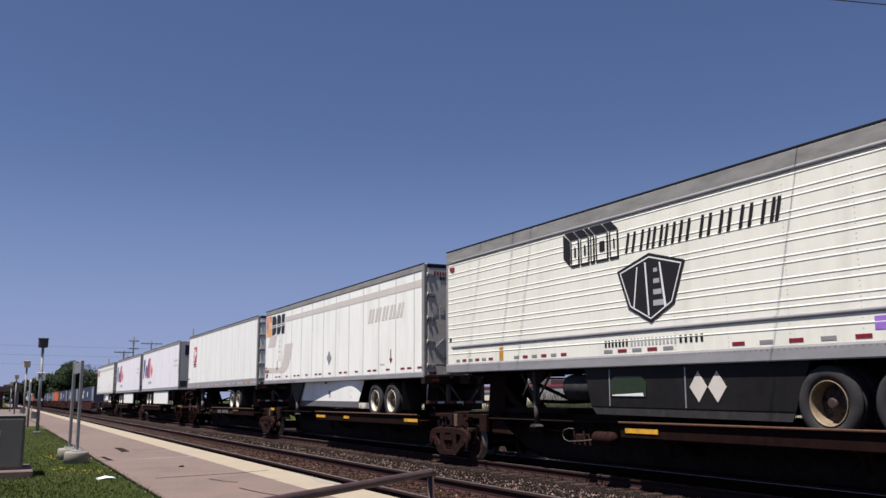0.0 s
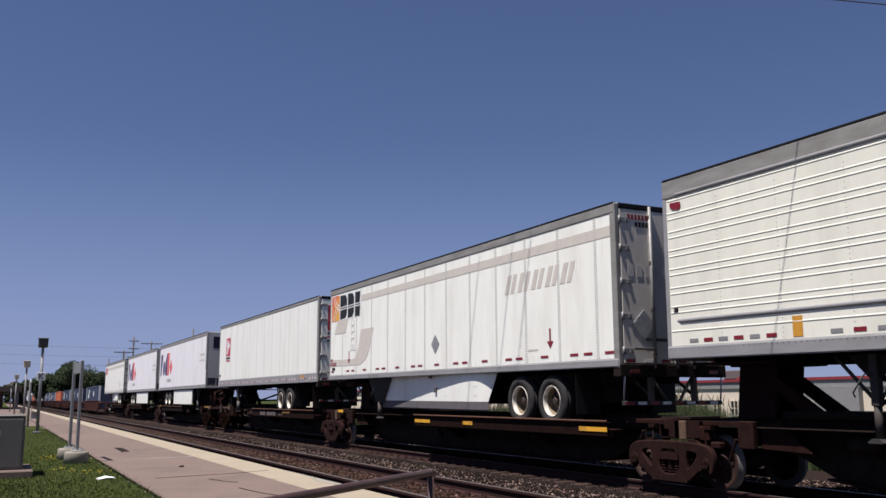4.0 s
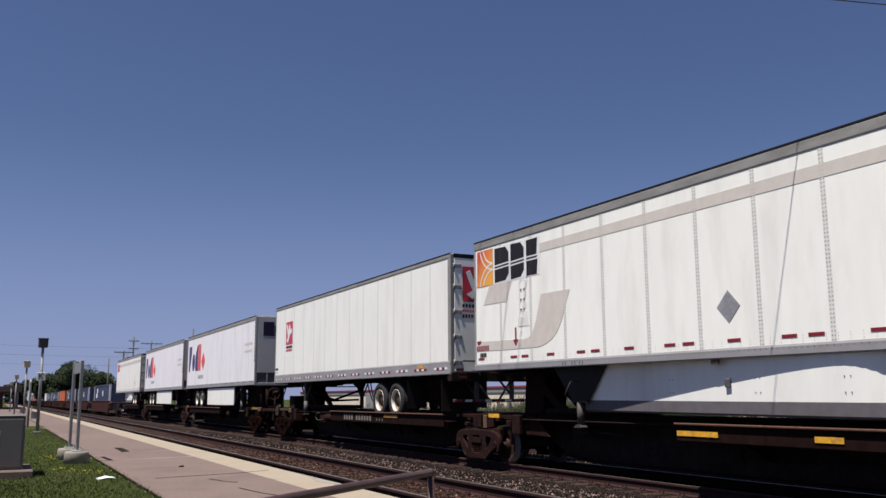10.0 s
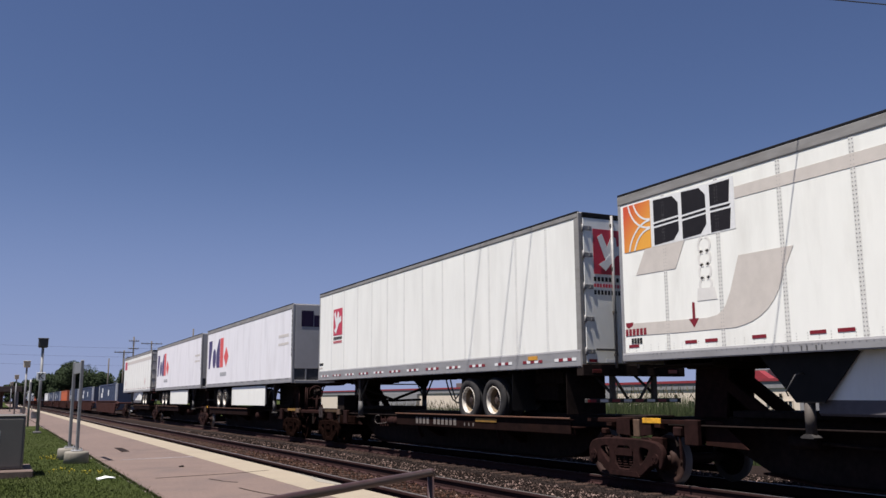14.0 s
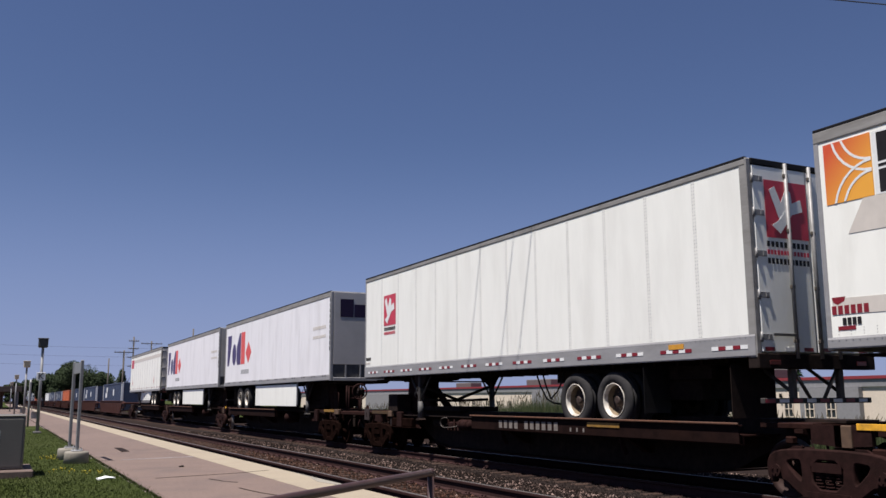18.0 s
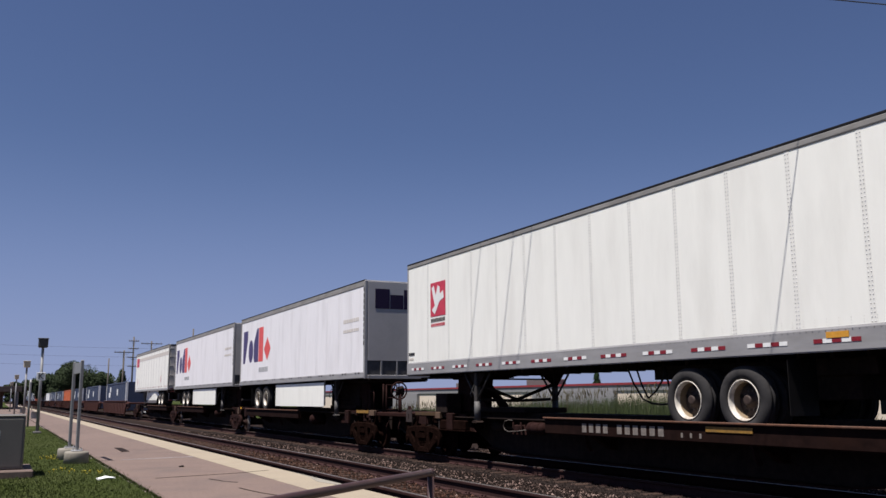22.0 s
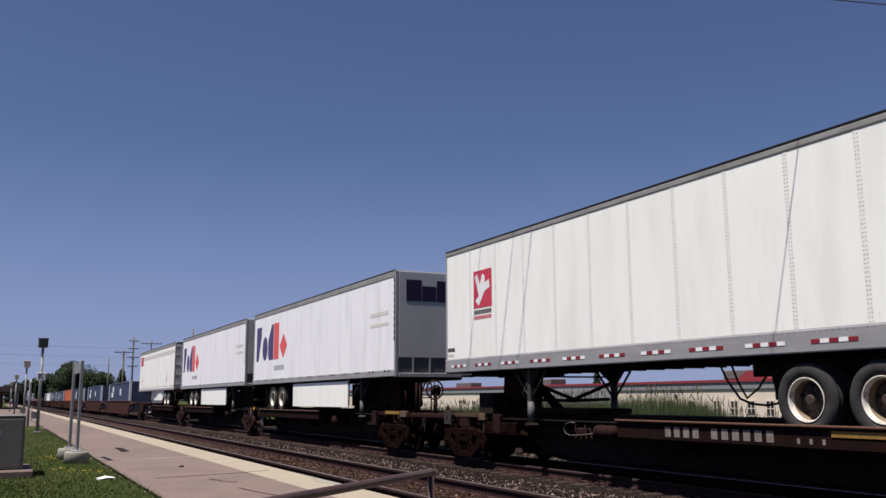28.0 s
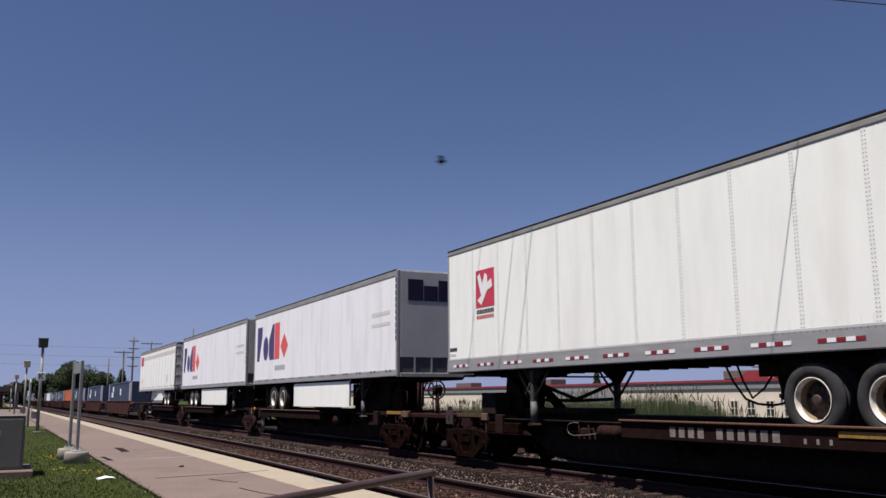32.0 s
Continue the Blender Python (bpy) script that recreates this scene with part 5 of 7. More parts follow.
def dress_parcel(t):
    """Side graphics of the parcel trailers, whose far end carries the doors: five plain blocks in two colours."""
    n = HALF
    zb = 2.98
    lo, hi = NEAR - 0.004, NEAR - 0.002

    def mark(material, label, d, w, polys):
        bm = bmesh.new()
        for p in polys:
            slab(bm, [(d - n - u * w, zb + v) for u, v in p], "x", lo, hi)
        return part("logo_shape", bm, material, t, label)

    purple, vermilion = "plain purple shape", "plain vermilion shape"
    mark(LOGO_PURPLE, purple, 15.62, 0.8, [[(0, 0), (0.45, 0), (1, 1.1), (1, 1.5), (0, 1.5)]])
    disc = [(0.5 + 0.5 * math.cos(k * math.pi / 8), 0.52 + 0.52 * math.sin(k * math.pi / 8)) for k in range(16)]
    mark(LOGO_PURPLE, purple, 14.62, 0.8, [disc])
    mark(LOGO_PURPLE, purple, 13.72, 0.8, [[(0, 0.2), (0.2, 0), (1, 0), (1, 1.5), (0.65, 1.5), (0, 0.85)]])
    mark(LOGO_VERMILION, vermilion, 12.86, 0.74, [[(0, 0), (1, 0), (1, 1.52), (0, 1.52)]])
    mark(LOGO_VERMILION, vermilion, 11.98, 1.06, [[(0.5, 0), (1, 0.51), (0.5, 1.02), (0, 0.51)]])
    bars(t, LOGO_DIM, 12.75 - n, 2.52, (0.2,) * 6, 0.2, 0.25, 0)
    bars(t, LOGO_GREY, 1.95 - n, 3.82, (0.12,) * 9, 0.12, 0.35, 0)
    bars(t, LOGO_GREY, 1.95 - n, 3.5, (0.12,) * 9, 0.1, 0.35, 0)
    bm = bmesh.new()
    for k in range(10):
        slab(bm, rect(-n + 0.02, -n + 0.085, 4.72 - k * 0.19, 4.86 - k * 0.19), "x", NEAR - 0.022, NEAR - 0.017)
    part("marking_bar", bm, LOGO_BLACK, t)
    nose_mark(t, -HALF, LOGO_PURPLE_SHADE, (0.5, 0.46, 0.5), 4.19, 0.64)


def dress_old(t):
    n = HALF
    decal(t, "stripe", LOGO_GREY, [(n - 1.0, 4.4), (-n + 0.3, 4.4), (-n + 0.3, 4.65), (n - 1.0, 4.65)], 0.0045, "faded tan stripe")
    decal(t, "logo_shape", LOGO_RED, rect(n - 1.9, n - 0.5, 4.0, 4.7), 0.0066)
    for y in (n - 1.5, -n + 3):
        decal(t, "arrow", LOGO_RED, [(y - 0.03, 3.05), (y + 0.03, 3.05), (y + 0.1, 2.7), (y, 2.5), (y - 0.1, 2.7)], 0.0066)


T1 = trailer("refrigerated_trailer", 20.27 - HALF, "cream ribbed refrigerated trailer with black shield graphics, on a spine car", CREAM, "ribs", rail_h=0.22, top_h=0.34, axles=(3.27, 4.53), tape="", skirt=skirt_black, landing=12.38, slope=0.0115, axle_z=1.365)
dress_reefer(T1)
T2 = trailer("box_trailer", 37.75 - HALF, "white plate trailer with faded tan stripes and an orange mark", WHITE, "posts", rail_h=0.16, top_h=0.2, axles=(2.4, 3.66), skirt=skirt_white, landing=12.28, slope=0.005, seams=(1.27, 1.294, 12), axle_z=1.33, legs=BRACE, leg_x=0.98)
dress_tan(T2)
T3 = trailer("box_trailer", 55.17 - HALF, "white plate trailer with a red arrow badge and grey bottom rail", DULLWHITE, "posts", rail_h=0.34, top_h=0.13, axles=(3.66, 4.90), tape="rail", landing=12.38, seam_mat=SOFTSEAM, door_mat=WHITE, slope=0.0022, seams=(1.35, 1.236, 12), axle_z=1.305, legs=UNDERGREY, leg_x=1.13)
dress_red_badge(T3)


def underslung(t):
    """Brake hoses that loop down ahead of the wheels."""
    n = HALF
    for pts in (((9.13, 1.9), (9.3, 1.6), (9.55, 1.32), (9.8, 1.24), (10.1, 1.22), (10.33, 1.25), (10.42, 1.4)), ((9.39, 1.9), (9.52, 1.6), (9.7, 1.33), (9.95, 1.48), (10.15, 1.7), (10.2, 1.9)), ((10.2, 1.92), (10.27, 1.6), (10.36, 1.28))):
        part("brake_hose", pipe([(-0.78, n - d, z) for d, z in pts], 0.02, 6), BLACK, t, "black looping brake hose")


underslung(T3)
T4 = trailer("parcel_trailer", 58.45 + HALF, "white parcel trailer with purple and vermilion blocks and a skirt", COOLWHITE, "flat", nose_mat=NOSEGREY, rear=1, rail_h=0.2, top_h=0.2, axles=(3.1, 4.4), tape="dots", skirt=skirt_panel, landing=12.8, legs=UNDERGREY)
dress_parcel(T4)
T5 = trailer("parcel_trailer", 76.05 + HALF, "white parcel trailer with purple and vermilion blocks, further back", COOLWHITE, "flat", nose_mat=NOSEGREY, rear=1, rail_h=0.2, top_h=0.2, axles=(3.1, 4.4), tape="dots", skirt=skirt_panel, landing=12.8, legs=UNDERGREY)
dress_parcel(T5)
T6 = trailer("box_trailer", 94.85 + HALF, "worn white plate trailer with dirty rear doors", WHITE, "posts", rail_h=0.16, top_h=0.22, axles=(2.4, 3.62), skirt=skirt_white, landing=12.0)
dress_old(T6)


# ---- the train: spine cars ----
def wheelset_mesh():
    tread = lathe([(-0.793, 0.421), (-0.78, 0.433), (-0.70, 0.439), (-0.69, 0.465), (-0.675, 0.467), (-0.665, 0.455), (-0.665, 0.34)], n=36)
    t2 = lathe([(0.793, 0.421), (0.78, 0.433), (0.70, 0.439), (0.69, 0.465), (0.675, 0.467), (0.665, 0.455), (0.665, 0.34)], n=36)
    return tread, t2


def build_wheelset_parts():
    axle = rods(((-0.98, 0, 0), (0.98, 0, 0), 0.085), n=14)
    disc = lathe([(-0.795, 0.423), (-0.80, 0.405), (-0.79, 0.345), (-0.745, 0.335), (-0.735, 0.2), (-0.78, 0.15), (-0.82, 0.13), (-0.82, 0.085)], n=36)
    d2 = lathe([(0.795, 0.423), (0.80, 0.405), (0.79, 0.345), (0.745, 0.335), (0.735, 0.2), (0.78, 0.15), (0.82, 0.13), (0.82, 0.085)], n=36)
    for k in range(6):
        a = 2 * math.pi * k / 6
        rod(disc, (-0.76, 0.25 * math.cos(a), 0.25 * math.sin(a)), (-0.735, 0.25 * math.cos(a), 0.25 * math.sin(a)), 0.03, 6)
    a, b = wheelset_mesh()
    return {"axle": mesh_of("axle", axle, WHEEL), "disc": mesh_of("wheel_disc", disc, WHEEL), "disc2": mesh_of("wheel_disc", d2, WHEEL),
            "rim": mesh_of("wheel_rim", a, TREAD), "rim2": mesh_of("wheel_rim", b, TREAD)}


WS = build_wheelset_parts()


def rounded(poly, times=2):
    """Cuts the corners of a closed polygon."""
    for _ in range(times):
        out = []
        for (ax, ay), (bx_, by) in zip(poly, poly[1:] + poly[:1]):
            out += [(ax * 0.75 + bx_ * 0.25, ay * 0.75 + by * 0.25), (ax * 0.25 + bx_ * 0.75, ay * 0.25 + by * 0.75)]
        poly = out
    return poly


def cut_plate(outlines, thick, bevel):
    """A plate with holes and rounded edges: outlines in (y, z), the outer one first; it lies about x = 0."""
    cu = bpy.data.curves.new("cut_plate", "CURVE")
    cu.dimensions, cu.fill_mode, cu.extrude, cu.bevel_depth, cu.bevel_resolution = "2D", "BOTH", thick / 2 - bevel, bevel, 1
    for o in outlines:
        sp = cu.splines.new("POLY")
        sp.points.add(len(o) - 1)
        for q, (y, z) in zip(sp.points, o):
            q.co = (y, z, 0, 1)
        sp.use_cyclic_u = True
    ob = new("cut_plate", cu)
    bpy.context.view_layer.update()
    me = bpy.data.meshes.new_from_object(ob)
    bpy.data.objects.remove(ob)
    bm = bmesh.new()
    bm.from_mesh(me)
    bpy.data.meshes.remove(me)
    # the curve lies in x, y: turn it to y, z
    for v in bm.verts:
        v.co = Vector((v.co.z, v.co.x, v.co.y))
    bmesh.ops.recalc_face_normals(bm, faces=bm.faces)
    return bm


def side_frame_mesh():
    """Cast side frame with two windows, pedestal jaws and a spring opening, about the truck's centre."""
    half = [(0.40, -0.07), (0.50, -0.04), (0.74, 0.14), (0.80, 0.13), (0.82, 0.34), (0.95, 0.34), (0.97, 0.10), (1.03, 0.10), (1.07, 0.30), (1.03, 0.45), (0.88, 0.54), (0.4, 0.575)]
    outer = rounded([(-y, z) for y, z in half] + half[::-1], 2)
    win = [(0.78, 0.41), (0.52, 0.455), (0.43, 0.43), (0.42, 0.14), (0.49, 0.11)]
    mid = [(-0.29, 0.46), (0.29, 0.46), (0.27, 0.02), (-0.27, 0.02)]
    bm = moved(cut_plate([outer, rounded(win), rounded([(-y, z) for y, z in win]), rounded(mid, 1)], 0.12, 0.022), Matrix.Translation((-1.03, 0, 0)))
    for s in (-1, 1):
        # bearing adapter, end cap and its bolts
        rod(bm, (-1.06, s * 0.90, 0.258), (-0.92, s * 0.90, 0.258), 0.125, 18)
        rod(bm, (-1.12, s * 0.90, 0.258), (-1.06, s * 0.90, 0.258), 0.09, 16)
        for k in range(3):
            a = 2 * math.pi * k / 3 + 0.5
            rod(bm, (-1.135, s * 0.90 + 0.05 * math.cos(a), 0.258 + 0.05 * math.sin(a)), (-1.115, s * 0.90 + 0.05 * math.cos(a), 0.258 + 0.05 * math.sin(a)), 0.016, 6)
        slab(bm, [(s * 0.72, 0.56), (s * 0.46, 0.575), (s * 0.44, 0.62), (s * 0.62, 0.62)], "x", -1.03, -0.95)
    slab(bm, [(-0.44, -0.085), (0.44, -0.085), (0.37, 0.0), (-0.37, 0.0)], "x", -1.11, -0.9)
    return bm


def springs_mesh():
    bm = bmesh.new()
    for y in (-0.17, 0.0, 0.17):
        for k in range(6):
            rod(bm, (-1.0, y, 0.01 + k * 0.045), (-1.0, y, 0.034 + k * 0.045), 0.08, 12)
        rod(bm, (-1.0, y, -0.01), (-1.0, y, 0.29), 0.045, 8)
    bx(bm, -1.1, 1.1, -0.25, 0.25, 0.27, 0.40)
    return bm


SF = mesh_of("side_frame", side_frame_mesh(), CAST)
SP = mesh_of("spring_group", springs_mesh(), CAST)
# second set of truck parts, in the steel with shade in its colour
SF_SHADE, SP_SHADE = SF.copy(), SP.copy()
SF_SHADE.materials[0] = SP_SHADE.materials[0] = SHADECAST
WS_SHADE = {}
for k, me in WS.items():
    WS_SHADE[k] = me.copy()
    WS_SHADE[k].materials[0] = SHADECAST
rng_w = random.Random(11)


def truck(car, y, dimmed=False):
    """A two-axle truck under a railcar, at y in the car's space."""
    y += 0 if dimmed else 0.2
    sf, sp, word = (SF_SHADE, SP_SHADE, "shade-darkened") if dimmed else (SF, SP, "rusty")
    f = part("side_frame", sf, CAST, car, word + " cast steel side frame")
    f.location = (0, y, -0.008)
    g = part("side_frame", sf, CAST, car, word + " cast steel side frame")
    g.location, g.rotation_euler = (0, y, -0.008), (0, 0, math.pi)
    s = part("bolster", sp, CAST, car, word + " bolster with coil springs")
    s.location = (0, y, 0)
    part("brake_rigging", rods(((-0.6, y - 0.45, 0.14), (0.6, y - 0.45, 0.14), 0.05), ((-0.6, y + 0.45, 0.14), (0.6, y + 0.45, 0.14), 0.05), ((-0.3, y - 0.5, 0.14), (-0.3, y + 0.5, 0.18), 0.03)), DARK, car)
    for d in (-0.915, 0.915):
        ws = WS_SHADE if dimmed else WS
        w = part("wheelset", ws["axle"], WHEEL, car, "steel wheelset darkened for shade" if dimmed else "steel wheelset with polished treads")
        w.location = (0, y + d, WHEEL_Z)
        for k, m in (("disc", WHEEL), ("disc2", WHEEL), ("rim", TREAD), ("rim2", TREAD)):
            part("wheel_disc" if "disc" in k else "wheel_rim", ws[k], m, w)
        ROLLERS.append((w, (0, y + d, WHEEL_Z), rng_w.uniform(0, 60)))


rng_c = random.Random(7)


def clutter(car, y, s, dimmed=False):
    """Brake levers, valve boxes, pipes and steps round a truck."""
    R = rng_c.uniform
    for k in range(7):
        a = (R(-1.04, -0.85), y + s * R(-1.3, 1.6), R(0.25, 0.5))
        b = (a[0] + R(-0.03, 0.05), a[1] + R(-0.25, 0.25), a[2] + R(0.25, 0.55))
        part("brake_lever", rods((a, b, R(0.012, 0.028)), n=6), (SHADECAST if dimmed else CAST) if k % 2 else DARK, car)
    for k in range(4):
        p = (y + s * R(-1.2, 1.5), R(0.5, 0.8))
        d, h = R(0.06, 0.16), R(0.05, 0.13)
        part("valve_box", box(-1.0, -0.86, p[0] - d, p[0] + d, p[1] - h, p[1] + h, 0.02), SHADECAST if dimmed else CAST if k % 2 else RUST, car)


def spine_car(y0, y1, deck, hitch, strut=-1, ends="", mark=False, yellow=(), plates=None, tank=None, dz=0.85, lip=0.92, tanks=None, label="rusty brown articulated spine car carrying a trailer"):
    """One unit of a spine car between truck centres y0 and y1 (places along the train). deck: (a, b) of the wheel platform; hitch: place of the stanchion;
    strut: the way in which its diagonal legs slope; ends: 'n' or 'f' where the unit has its own truck."""
    c = (y0 + y1) / 2
    car = thing("spine_car", (XC, c, 0), label, "railcar", "spine cars of the train")
    MOVERS.append((car, c))
    a, b = y0 - c, y1 - c
    d0, d1 = deck[0] - c, deck[1] - c
    # centre sill, deeper in the middle
    prof = [(a + 0.4, 0.72), (a + 1.6, 0.60), (a + 2.6, 0.14), (a + 3.6, 0.03), (b - 3.6, 0.03), (b - 2.6, 0.14), (b - 1.6, 0.60), (b - 0.4, 0.72), (b - 0.4, 0.98), (a + 0.4, 0.98)]
    part("centre_sill", plate(prof, "x", -0.36, 0.36), DARK, car, "dark fish-belly centre sill")
    part("sill_flange", plate([(a + 2.6, 0.1), (a + 3.7, -0.01), (b - 3.7, -0.01), (b - 2.6, 0.1), (b - 2.6, 0.13), (b - 3.7, 0.02), (a + 3.7, 0.02), (a + 2.6, 0.13)], "x", -0.5, 0.5), RUST, car)
    # wheel platform with worn side beams
    part("deck_plate", box(-1.215, 1.215, d0, d1, dz - 0.03, dz, 0.004), RUST, car)
    for s in (-1, 1):
        beam = part("side_beam", plate([(s * 1.14, dz - 0.032), (s * 1.18, dz - 0.032), (s * 1.18, 0.61), (s * 1.215, 0.61), (s * 1.215, 0.59), (s * 1.14, 0.59)], "y", d0, d1), RUST, car, "rusty side beam of the wheel deck")
        part("web", box(s * 1.225, s * 1.253, d0, d1, 0.61, lip - 0.037, 0.003), DECKWEB, beam)
        part("shelf", box(s * 1.16, s * 1.224, d0, d1, lip - 0.06, lip - 0.037, 0.003), RUST, beam)
        part("beam_lip", box(s * 1.262, s * 1.30, d0 - 0.02, d1 + 0.02, lip - 0.036, lip, 0.01), WORN, beam, "worn bare top edge")
        for u in (0.36, 0.86):
            yy = d0 + (d1 - d0) * u
            part("hanger", plate([(s * 1.21, 0.62), (s * 1.13, 0.62), (s * 1.0, 0.3), (s * 1.08, 0.27), (s * 1.16, 0.4)], "y", yy - 0.1, yy - 0.07), CAST, car, "rusty brown hanger plate")
            part("bracket", plate([(s * 1.2, 0.64), (s * 1.1, 0.64), (s * 0.5, 0.3), (s * 0.36, 0.3), (s * 0.36, 0.5), (s * 1.1, 0.72)], "y", yy - 0.06, yy + 0.06), RUST, car)
        part("walkway_edge", box(s * 0.42, s * 0.95, a + 0.9 if strut > 0 else d1, d0 if strut > 0 else b - 0.9, 0.84, 0.865, 0.005), DARK, car)
    for ya, yb, *high in yellow:
        zy = high[0] if high else 0.69
        part("reflector", box(-1.266, -1.2545, ya - c, yb - c, zy, zy + 0.085), SHADEYELLOW if high else YELLOW, car, "yellow reflector stripe")
    # trailer hitch: stanchion plates, diagonal struts and top plate
    h = hitch - c
    f = lambda v: h - strut * v
    leaf = [(f(-0.33), 0.98), (f(0.45), 0.98), (f(0.34), 1.84), (f(-0.44), 1.84)]
    st = part("hitch_stanchion", plate(leaf, "x", -0.47, -0.41), CAST, car, "dark rusty trailer hitch stanchion")
    part("stanchion_side", plate(leaf, "x", 0.1, 0.16), RUST, st)
    part("stanchion_web", box(-0.42, 0.11, h - 0.05, h + 0.03, 1.0, 1.82), DARK, st)
    part("hitch_plate", box(-0.6, 0.6, h - 0.55, h + 0.45, 1.82, 1.9, 0.02), DARK, car, "dark fifth-wheel plate")
    for s in (-0.42, 0.14):
        part("hitch_strut", plate([(f(0.2), 1.82), (f(-0.12), 1.82), (f(-1.42), 0.98), (f(-1.05), 0.98)], "x", s - 0.05, s + 0.05), RUST, car)
    part("strut_base", box(-0.6, 0.6, h + strut * 0.6, h + strut * 3.2, 0.98, 1.1, 0.02), DARK, car)
    # end platforms
    for e, yy in (("n", a), ("f", b)):
        s = 1 if e == "n" else -1
        part("end_platform", box(-0.95, 0.95, yy - s * 0.55, yy + s * 1.5, 0.86, 0.94, 0.01), RUST, car)
        part("end_plate", plate([(yy - s * 0.5, 0.66), (yy + s * 0.1, 0.62), (yy + s * 0.1, 0.93), (yy - s * 0.5, 0.93)], "x", -1.0, -0.92), CAST, car, "brown gusset plate")
        part("bolster_wing", plate([(-1.02, 0.86), (-0.3, 0.86), (-0.3, 0.66), (-0.6, 0.68), (-1.02, 0.8)], "y", yy + s * 0.62, yy + s * 0.78), RUST, car)
        part("side_bearing", box(-0.98, -0.78, yy - 0.14, yy + 0.14, 0.62, 0.88, 0.015), CAST, car)
        if e in ends:
            dimmed = bool(plates) and e in plates and len(plates[e]) > 2
            truck(car, yy, dimmed)
            q, half = yy + s * 0.53, 0.25
            if plates and e in plates:
                q, half = plates[e][:2]
                q -= c
            clutter(car, yy, s, dimmed)
            if plates != 0:
                # the widest plate takes the yellow with the deepest shade in its colour
                faded = half > 0.6
                part("reflector", box(-1.012, -1.0, q - half, q + half, 0.87, 0.96, 0.004), DEEPSHADEYELLOW if faded else SHADEYELLOW if dimmed else YELLOW, car, "grimy yellow reflector plate, its colour deepened for shade" if faded else "yellow reflector plate")
            p0, p1, pz = yy + s * 0.03, yy + s * 0.2, 0.62
            if plates and e in plates and len(plates[e]) > 2:
                p0, p1, pz = plates[e][2] - c, plates[e][3] - c, 0.8
            part("stake_post", box(-1.03, -0.93, p0, p1, pz, 0.93 if pz < 0.7 else 0.97, 0.01), TANPOST, car, "worn tan stake post")
            part("stake_post", box(-1.04, -0.94, yy + s * 1.4, yy + s * 1.73, 0.52, 0.95, 0.015), CAST, car, "rusty brown stake pocket")
            part("end_gusset", plate([(yy + s * 1.73, 0.93), (yy + s * 2.1, 0.93), (yy + s * 2.66, 0.5), (yy + s * 1.73, 0.53)], "x", -0.86, -0.82), RUST, car, "rusty brown gusset plate")
    # brake gear under the hitch end
    q = h + strut * 2.6
    part("brake_cylinder", rods(((-0.62, q - strut * 0.2, 0.66), (-0.62, q - strut * 0.75, 0.66), 0.12), ((-0.62, q - strut * 0.7, 0.66), (-0.62, q + strut * 0.9, 0.6), 0.03)), DARK, car)
    if tanks:
        y, z = tanks[0] - c, tanks[1]
        tk = part("air_reservoir", moved(lathe([(-0.34, 0.001), (-0.32, 0.09), (-0.27, 0.125), (0.27, 0.125), (0.32, 0.09), (0.34, 0.001)], n=20), Matrix.Translation((-1.12, y, z)) @ Matrix.Rotation(math.pi / 2, 4, "Z")), CAST, car, "rusty brown air reservoir")
        for e in (-0.16, 0.16):
            part("strap", moved(lathe([(-0.02, 0.128), (-0.02, 0.134), (0.02, 0.134), (0.02, 0.128)], n=20), Matrix.Translation((-1.12, y + e, z)) @ Matrix.Rotation(math.pi / 2, 4, "Z")), RUST, tk)
        loop = [(y + 0.35, 0.0), (y + 0.75, -0.04), (y + 1.15, -0.06), (y + 1.3, -0.02), (y + 1.36, 0.06), (y + 1.3, 0.16), (y + 1.12, 0.2), (y + 0.95, 0.19)]
        part("grab_iron", pipe([(-1.17, a_, z + b_ - 0.04) for a_, b_ in loop], 0.011, 8), BRACE, car, "bent worn grab iron")
        for k in range(4):
            part("brake_lever", rods(((-1.1, y + 0.5 + 0.18 * k, z - 0.16), (-1.06, y + 0.62 + 0.16 * k, z + 0.06 + 0.05 * (k % 2)), 0.02), n=6), CAST, car)
        part("valve_box", box(-1.12, -0.96, y + 0.75, y + 1.0, z - 0.1, z + 0.05, 0.02), CAST, car)
    if tank is not None:
        part("round_tank", moved(lathe([(-0.26, 0.001), (-0.24, 0.12), (-0.16, 0.19), (0.3, 0.2), (0.34, 0.001)], n=20), Matrix.Translation((-0.95, tank - c, 0.6))), CAST, car, "pale brown rounded tank end")
    if mark:
        y = mark - c
        for k, d in enumerate((0, 0.225, 0.45, 0.675, 1.1, 1.33, 1.56, 1.79, 2.02, 2.25, 2.82, 3.04, 3.26)):
            w = 0.14 if k < 10 else 0.05
            part("marking_bar", plate([(y - d, 0.662), (y - d - w, 0.662), (y - d - w, 0.83 if k < 10 else 0.74), (y - d, 0.83 if k < 10 else 0.74)], "x", -1.2575, -1.2545), PALEMARK, car)
    return car


spine_car(2.7, 20.42, (5.5, 13.25), 19.1, -1, "f", yellow=((12.2, 13.1), (6.5, 7.2)), dz=0.70, lip=0.895, tanks=(13.9, 0.56), plates=0)
spine_car(20.42, 37.9, (22.1, 30.75), 36.4, -1, "f", yellow=((22.1, 23.0), (29.78, 30.73), (27.42, 27.9)), dz=0.735, lip=0.905, plates={"f": (37.37, 0.25)})
spine_car(37.9, 54.67, (39.55, 48.25), 53.3, -1, "f", mark=46.92, yellow=((42.5, 43.5, 0.775),), dz=0.745, lip=0.935, tanks=(48.75, 0.68), plates={"f": (54.6, 0.66, 53.68, 53.95)})
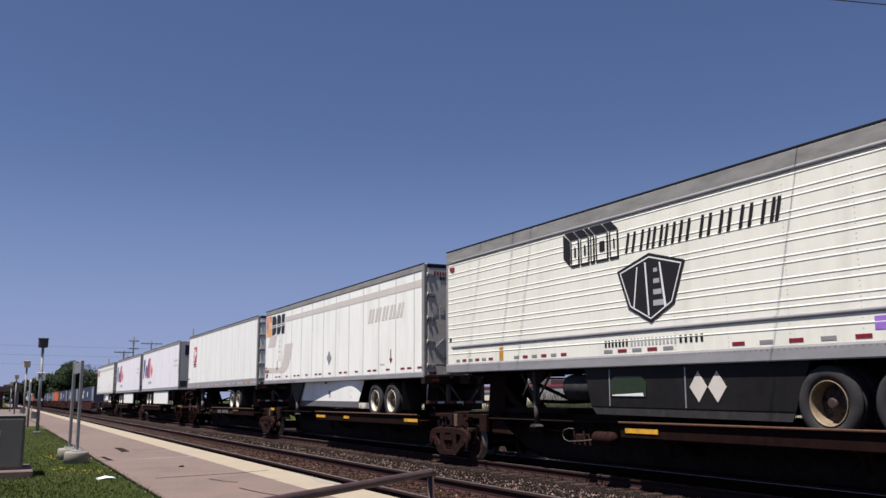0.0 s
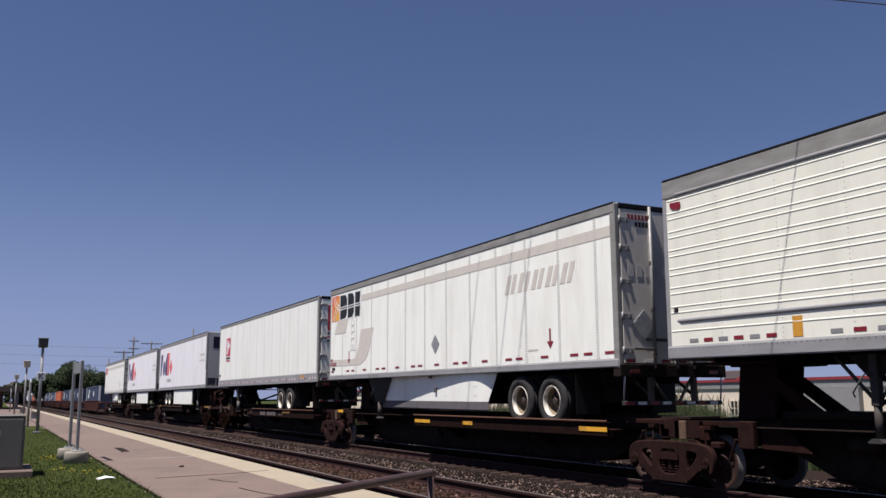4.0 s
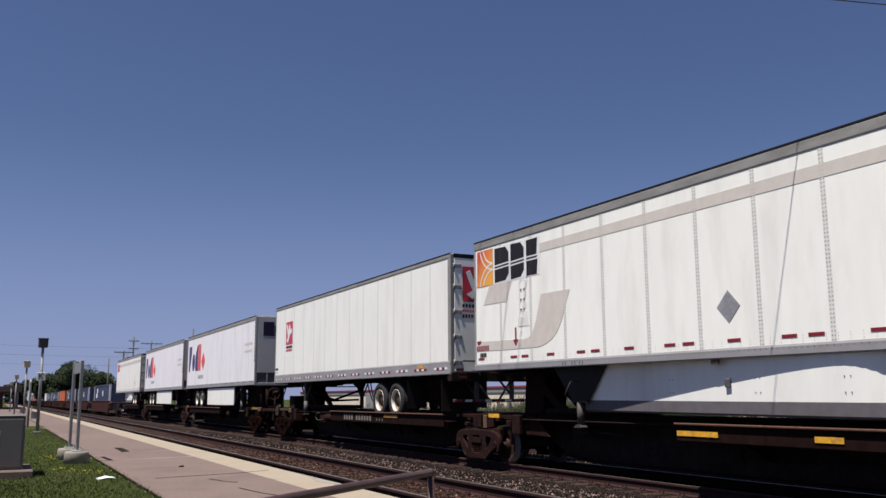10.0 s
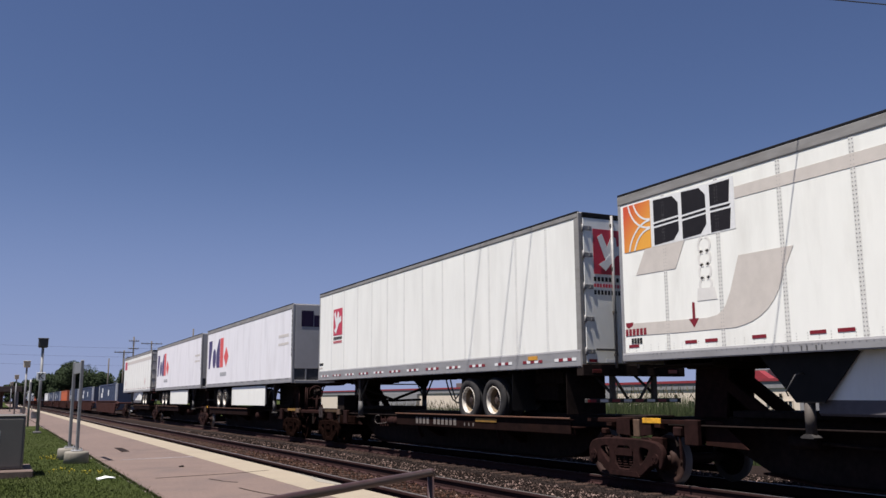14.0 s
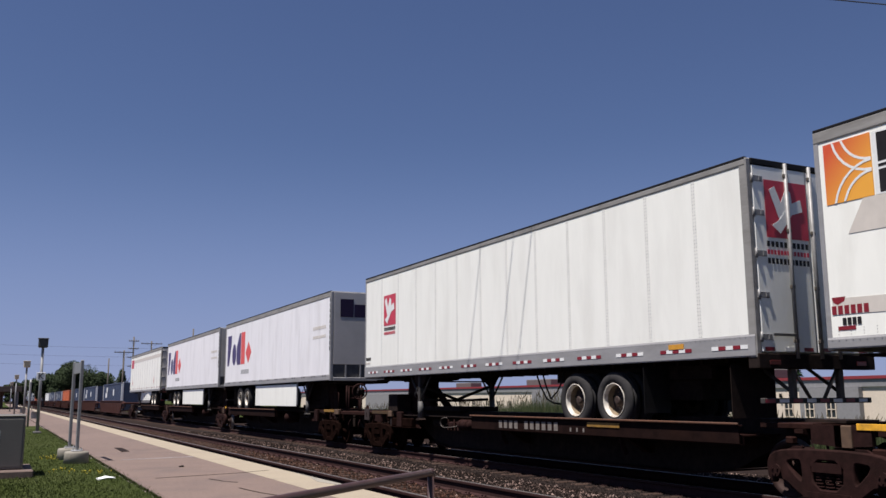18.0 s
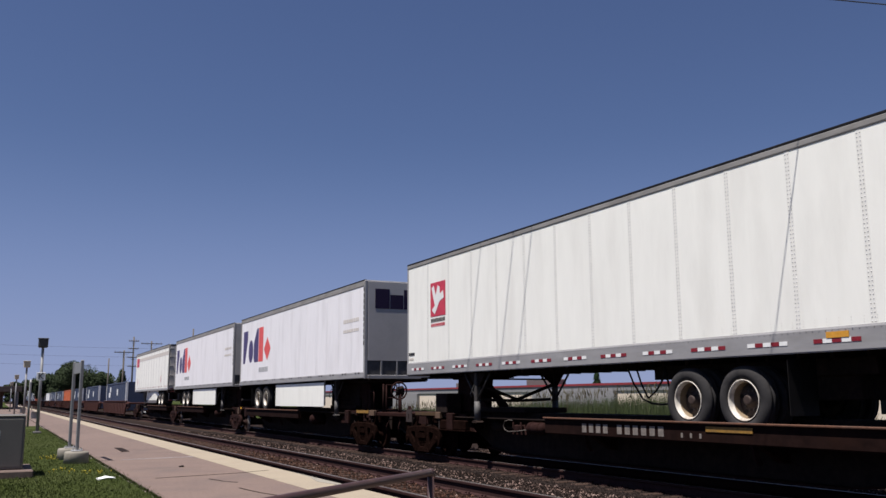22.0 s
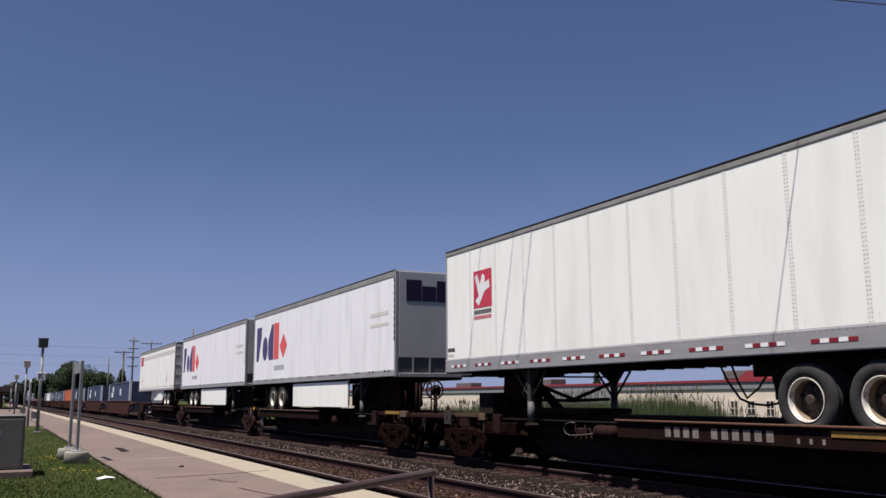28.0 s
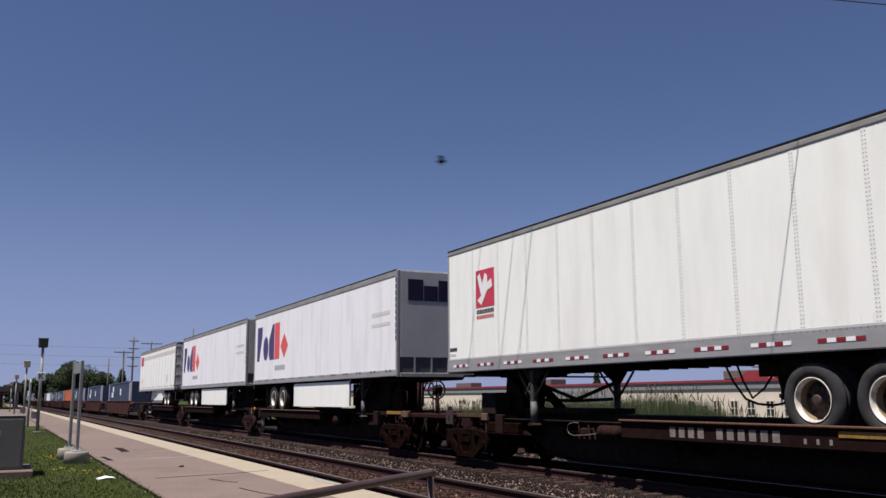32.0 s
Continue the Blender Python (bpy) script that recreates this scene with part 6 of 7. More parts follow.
spine_car(59.15, 76.0, (65.4, 73.4), 60.4, 1, "nf", tank=64.1, plates={"n": (59.34, 0.53, 58.32, 58.74), "f": (75.4, 0.1)})
spine_car(76.0, 93.4, (83.0, 91.0), 78.0, 1, "f", tank=80.3, plates=0)
last = spine_car(93.4, 111.6, (95.2, 103.8), 108.6, -1, "f", plates=0)
for y in (105.05, 104.4):
    part("reflector", box(-1.33, -1.3, y - 102.5 - 0.1, y - 102.5 + 0.1, 0.34, 0.46, 0.01), LIGHTDOT, last, "small white reflector")
    part("reflector_arm", box(-1.3, -0.3, y - 102.5 - 0.04, y - 102.5 + 0.04, 0.37, 0.43), RUST, last)


# couplers and hoses where two cars meet
def coupler(y, car_y):
    k = thing("coupler", (XC, car_y, 0), "rusty knuckle coupler with hanging air hoses", "coupler")
    MOVERS.append((k, car_y))
    d = y - car_y
    part("shank", box(-0.1, 0.1, d - 1.6, d + 1.6, 0.62, 0.82, 0.03), CAST, k)
    part("brake_stand", rods(((-0.76, d, 0.7), (-0.76, d, 1.56), 0.06), ((-0.85, d - 0.3, 0.75), (-0.8, d - 0.1, 1.6), 0.025), ((-0.9, d + 0.95, 0.8), (-0.9, d + 0.95, 1.78), 0.03), n=8), CAST, k)
    part("end_sill", box(-1.0, 0.9, d - 1.2, d + 1.4, 0.80, 0.92, 0.02), RUST, k, "rusty end sill platform")
    part("equipment_box", box(-1.0, -0.55, d - 3.58, d - 2.92, 0.95, 1.46, 0.02), DARK, k, "dark equipment box on the end platform")
    part("knuckle", box(-0.19, 0.19, d - 0.32, d + 0.32, 0.55, 0.9, 0.07, 2), CAST, k)
    for s in (-0.45, 0.4):
        pts = [(s, d - 1.1 + 2.2 * u, 0.78 - 0.5 * math.sin(math.pi * u)) for u in [i / 12 for i in range(13)]]
        part("air_hose", pipe(pts, 0.028), BLACK, k)
    part("end_ladder", rods(((-0.95, d + 0.6, 0.7), (-0.95, d + 0.6, 1.75), 0.02), ((-0.6, d + 0.6, 0.7), (-0.6, d + 0.6, 1.75), 0.02), ((-0.95, d + 0.6, 1.35), (-0.6, d + 0.6, 1.35), 0.016),
                            ((-0.95, d + 0.6, 1.0), (-0.6, d + 0.6, 1.0), 0.016), ((-0.95, d + 0.6, 1.74), (-0.6, d + 0.6, 1.74), 0.016)), CAST, k)
    ring = lathe([(-0.02, 0.25), (0.0, 0.275), (0.03, 0.25), (0.0, 0.225), (-0.02, 0.25)], n=28)
    wheel = part("hand_brake", moved(ring, Matrix.Translation((-0.86, d - 0.16, 1.56)) @ Matrix.Rotation(math.pi / 2, 4, "Z")), CAST, k, "rusty brake wheel")
    for a in range(5):
        an = 2 * math.pi * a / 5 + 0.3
        part("spoke", rods(((-0.86, d - 0.13, 1.56), (-0.86 + 0.25 * math.cos(an), d - 0.16, 1.56 + 0.25 * math.sin(an)), 0.016), n=6), CAST, wheel)
    for e in (-1, 1):
        part("draft_sill", box(-0.4, 0.4, d + e * 0.45, d + e * 2.3, 0.36, 0.79, 0.02), DARK, k, "dark draft sill behind the coupler")
        part("uncoupling_lever", pipe([(-0.12, d + e * 0.3, 0.9), (-0.5, d + e * 0.36, 0.76), (-0.92, d + e * 0.42, 0.7), (-1.0, d + e * 0.44, 0.52), (-1.0, d + e * 0.46, 0.36)], 0.016), CAST, k, "bent uncoupling lever")
    tag = part("tag_plate", box(-1.035, -1.005, d - 1.44, d - 1.05, 0.66, 1.02, 0.012), TAG, k, "worn brown plate with a slot")
    part("slot", box(-1.039, -1.0352, d - 1.27, d - 1.21, 0.76, 0.9), DARK, tag)
    part("tag_bracket", plate([(d - 1.36, 1.02), (d - 1.13, 1.02), (d - 1.2, 1.12), (d - 1.29, 1.12)], "x", -1.03, -0.99), CAST, tag)
    gear = part("valve_chest", box(-1.0, -0.7, d - 4.6, d - 3.15, 0.53, 0.77, 0.02), SHADECAST, k, "dark valve chest under the deck")
    part("chest_end", box(-1.004, -0.7, d - 3.146, d - 3.1, 0.52, 0.78, 0.008), TAG, gear, "worn brown end plate")
    part("chest_ledge", box(-1.04, -0.68, d - 4.65, d - 3.05, 0.50, 0.526, 0.004), SHADECAST, gear)
    part("brake_housing", moved(lathe([(-0.1, 0.001), (-0.09, 0.13), (0.08, 0.16), (0.12, 0.001)], n=16), Matrix.Translation((-0.76, d, 1.55))), DARK, k, "dark round brake housing")
    part("hand_hold", pipe([(-0.98, d + 2.1, 0.93), (-0.98, d + 2.1, 1.5), (-0.98, d + 2.05, 1.56), (-0.98, d + 1.6, 1.56), (-0.98, d + 1.52, 1.5), (-0.98, d + 1.52, 0.93)], 0.02), CAST, k, "bent rusty hand hold")
    return k


coupler(56.9, 56.9)


# ---- the train: container well cars ----
def container(y, z0, colour, marks, label, h=2.9):
    t = thing("container", (XC, y, z0), label, "shipping container", "containers in the well cars")
    MOVERS.append((t, y))
    part("box_body", box(-1.24, 1.24, -HALF + 0.02, HALF - 0.02, 0.02, h - 0.02), colour, t)
    bm = bmesh.new()
    n = 52
    for k in range(n):
        yy = -HALF + 0.2 + (2 * HALF - 0.4) * (k + 0.25) / n
        slab(bm, [(-1.238, yy), (-1.275, yy + 0.04), (-1.275, yy + 0.15), (-1.238, yy + 0.19)], "z", 0.14, h - 0.14)
    part("corrugation", bm, colour, t)
    for s in (-1, 1):
        part("corner_post", box(-1.3, -1.1, s * HALF, s * (HALF - 0.16), 0, h, 0.01), CWHITE if colour is BLUE else colour, t)
        part("corner_post", box(1.1, 1.3, s * HALF, s * (HALF - 0.16), 0, h, 0.01), colour, t)
    part("top_rail", box(-1.3, -1.2, -HALF, HALF, h - 0.12, h, 0.01), colour, t)
    part("bottom_rail", box(-1.3, -1.2, -HALF, HALF, 0, 0.14, 0.01), colour, t)
    if marks:
        bm = bmesh.new()
        for yy, z, w, q in ((5.0, 1.2, 1.5, 0.5), (4.4, 1.75, 1.0, 0.5), (-1.5, 1.4, 0.9, 0.6)):
            bx(bm, -1.285, -1.277, yy - w / 2, yy + w / 2, z, z + q)
        part("logo_shape", bm, CWHITE, t, "white block mark")
    return t


STIFFENER = mesh_of("sill_stiffener", box(-1.45, -1.41, -0.04, 0.04, 0.14, 1.19), WELL)


def well_car(y):
    c = thing("well_car", (XC, y, 0), "rusty brown container well car with deep side sills", "railcar", "well cars of the train")
    MOVERS.append((c, y))
    for s in (-1, 1):
        part("side_sill", plate([(-8.6, 0.08), (8.6, 0.08), (9.3, 0.7), (9.3, 1.2), (-9.3, 1.2), (-9.3, 0.8)], "x", s * 1.36 - 0.05, s * 1.36 + 0.05), WELL, c, "rusty brown side sill")
        part("sill_cap", box(s * 1.28, s * 1.46, -9.3, 9.3, 1.19, 1.26, 0.01), WELL, c)
    for k in range(15):
        part("sill_stiffener", STIFFENER, WELL, c).location = (0, -8.46 + k * 1.21, 0)
    for s in (-1, 1):
        part("end_deck", box(-1.4, 1.4, s * 9.2, s * 11.3, 0.95, 1.1, 0.02), WELL, c)
        part("end_wall", plate([(s * 9.2, 0.5), (s * 11.0, 0.75), (s * 11.0, 1.1), (s * 9.2, 1.2)], "x", -1.3, -1.2), WELL, c)
    part("floor", box(-1.3, 1.3, -8.4, 8.4, 0.28, 0.36), WELL, c)
    f = part("side_frame", SF, CAST, c, "rusty cast steel side frame")
    f.location = (0, 11.3, 0)
    for d in (-0.915, 0.915):
        w = part("wheelset", WS["axle"], WHEEL, c, "steel wheelset with polished treads")
        w.location = (0, 11.3 + d, WHEEL_Z)
        part("wheel_disc", WS["disc"], WHEEL, w)
        part("wheel_rim", WS["rim"], TREAD, w)
        ROLLERS.append((w, (0, 11.3 + d, WHEEL_Z), rng_w.uniform(0, 60)))
    return c


LOADS = [(125.1, [BLUE]), (149.5, [BLUE]), (172.4, [BLUE]), (194.3, [ORANGE]), (214.5, [BLUE]), (237.5, [BLUE]), (260.0, [CWHITE]), (285.0, [BLUE]), (308.0, [BLUE]), (331.0, [ORANGE]),
         (354.0, [BLUE, CWHITE]), (377.0, [BLUE, BLUE]), (400.0, [CWHITE, CWHITE]), (423.0, [BLUE, CWHITE]), (446.0, [BLUE, BLUE]), (469.0, [ORANGE, CWHITE])]
NAMES = {BLUE: "dark blue", ORANGE: "rusty orange", CWHITE: "white"}
for y, stack in LOADS:
    well_car(y)
    z = 0.37
    for k, colour in enumerate(stack):
        container(y, z, colour, colour is BLUE, NAMES[colour] + " corrugated shipping container " + ("stacked on another one" if k else "sitting low in a brown well car"), 2.6 if len(stack) == 1 else 2.7)
        z += 2.72



# ---- platform side: lawn, cabinet, signs, lamps, handrail ----
def blades(name, count, place, height, width, material, label, category, seed, lean_amount=0.35, parent=None):
    """Many single bent blades as one mass; place(rng, n) gives their feet, height the range in metres."""
    rng = np.random.default_rng(seed)
    p = place(rng, count)
    k = len(p)
    h = rng.uniform(height[0], height[1], k) * p[:, 3]
    a = rng.uniform(0, 6.283, k)
    w = rng.uniform(width * 0.6, width * 1.3, k)
    side = np.stack([np.cos(a), np.sin(a), np.zeros(k)], 1) * w[:, None] / 2
    b = rng.uniform(0, 6.283, k)
    bend = np.stack([np.cos(b), np.sin(b), np.zeros(k)], 1) * (h * rng.uniform(0, lean_amount, k))[:, None]
    foot = p[:, :3]
    up = np.zeros((k, 3))
    up[:, 2] = h
    v = np.stack([foot - side, foot + side, foot + up * 0.6 + bend * 0.4 + side * 0.7, foot + up * 0.6 + bend * 0.4 - side * 0.7, foot + up + bend], 1)
    base = 5 * np.arange(k)[:, None]
    quads = (base + np.array([0, 1, 2, 3])).tolist()
    tris = (base + np.array([3, 2, 4])).tolist()
    ob = part(name, raw(name, v.reshape(-1, 3).tolist(), quads + tris, material), material, parent)
    return tagged(ob, label, category, kind="stuff")


def lawn_place(rng, n):
    y = 7.5 + 34 * rng.random(n) ** 1.7
    x = 1.92 - np.minimum(3.6, 0.9 + y * 0.12) * rng.random(n)
    # ragged tufts that creep over the platform's edge
    fringe = rng.random(n) < 0.06
    x = np.where(fringe, 1.90 + (0.04 + 0.06 * (0.5 + 0.5 * np.sin(y * 2.3) * np.sin(y * 0.9 + 1.0))) * rng.random(n), x)
    return np.stack([x, y, np.full(n, 0.10), 0.7 + 0.5 * rng.random(n)], 1)


blades("grass", 78000, lawn_place, (0.02, 0.055), 0.013, BLADE, "short mown green grass beside the platform", "grass", 21, 0.7)


def flower_place(rng, n):
    spots = [(1.08, 20.8, 0.13, 0.3), (1.08, 20.8, 0.13, 0.3), (1.1, 17.1, 0.14, 0.2), (1.52, 16.4, 0.14, 0.2)]
    out = []
    for i in range(n):
        cx, cy, sx, sy = spots[rng.integers(0, len(spots))]
        out.append((rng.normal(cx, sx), rng.normal(cy, sy), 0.15, 1.0))
    return np.array(out)


def dandelions():
    rng = np.random.default_rng(4)
    p = flower_place(rng, 60)
    bm = bmesh.new()
    for x, y, z, _ in p:
        z = 0.125 + rng.random() * 0.04
        top = bm.verts.new((x, y, z + 0.012))
        ring = [bm.verts.new((x + 0.010 * math.cos(a), y + 0.010 * math.sin(a), z)) for a in [i * math.pi / 3 for i in range(6)]]
        for i in range(6):
            bm.faces.new((ring[i], ring[(i + 1) % 6], top))
        foot = [bm.verts.new((x + dx, y, 0.1)) for dx in (-0.003, 0.003)]
        bm.faces.new((foot[0], foot[1], ring[0], ring[3]))
    return tagged(part("dandelions", bm, FLOWER, None), "small yellow dandelions scattered in the lawn", "flowers", kind="stuff")


dandelions()


def cabinet():
    c = thing("utility_cabinet", (-0.39, 16.7, 0.04), "dark grey metal utility cabinet on a concrete pad", "utility cabinet")
    part("pad", box(-1.3, 0.975, -0.8, 0.85, -0.15, 0.19, 0.02), CONCRETE, c, "low brown concrete pad")
    body = part("body", box(-1.15, 0.82, -0.56, 0.6, 0.19, 1.035, 0.02), CABINET, c)
    part("lid", box(-1.155, 0.825, -0.565, 0.605, 1.035, 1.065, 0.012), CABINET, c, "overhanging dark lid")
    part("door", box(-1.1, 0.78, -0.566, -0.558, 0.24, 1.0, 0.003), CABINET, body)
    part("marking_bar", box(0.2, 0.45, -0.5685, -0.5655, 0.60, 0.82), TAPE, body)
    return c


cabinet()


def post_sign():
    s = thing("post_sign", (1.425, 19.65, 0.1), "grey two-post sign frame with blank panel, in round concrete bases", "sign")
    for y in (-0.65, 0.65):
        part("concrete_base", moved(lathe([(0, 0.001), (0.0, 0.235), (0.24, 0.228), (0.275, 0.212), (0.28, 0.001)], n=24), Matrix.Translation((0, y, -0.03)) @ Matrix.Rotation(-math.pi / 2, 4, "Y")), PALECON, s, "round concrete base")
        p = part("post", box(-0.031, 0.031, y - 0.031, y + 0.031, 0.24, 2.03, 0.011), POLE, s)
        part("base_plate", box(-0.1, 0.1, y - 0.1, y + 0.1, 0.248, 0.272, 0.005), GALV, p)
        for dx in (-0.075, 0.075):
            part("bolt", rods(((dx, y - 0.07, 0.27), (dx, y - 0.07, 0.31), 0.012), n=6), GALV, p)
    s.rotation_euler = (0, 0, math.atan(0.05 / 1.3))
    part("panel", box(-0.012, 0.012, -0.61, 0.61, 1.78, 2.0, 0.004), POLE, s, "narrow blank grey panel")
    return s


post_sign()


def lamp_post(x, y, h, letter=False, head=DARKHEAD):
    p = thing("platform_lamp", (x, y, 0.1), "tall grey platform lamp post with a square head", "street lamp", "lamps along the platform")
    part("pole", rod(bmesh.new(), (0, 0, 0), (0, 0, h - 0.3), 0.062, 12, 0.05), POLE, p)
    part("base", box(-0.15, 0.15, -0.15, 0.15, -0.05, 0.09, 0.03), UNDERGREY, p, "square concrete footing")
    hd = part("head", box(-0.17, 0.17, -0.17, 0.17, h - 0.34, h, 0.03), head, p, "square lamp head")
    part("cap", box(-0.19, 0.19, -0.19, 0.19, h - 0.02, h + 0.02, 0.01), head, hd)
    if letter:
        pl = part("letter_plate", box(-0.15, 0.15, -0.085, -0.065, 1.98, 2.28, 0.006), TAPE, p, "white plate with the letter K")
        cu = bpy.data.curves.new("letter", "FONT")
        cu.body, cu.size, cu.extrude, cu.align_x, cu.align_y = "K", 0.34, 0.003, "CENTER", "CENTER"
        ob = new("letter", cu)
        bpy.context.view_layer.update()
        me = bpy.data.meshes.new_from_object(ob)
        bpy.data.objects.remove(ob)
        me.materials.clear()
        me.materials.append(LOGO_BLACK)
        k = part("letter", me, LOGO_BLACK, pl)
        k.location, k.rotation_euler = (0, -0.09, 2.13), (math.pi / 2, 0, 0)
    return p


lamp_post(1.38, 36.8, 3.56, True)
lamp_post(1.28, 54.0, 3.38, head=PALEHEAD)
lamp_post(1.25, 83.0, 3.36, head=PALEHEAD)
lamp_post(1.19, 109.0, 3.22, head=PALEHEAD)


def notice_board():
    b = thing("notice_board", (1.30, 46.0, 0.1), "grey metal notice board on two posts beside the platform", "sign")
    for d in (-0.35, 0.35):
        part("post", rods(((0, d, 0), (0, d, 2.2), 0.04)), POLE, b)
    part("board", box(-0.03, 0.03, -0.45, 0.45, 1.2, 2.1, 0.01), POLE, b)
    return b


notice_board()


def station():
    s = thing("station_shelter", (0, 150, 0.1), "low station building with a dark flat canopy over the platform", "building")
    part("roof", box(-14, 2.8, -12, 30, 2.55, 3.15, 0.05), DARKROOF, s, "dark flat canopy roof")
    part("fascia", box(-14.1, 2.9, -12.15, -12.0, 2.45, 3.2, 0.02), DARKROOF, s)
    part("wall", box(-14, 0.6, -6, 28, 0, 2.55), BRICKRED, s, "dull brick wall")
    for y in (-11, -2, 7, 16, 25):
        part("post", box(2.3, 2.5, y - 0.1, y + 0.1, 0, 2.55, 0.02), POLE, s)
    for x in (-4.5, -2.0):
        w = part("window", box(x - 0.7, x + 0.7, -6.05, -5.99, 0.9, 2.1, 0.01), POLE, s)
        part("pane", box(x - 0.62, x + 0.62, -6.07, -6.052, 0.98, 2.02), GLASS, w)
    part("sign_band", box(-3.0, -1.0, -12.2, -12.16, 2.2, 2.42), TAPE, s, "pale sign band")
    return s


station()
tagged(part("paving", box(-30, 1.86, 47, 150, 0.09, 0.128, 0.01), CONCRETE, None), "worn grey paving in front of the station", "pavement", kind="structure")


def bench(x, y):
    b = thing("platform_bench", (x, y, 0.14), "pale slatted bench on the platform", "bench")
    for k in range(3):
        part("slat", box(-0.22 + k * 0.15, -0.1 + k * 0.15, -0.8, 0.8, 0.42, 0.46, 0.005), PALECON, b)
    for k in range(2):
        part("back_slat", box(-0.27, -0.24, -0.8, 0.8, 0.55 + k * 0.16, 0.67 + k * 0.16, 0.005), PALECON, b)
    for d in (-0.65, 0.65):
        part("leg", box(-0.26, 0.22, d - 0.03, d + 0.03, 0, 0.42, 0.005), POLE, b)
    return b


bench(2.3, 66)
bench(2.2, 96)


def litter():
    v = [(-0.17, -0.06, 0.03), (0.0, -0.09, 0.07), (0.17, -0.05, 0.05), (-0.16, 0.05, 0.06), (0.02, 0.07, 0.1), (0.18, 0.06, 0.06)]
    f = [(0, 1, 4, 3), (1, 2, 5, 4)]
    w = [(x, y, z - 0.012) for x, y, z in v]
    faces = f + [tuple(i + 6 for i in q[::-1]) for q in f] + [(0, 3, 9, 6), (2, 8, 11, 5), (0, 6, 7, 1), (1, 7, 8, 2), (3, 4, 10, 9), (4, 5, 11, 10)]
    p = part("paper_litter", raw("paper_litter", v + w, faces, TAPE), TAPE, None)
    p.location, p.rotation_euler, p.scale = (1.58, 14.93, 0.10), (0, 0, 0.2), (0.82, 0.8, 0.7)
    return tagged(p, "crumpled white paper lying in the grass", "litter")


litter()


def handrail():
    """Painted pipe rail that ends in a corner post at the platform's edge."""
    h = thing("handrail", (1.949, 4.03, 0.14), "dark brown painted pipe handrail with a corner post", "handrail")
    d = Vector((-0.815, -0.65, 0)).normalized()
    z = 0.835
    pts = [Vector((0.0, 0, z)) + d * u for u in (0.0, 0.5, 1.5, 3.0)]
    part("top_rail", pipe([Vector((0.012, 0.01, z - 0.02))] + [pts[0] + d * 0.02] + pts[1:], 0.0185, 14), HANDRAIL, h)
    for u in (0.0, 2.9):
        p = part("post", rods(((d.x * u, d.y * u, 0.0), (d.x * u, d.y * u, z - 0.005), 0.0165), n=14), HANDRAIL, h)
        part("flange", rods(((d.x * u, d.y * u, 0.0), (d.x * u, d.y * u, 0.012), 0.05), n=14), HANDRAIL, p)
    part("end_joint", moved(lathe([(-0.021, 0.001), (-0.018, 0.012), (-0.008, 0.02), (0.008, 0.02), (0.018, 0.012), (0.021, 0.001)], n=14), Matrix.Translation((0, 0, z)) @ Matrix.Rotation(math.pi / 2, 4, "Y")), HANDRAIL, h)
    return h


handrail()


# ---- far side: reeds and rough grass in the ditch ----
def reed_place(rng, n):
    x = rng.uniform(19.5, 25, n)
    u = rng.random(n)
    y = 14 + 44 * u
    ys = y * 22 / x
    scale = np.interp(ys, [10, 17, 21.5, 22.5, 24, 26, 30, 35.5, 37, 40, 50], [0.55, 0.60, 0.62, 0.78, 0.95, 1.0, 0.93, 0.9, 0.8, 0.78, 0.7])
    scale = scale * np.interp(x, [19.5, 25], [0.94, 1.05])
    return np.stack([x, y, np.full(n, -1.04), scale], 1)


blades("reeds", 52000, reed_place, (1.75, 2.62), 0.032, REED, "tall green reeds growing in the ditch", "reeds", 31, 0.22)


def plumes():
    rng = np.random.default_rng(8)
    p = reed_place(rng, 520)
    bm = bmesh.new()
    for x, y, z, s in p:
        h = 2.65 * s * rng.uniform(0.92, 1.06)
        dx, dy = rng.normal(0, 0.07, 2)
        a, b = Vector((x, y, z)), Vector((x + dx, y + dy, z + h))
        rod(bm, a, b, 0.006, 3, 0.003, False)
        rod(bm, b - Vector((0, 0, 0.05)), b + Vector((dx, dy, 0.22)), 0.022, 4, 0.004, False)
    return tagged(part("reed_plumes", bm, PLUME, None), "tan seed plumes above the reeds", "reeds", kind="stuff")


plumes()


def rough_place(rng, n):
    x = rng.uniform(18.6, 42, n)
    y = rng.uniform(14, 75, n)
    z = np.interp(x, [14.5, 15, 17, 19.5, 40], [-0.5, -0.5, -0.75, -1.0, -1.05])
    return np.stack([x, y, z, 0.6 + 0.6 * rng.random(n)], 1)


blades("rough_grass", 14000, rough_place, (0.25, 0.6), 0.03, BLADE, "rough uncut grass beyond the tracks", "grass", 41, 0.5)


# ---- overhead cables that cross the tracks, on poles outside the view ----
def cable(name, x0, x1, y_at, z_at, r, label):
    c = thing(name, (0, 0, 0), label, "cable", "cables across the tracks")
    n = 24
    pts = [(x0 + (x1 - x0) * i / n, y_at(x0 + (x1 - x0) * i / n), z_at(x0 + (x1 - x0) * i / n)) for i in range(n + 1)]
    part("strand", pipe(pts, r, 6), CABLE, c)
    return c


K = -0.5
cable("overhead_cable", -14, 21, lambda x: 8.61 + K * (x - 9.48), lambda x: 7.02 - 0.12 * (x - 10.56), 0.009, "black overhead cable crossing above the tracks")
for y in (15.58, 16.35, 17.89):
    cable("overhead_cable", -14, 34, lambda x, y=y: y + K * (x - 7.34), lambda x: 13.0 + 0.0016 * (x - 10) ** 2 - 0.03, 0.014, "thick black overhead cable high above the tracks")
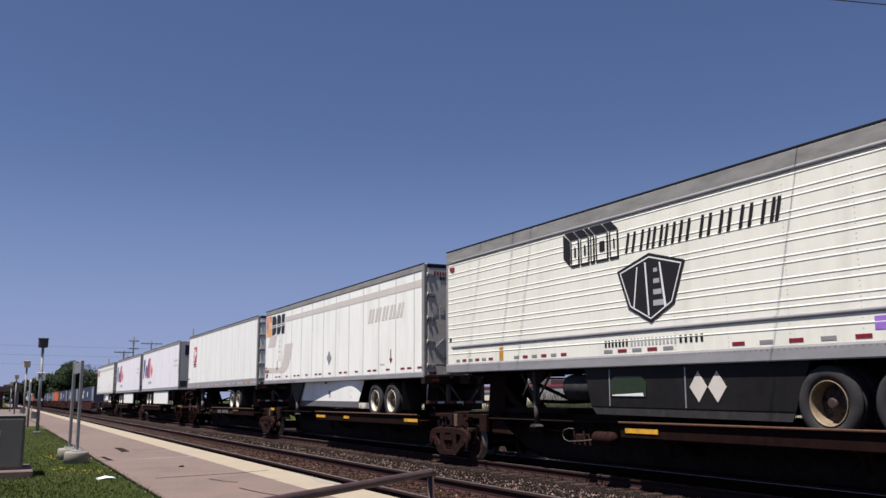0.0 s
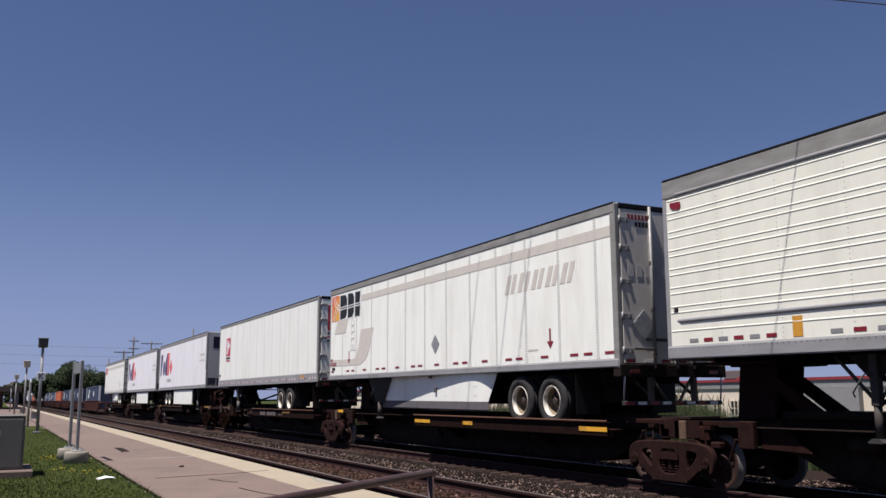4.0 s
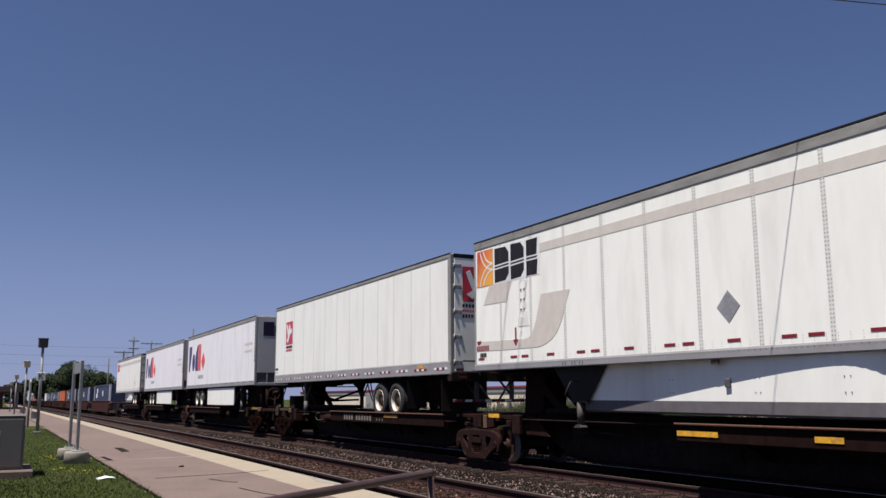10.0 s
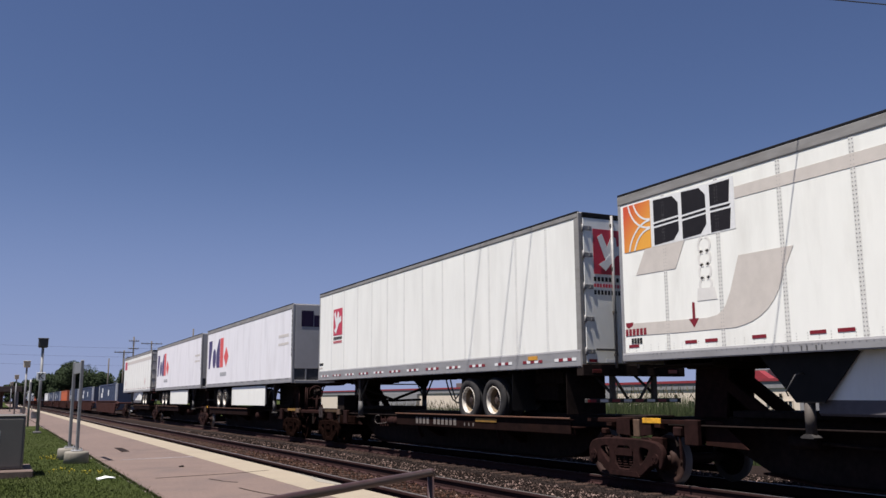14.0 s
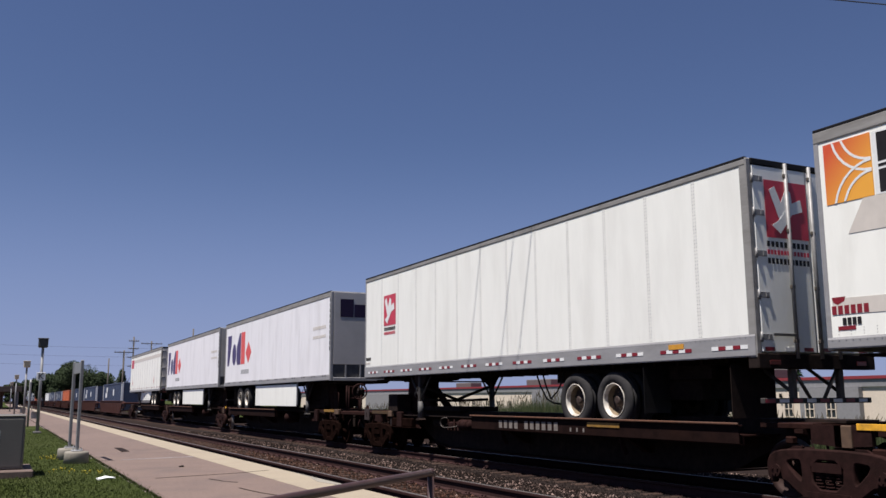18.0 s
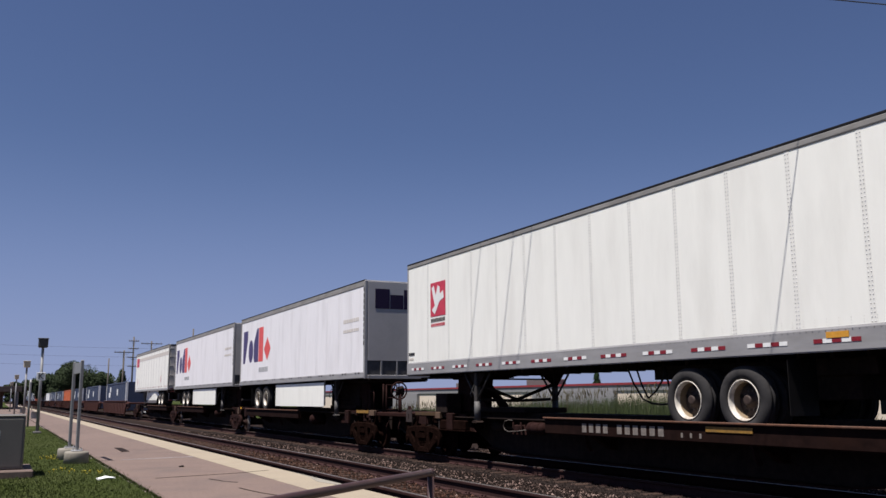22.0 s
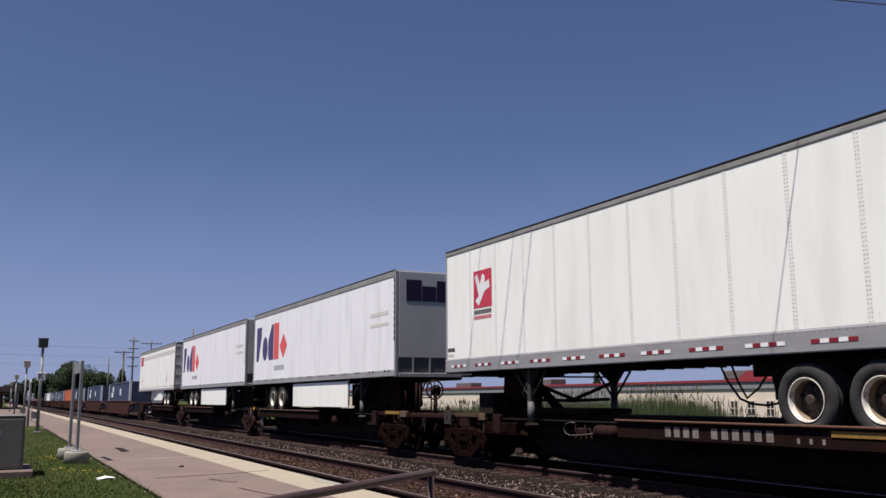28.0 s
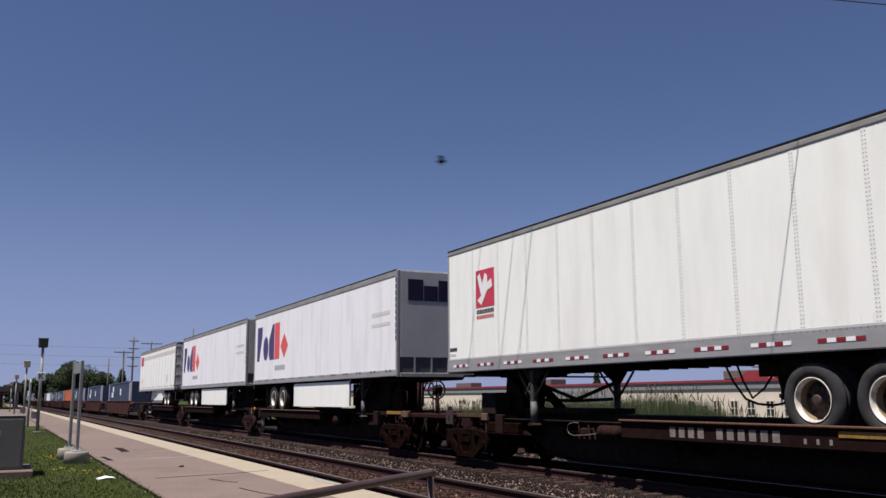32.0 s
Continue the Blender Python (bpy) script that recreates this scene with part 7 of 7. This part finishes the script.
for x, y, h in ((-14, 20.35, 10.6), (21, 2.85, 6.4), (-14, 27.0, 14.4), (34, 3.0, 14.4)):
    utility_pole(x, y, h, [(h - 0.6, 1.6)], "wooden utility pole that carries the crossing cables")

for z in (7.47, 9.07, 10.67):
    cable("distant_cable", -70, 55, lambda x: 169.9, lambda x, z=z: z + 0.0004 * (x - 20.6) ** 2, 0.013, "thin dark cable strung between the far poles")


# ---- insect ----
def insect():
    b = thing("flying_insect", (-0.953, 2.212, 1.777), "small dark flying insect in the air", "insect")
    k = 1.1
    part("body", lathe([(k * u, k * r) for u, r in ((-0.0075, 0.0002), (-0.0068, 0.0014), (-0.004, 0.0038), (-0.0005, 0.0036), (0.001, 0.003), (0.003, 0.0036), (0.005, 0.003), (0.0062, 0.0003))], n=12), BLACK, b)
    part("head", moved(lathe([(k * u, k * r) for u, r in ((-0.0016, 0.0002), (-0.001, 0.0013), (0.0006, 0.0015), (0.0016, 0.0002))], n=10), Matrix.Translation((0.0072 * k, 0, 0.0002))), BLACK, b)
    for s in (-1, 1):
        w = part("wing", slab(bmesh.new(), [(k * u, s * k * v) for u, v in ((0.003, 0.001), (0.004, 0.006), (-0.001, 0.0095), (-0.005, 0.008), (-0.003, 0.002))], "z", -0.0002, 0.0002), BLACK, b)
        w.location, w.rotation_euler = (0, 0, 0.002), (s * 1.0, 0, 0)
        for u in (0.003, 0.001, -0.001):
            part("leg", rods(((u * k, s * 0.0015, -0.0015), ((u - 0.001) * k, s * 0.006, -0.006), 0.0005), n=4), BLACK, b)
    return b


INSECT = insect()


def motions():
    """All that moves: the train rolls in and stops, its wheels turn with it, and an insect darts past at the end."""
    for ob, y in MOVERS:
        x, z = ob.location.x, ob.location.z
        tilt = math.degrees(ob.rotation_euler.x)
        walk(ob, [(t, pose(x, y - s, z, tilt)) for t, s in ROLLED])
    ts, ss = [t for t, _ in ROLLED], [s for _, s in ROLLED]
    steps = [0.0]
    while steps[-1] + 0.5 < ss[-1]:
        steps.append(steps[-1] + 0.5)
    times = [float(np.interp(s, ss, ts)) for s in steps]
    for ob, (x, y, z), phase in ROLLERS:
        rows = [(t, pose(x, y, z, phase + math.degrees(s / WHEEL_R), 0, 0)) for t, s in zip(times, steps)]
        end = pose(x, y, z, phase + math.degrees(ss[-1] / WHEEL_R), 0, 0)
        walk(ob, rows + [(30.0, end), (32.0, end)])

    # the insect waits beside the camera, then crosses the view in a quarter of a second
    walk(INSECT, [(0, pose(-0.953, 2.212, 1.777, 0, 0, -25)), (31.5, pose(-0.938, 2.204, 1.777, 0, 0, -25)), (31.7, pose(-0.285, 1.877, 1.773, 0, 0, -25)),
                  (31.8, pose(0.041, 1.714, 1.771, 0, 0, -25)), (31.9, pose(0.368, 1.550, 1.769, 0, 0, -25)), (32.0, pose(0.694, 1.386, 1.767, 4, 0, -25))])


motions()
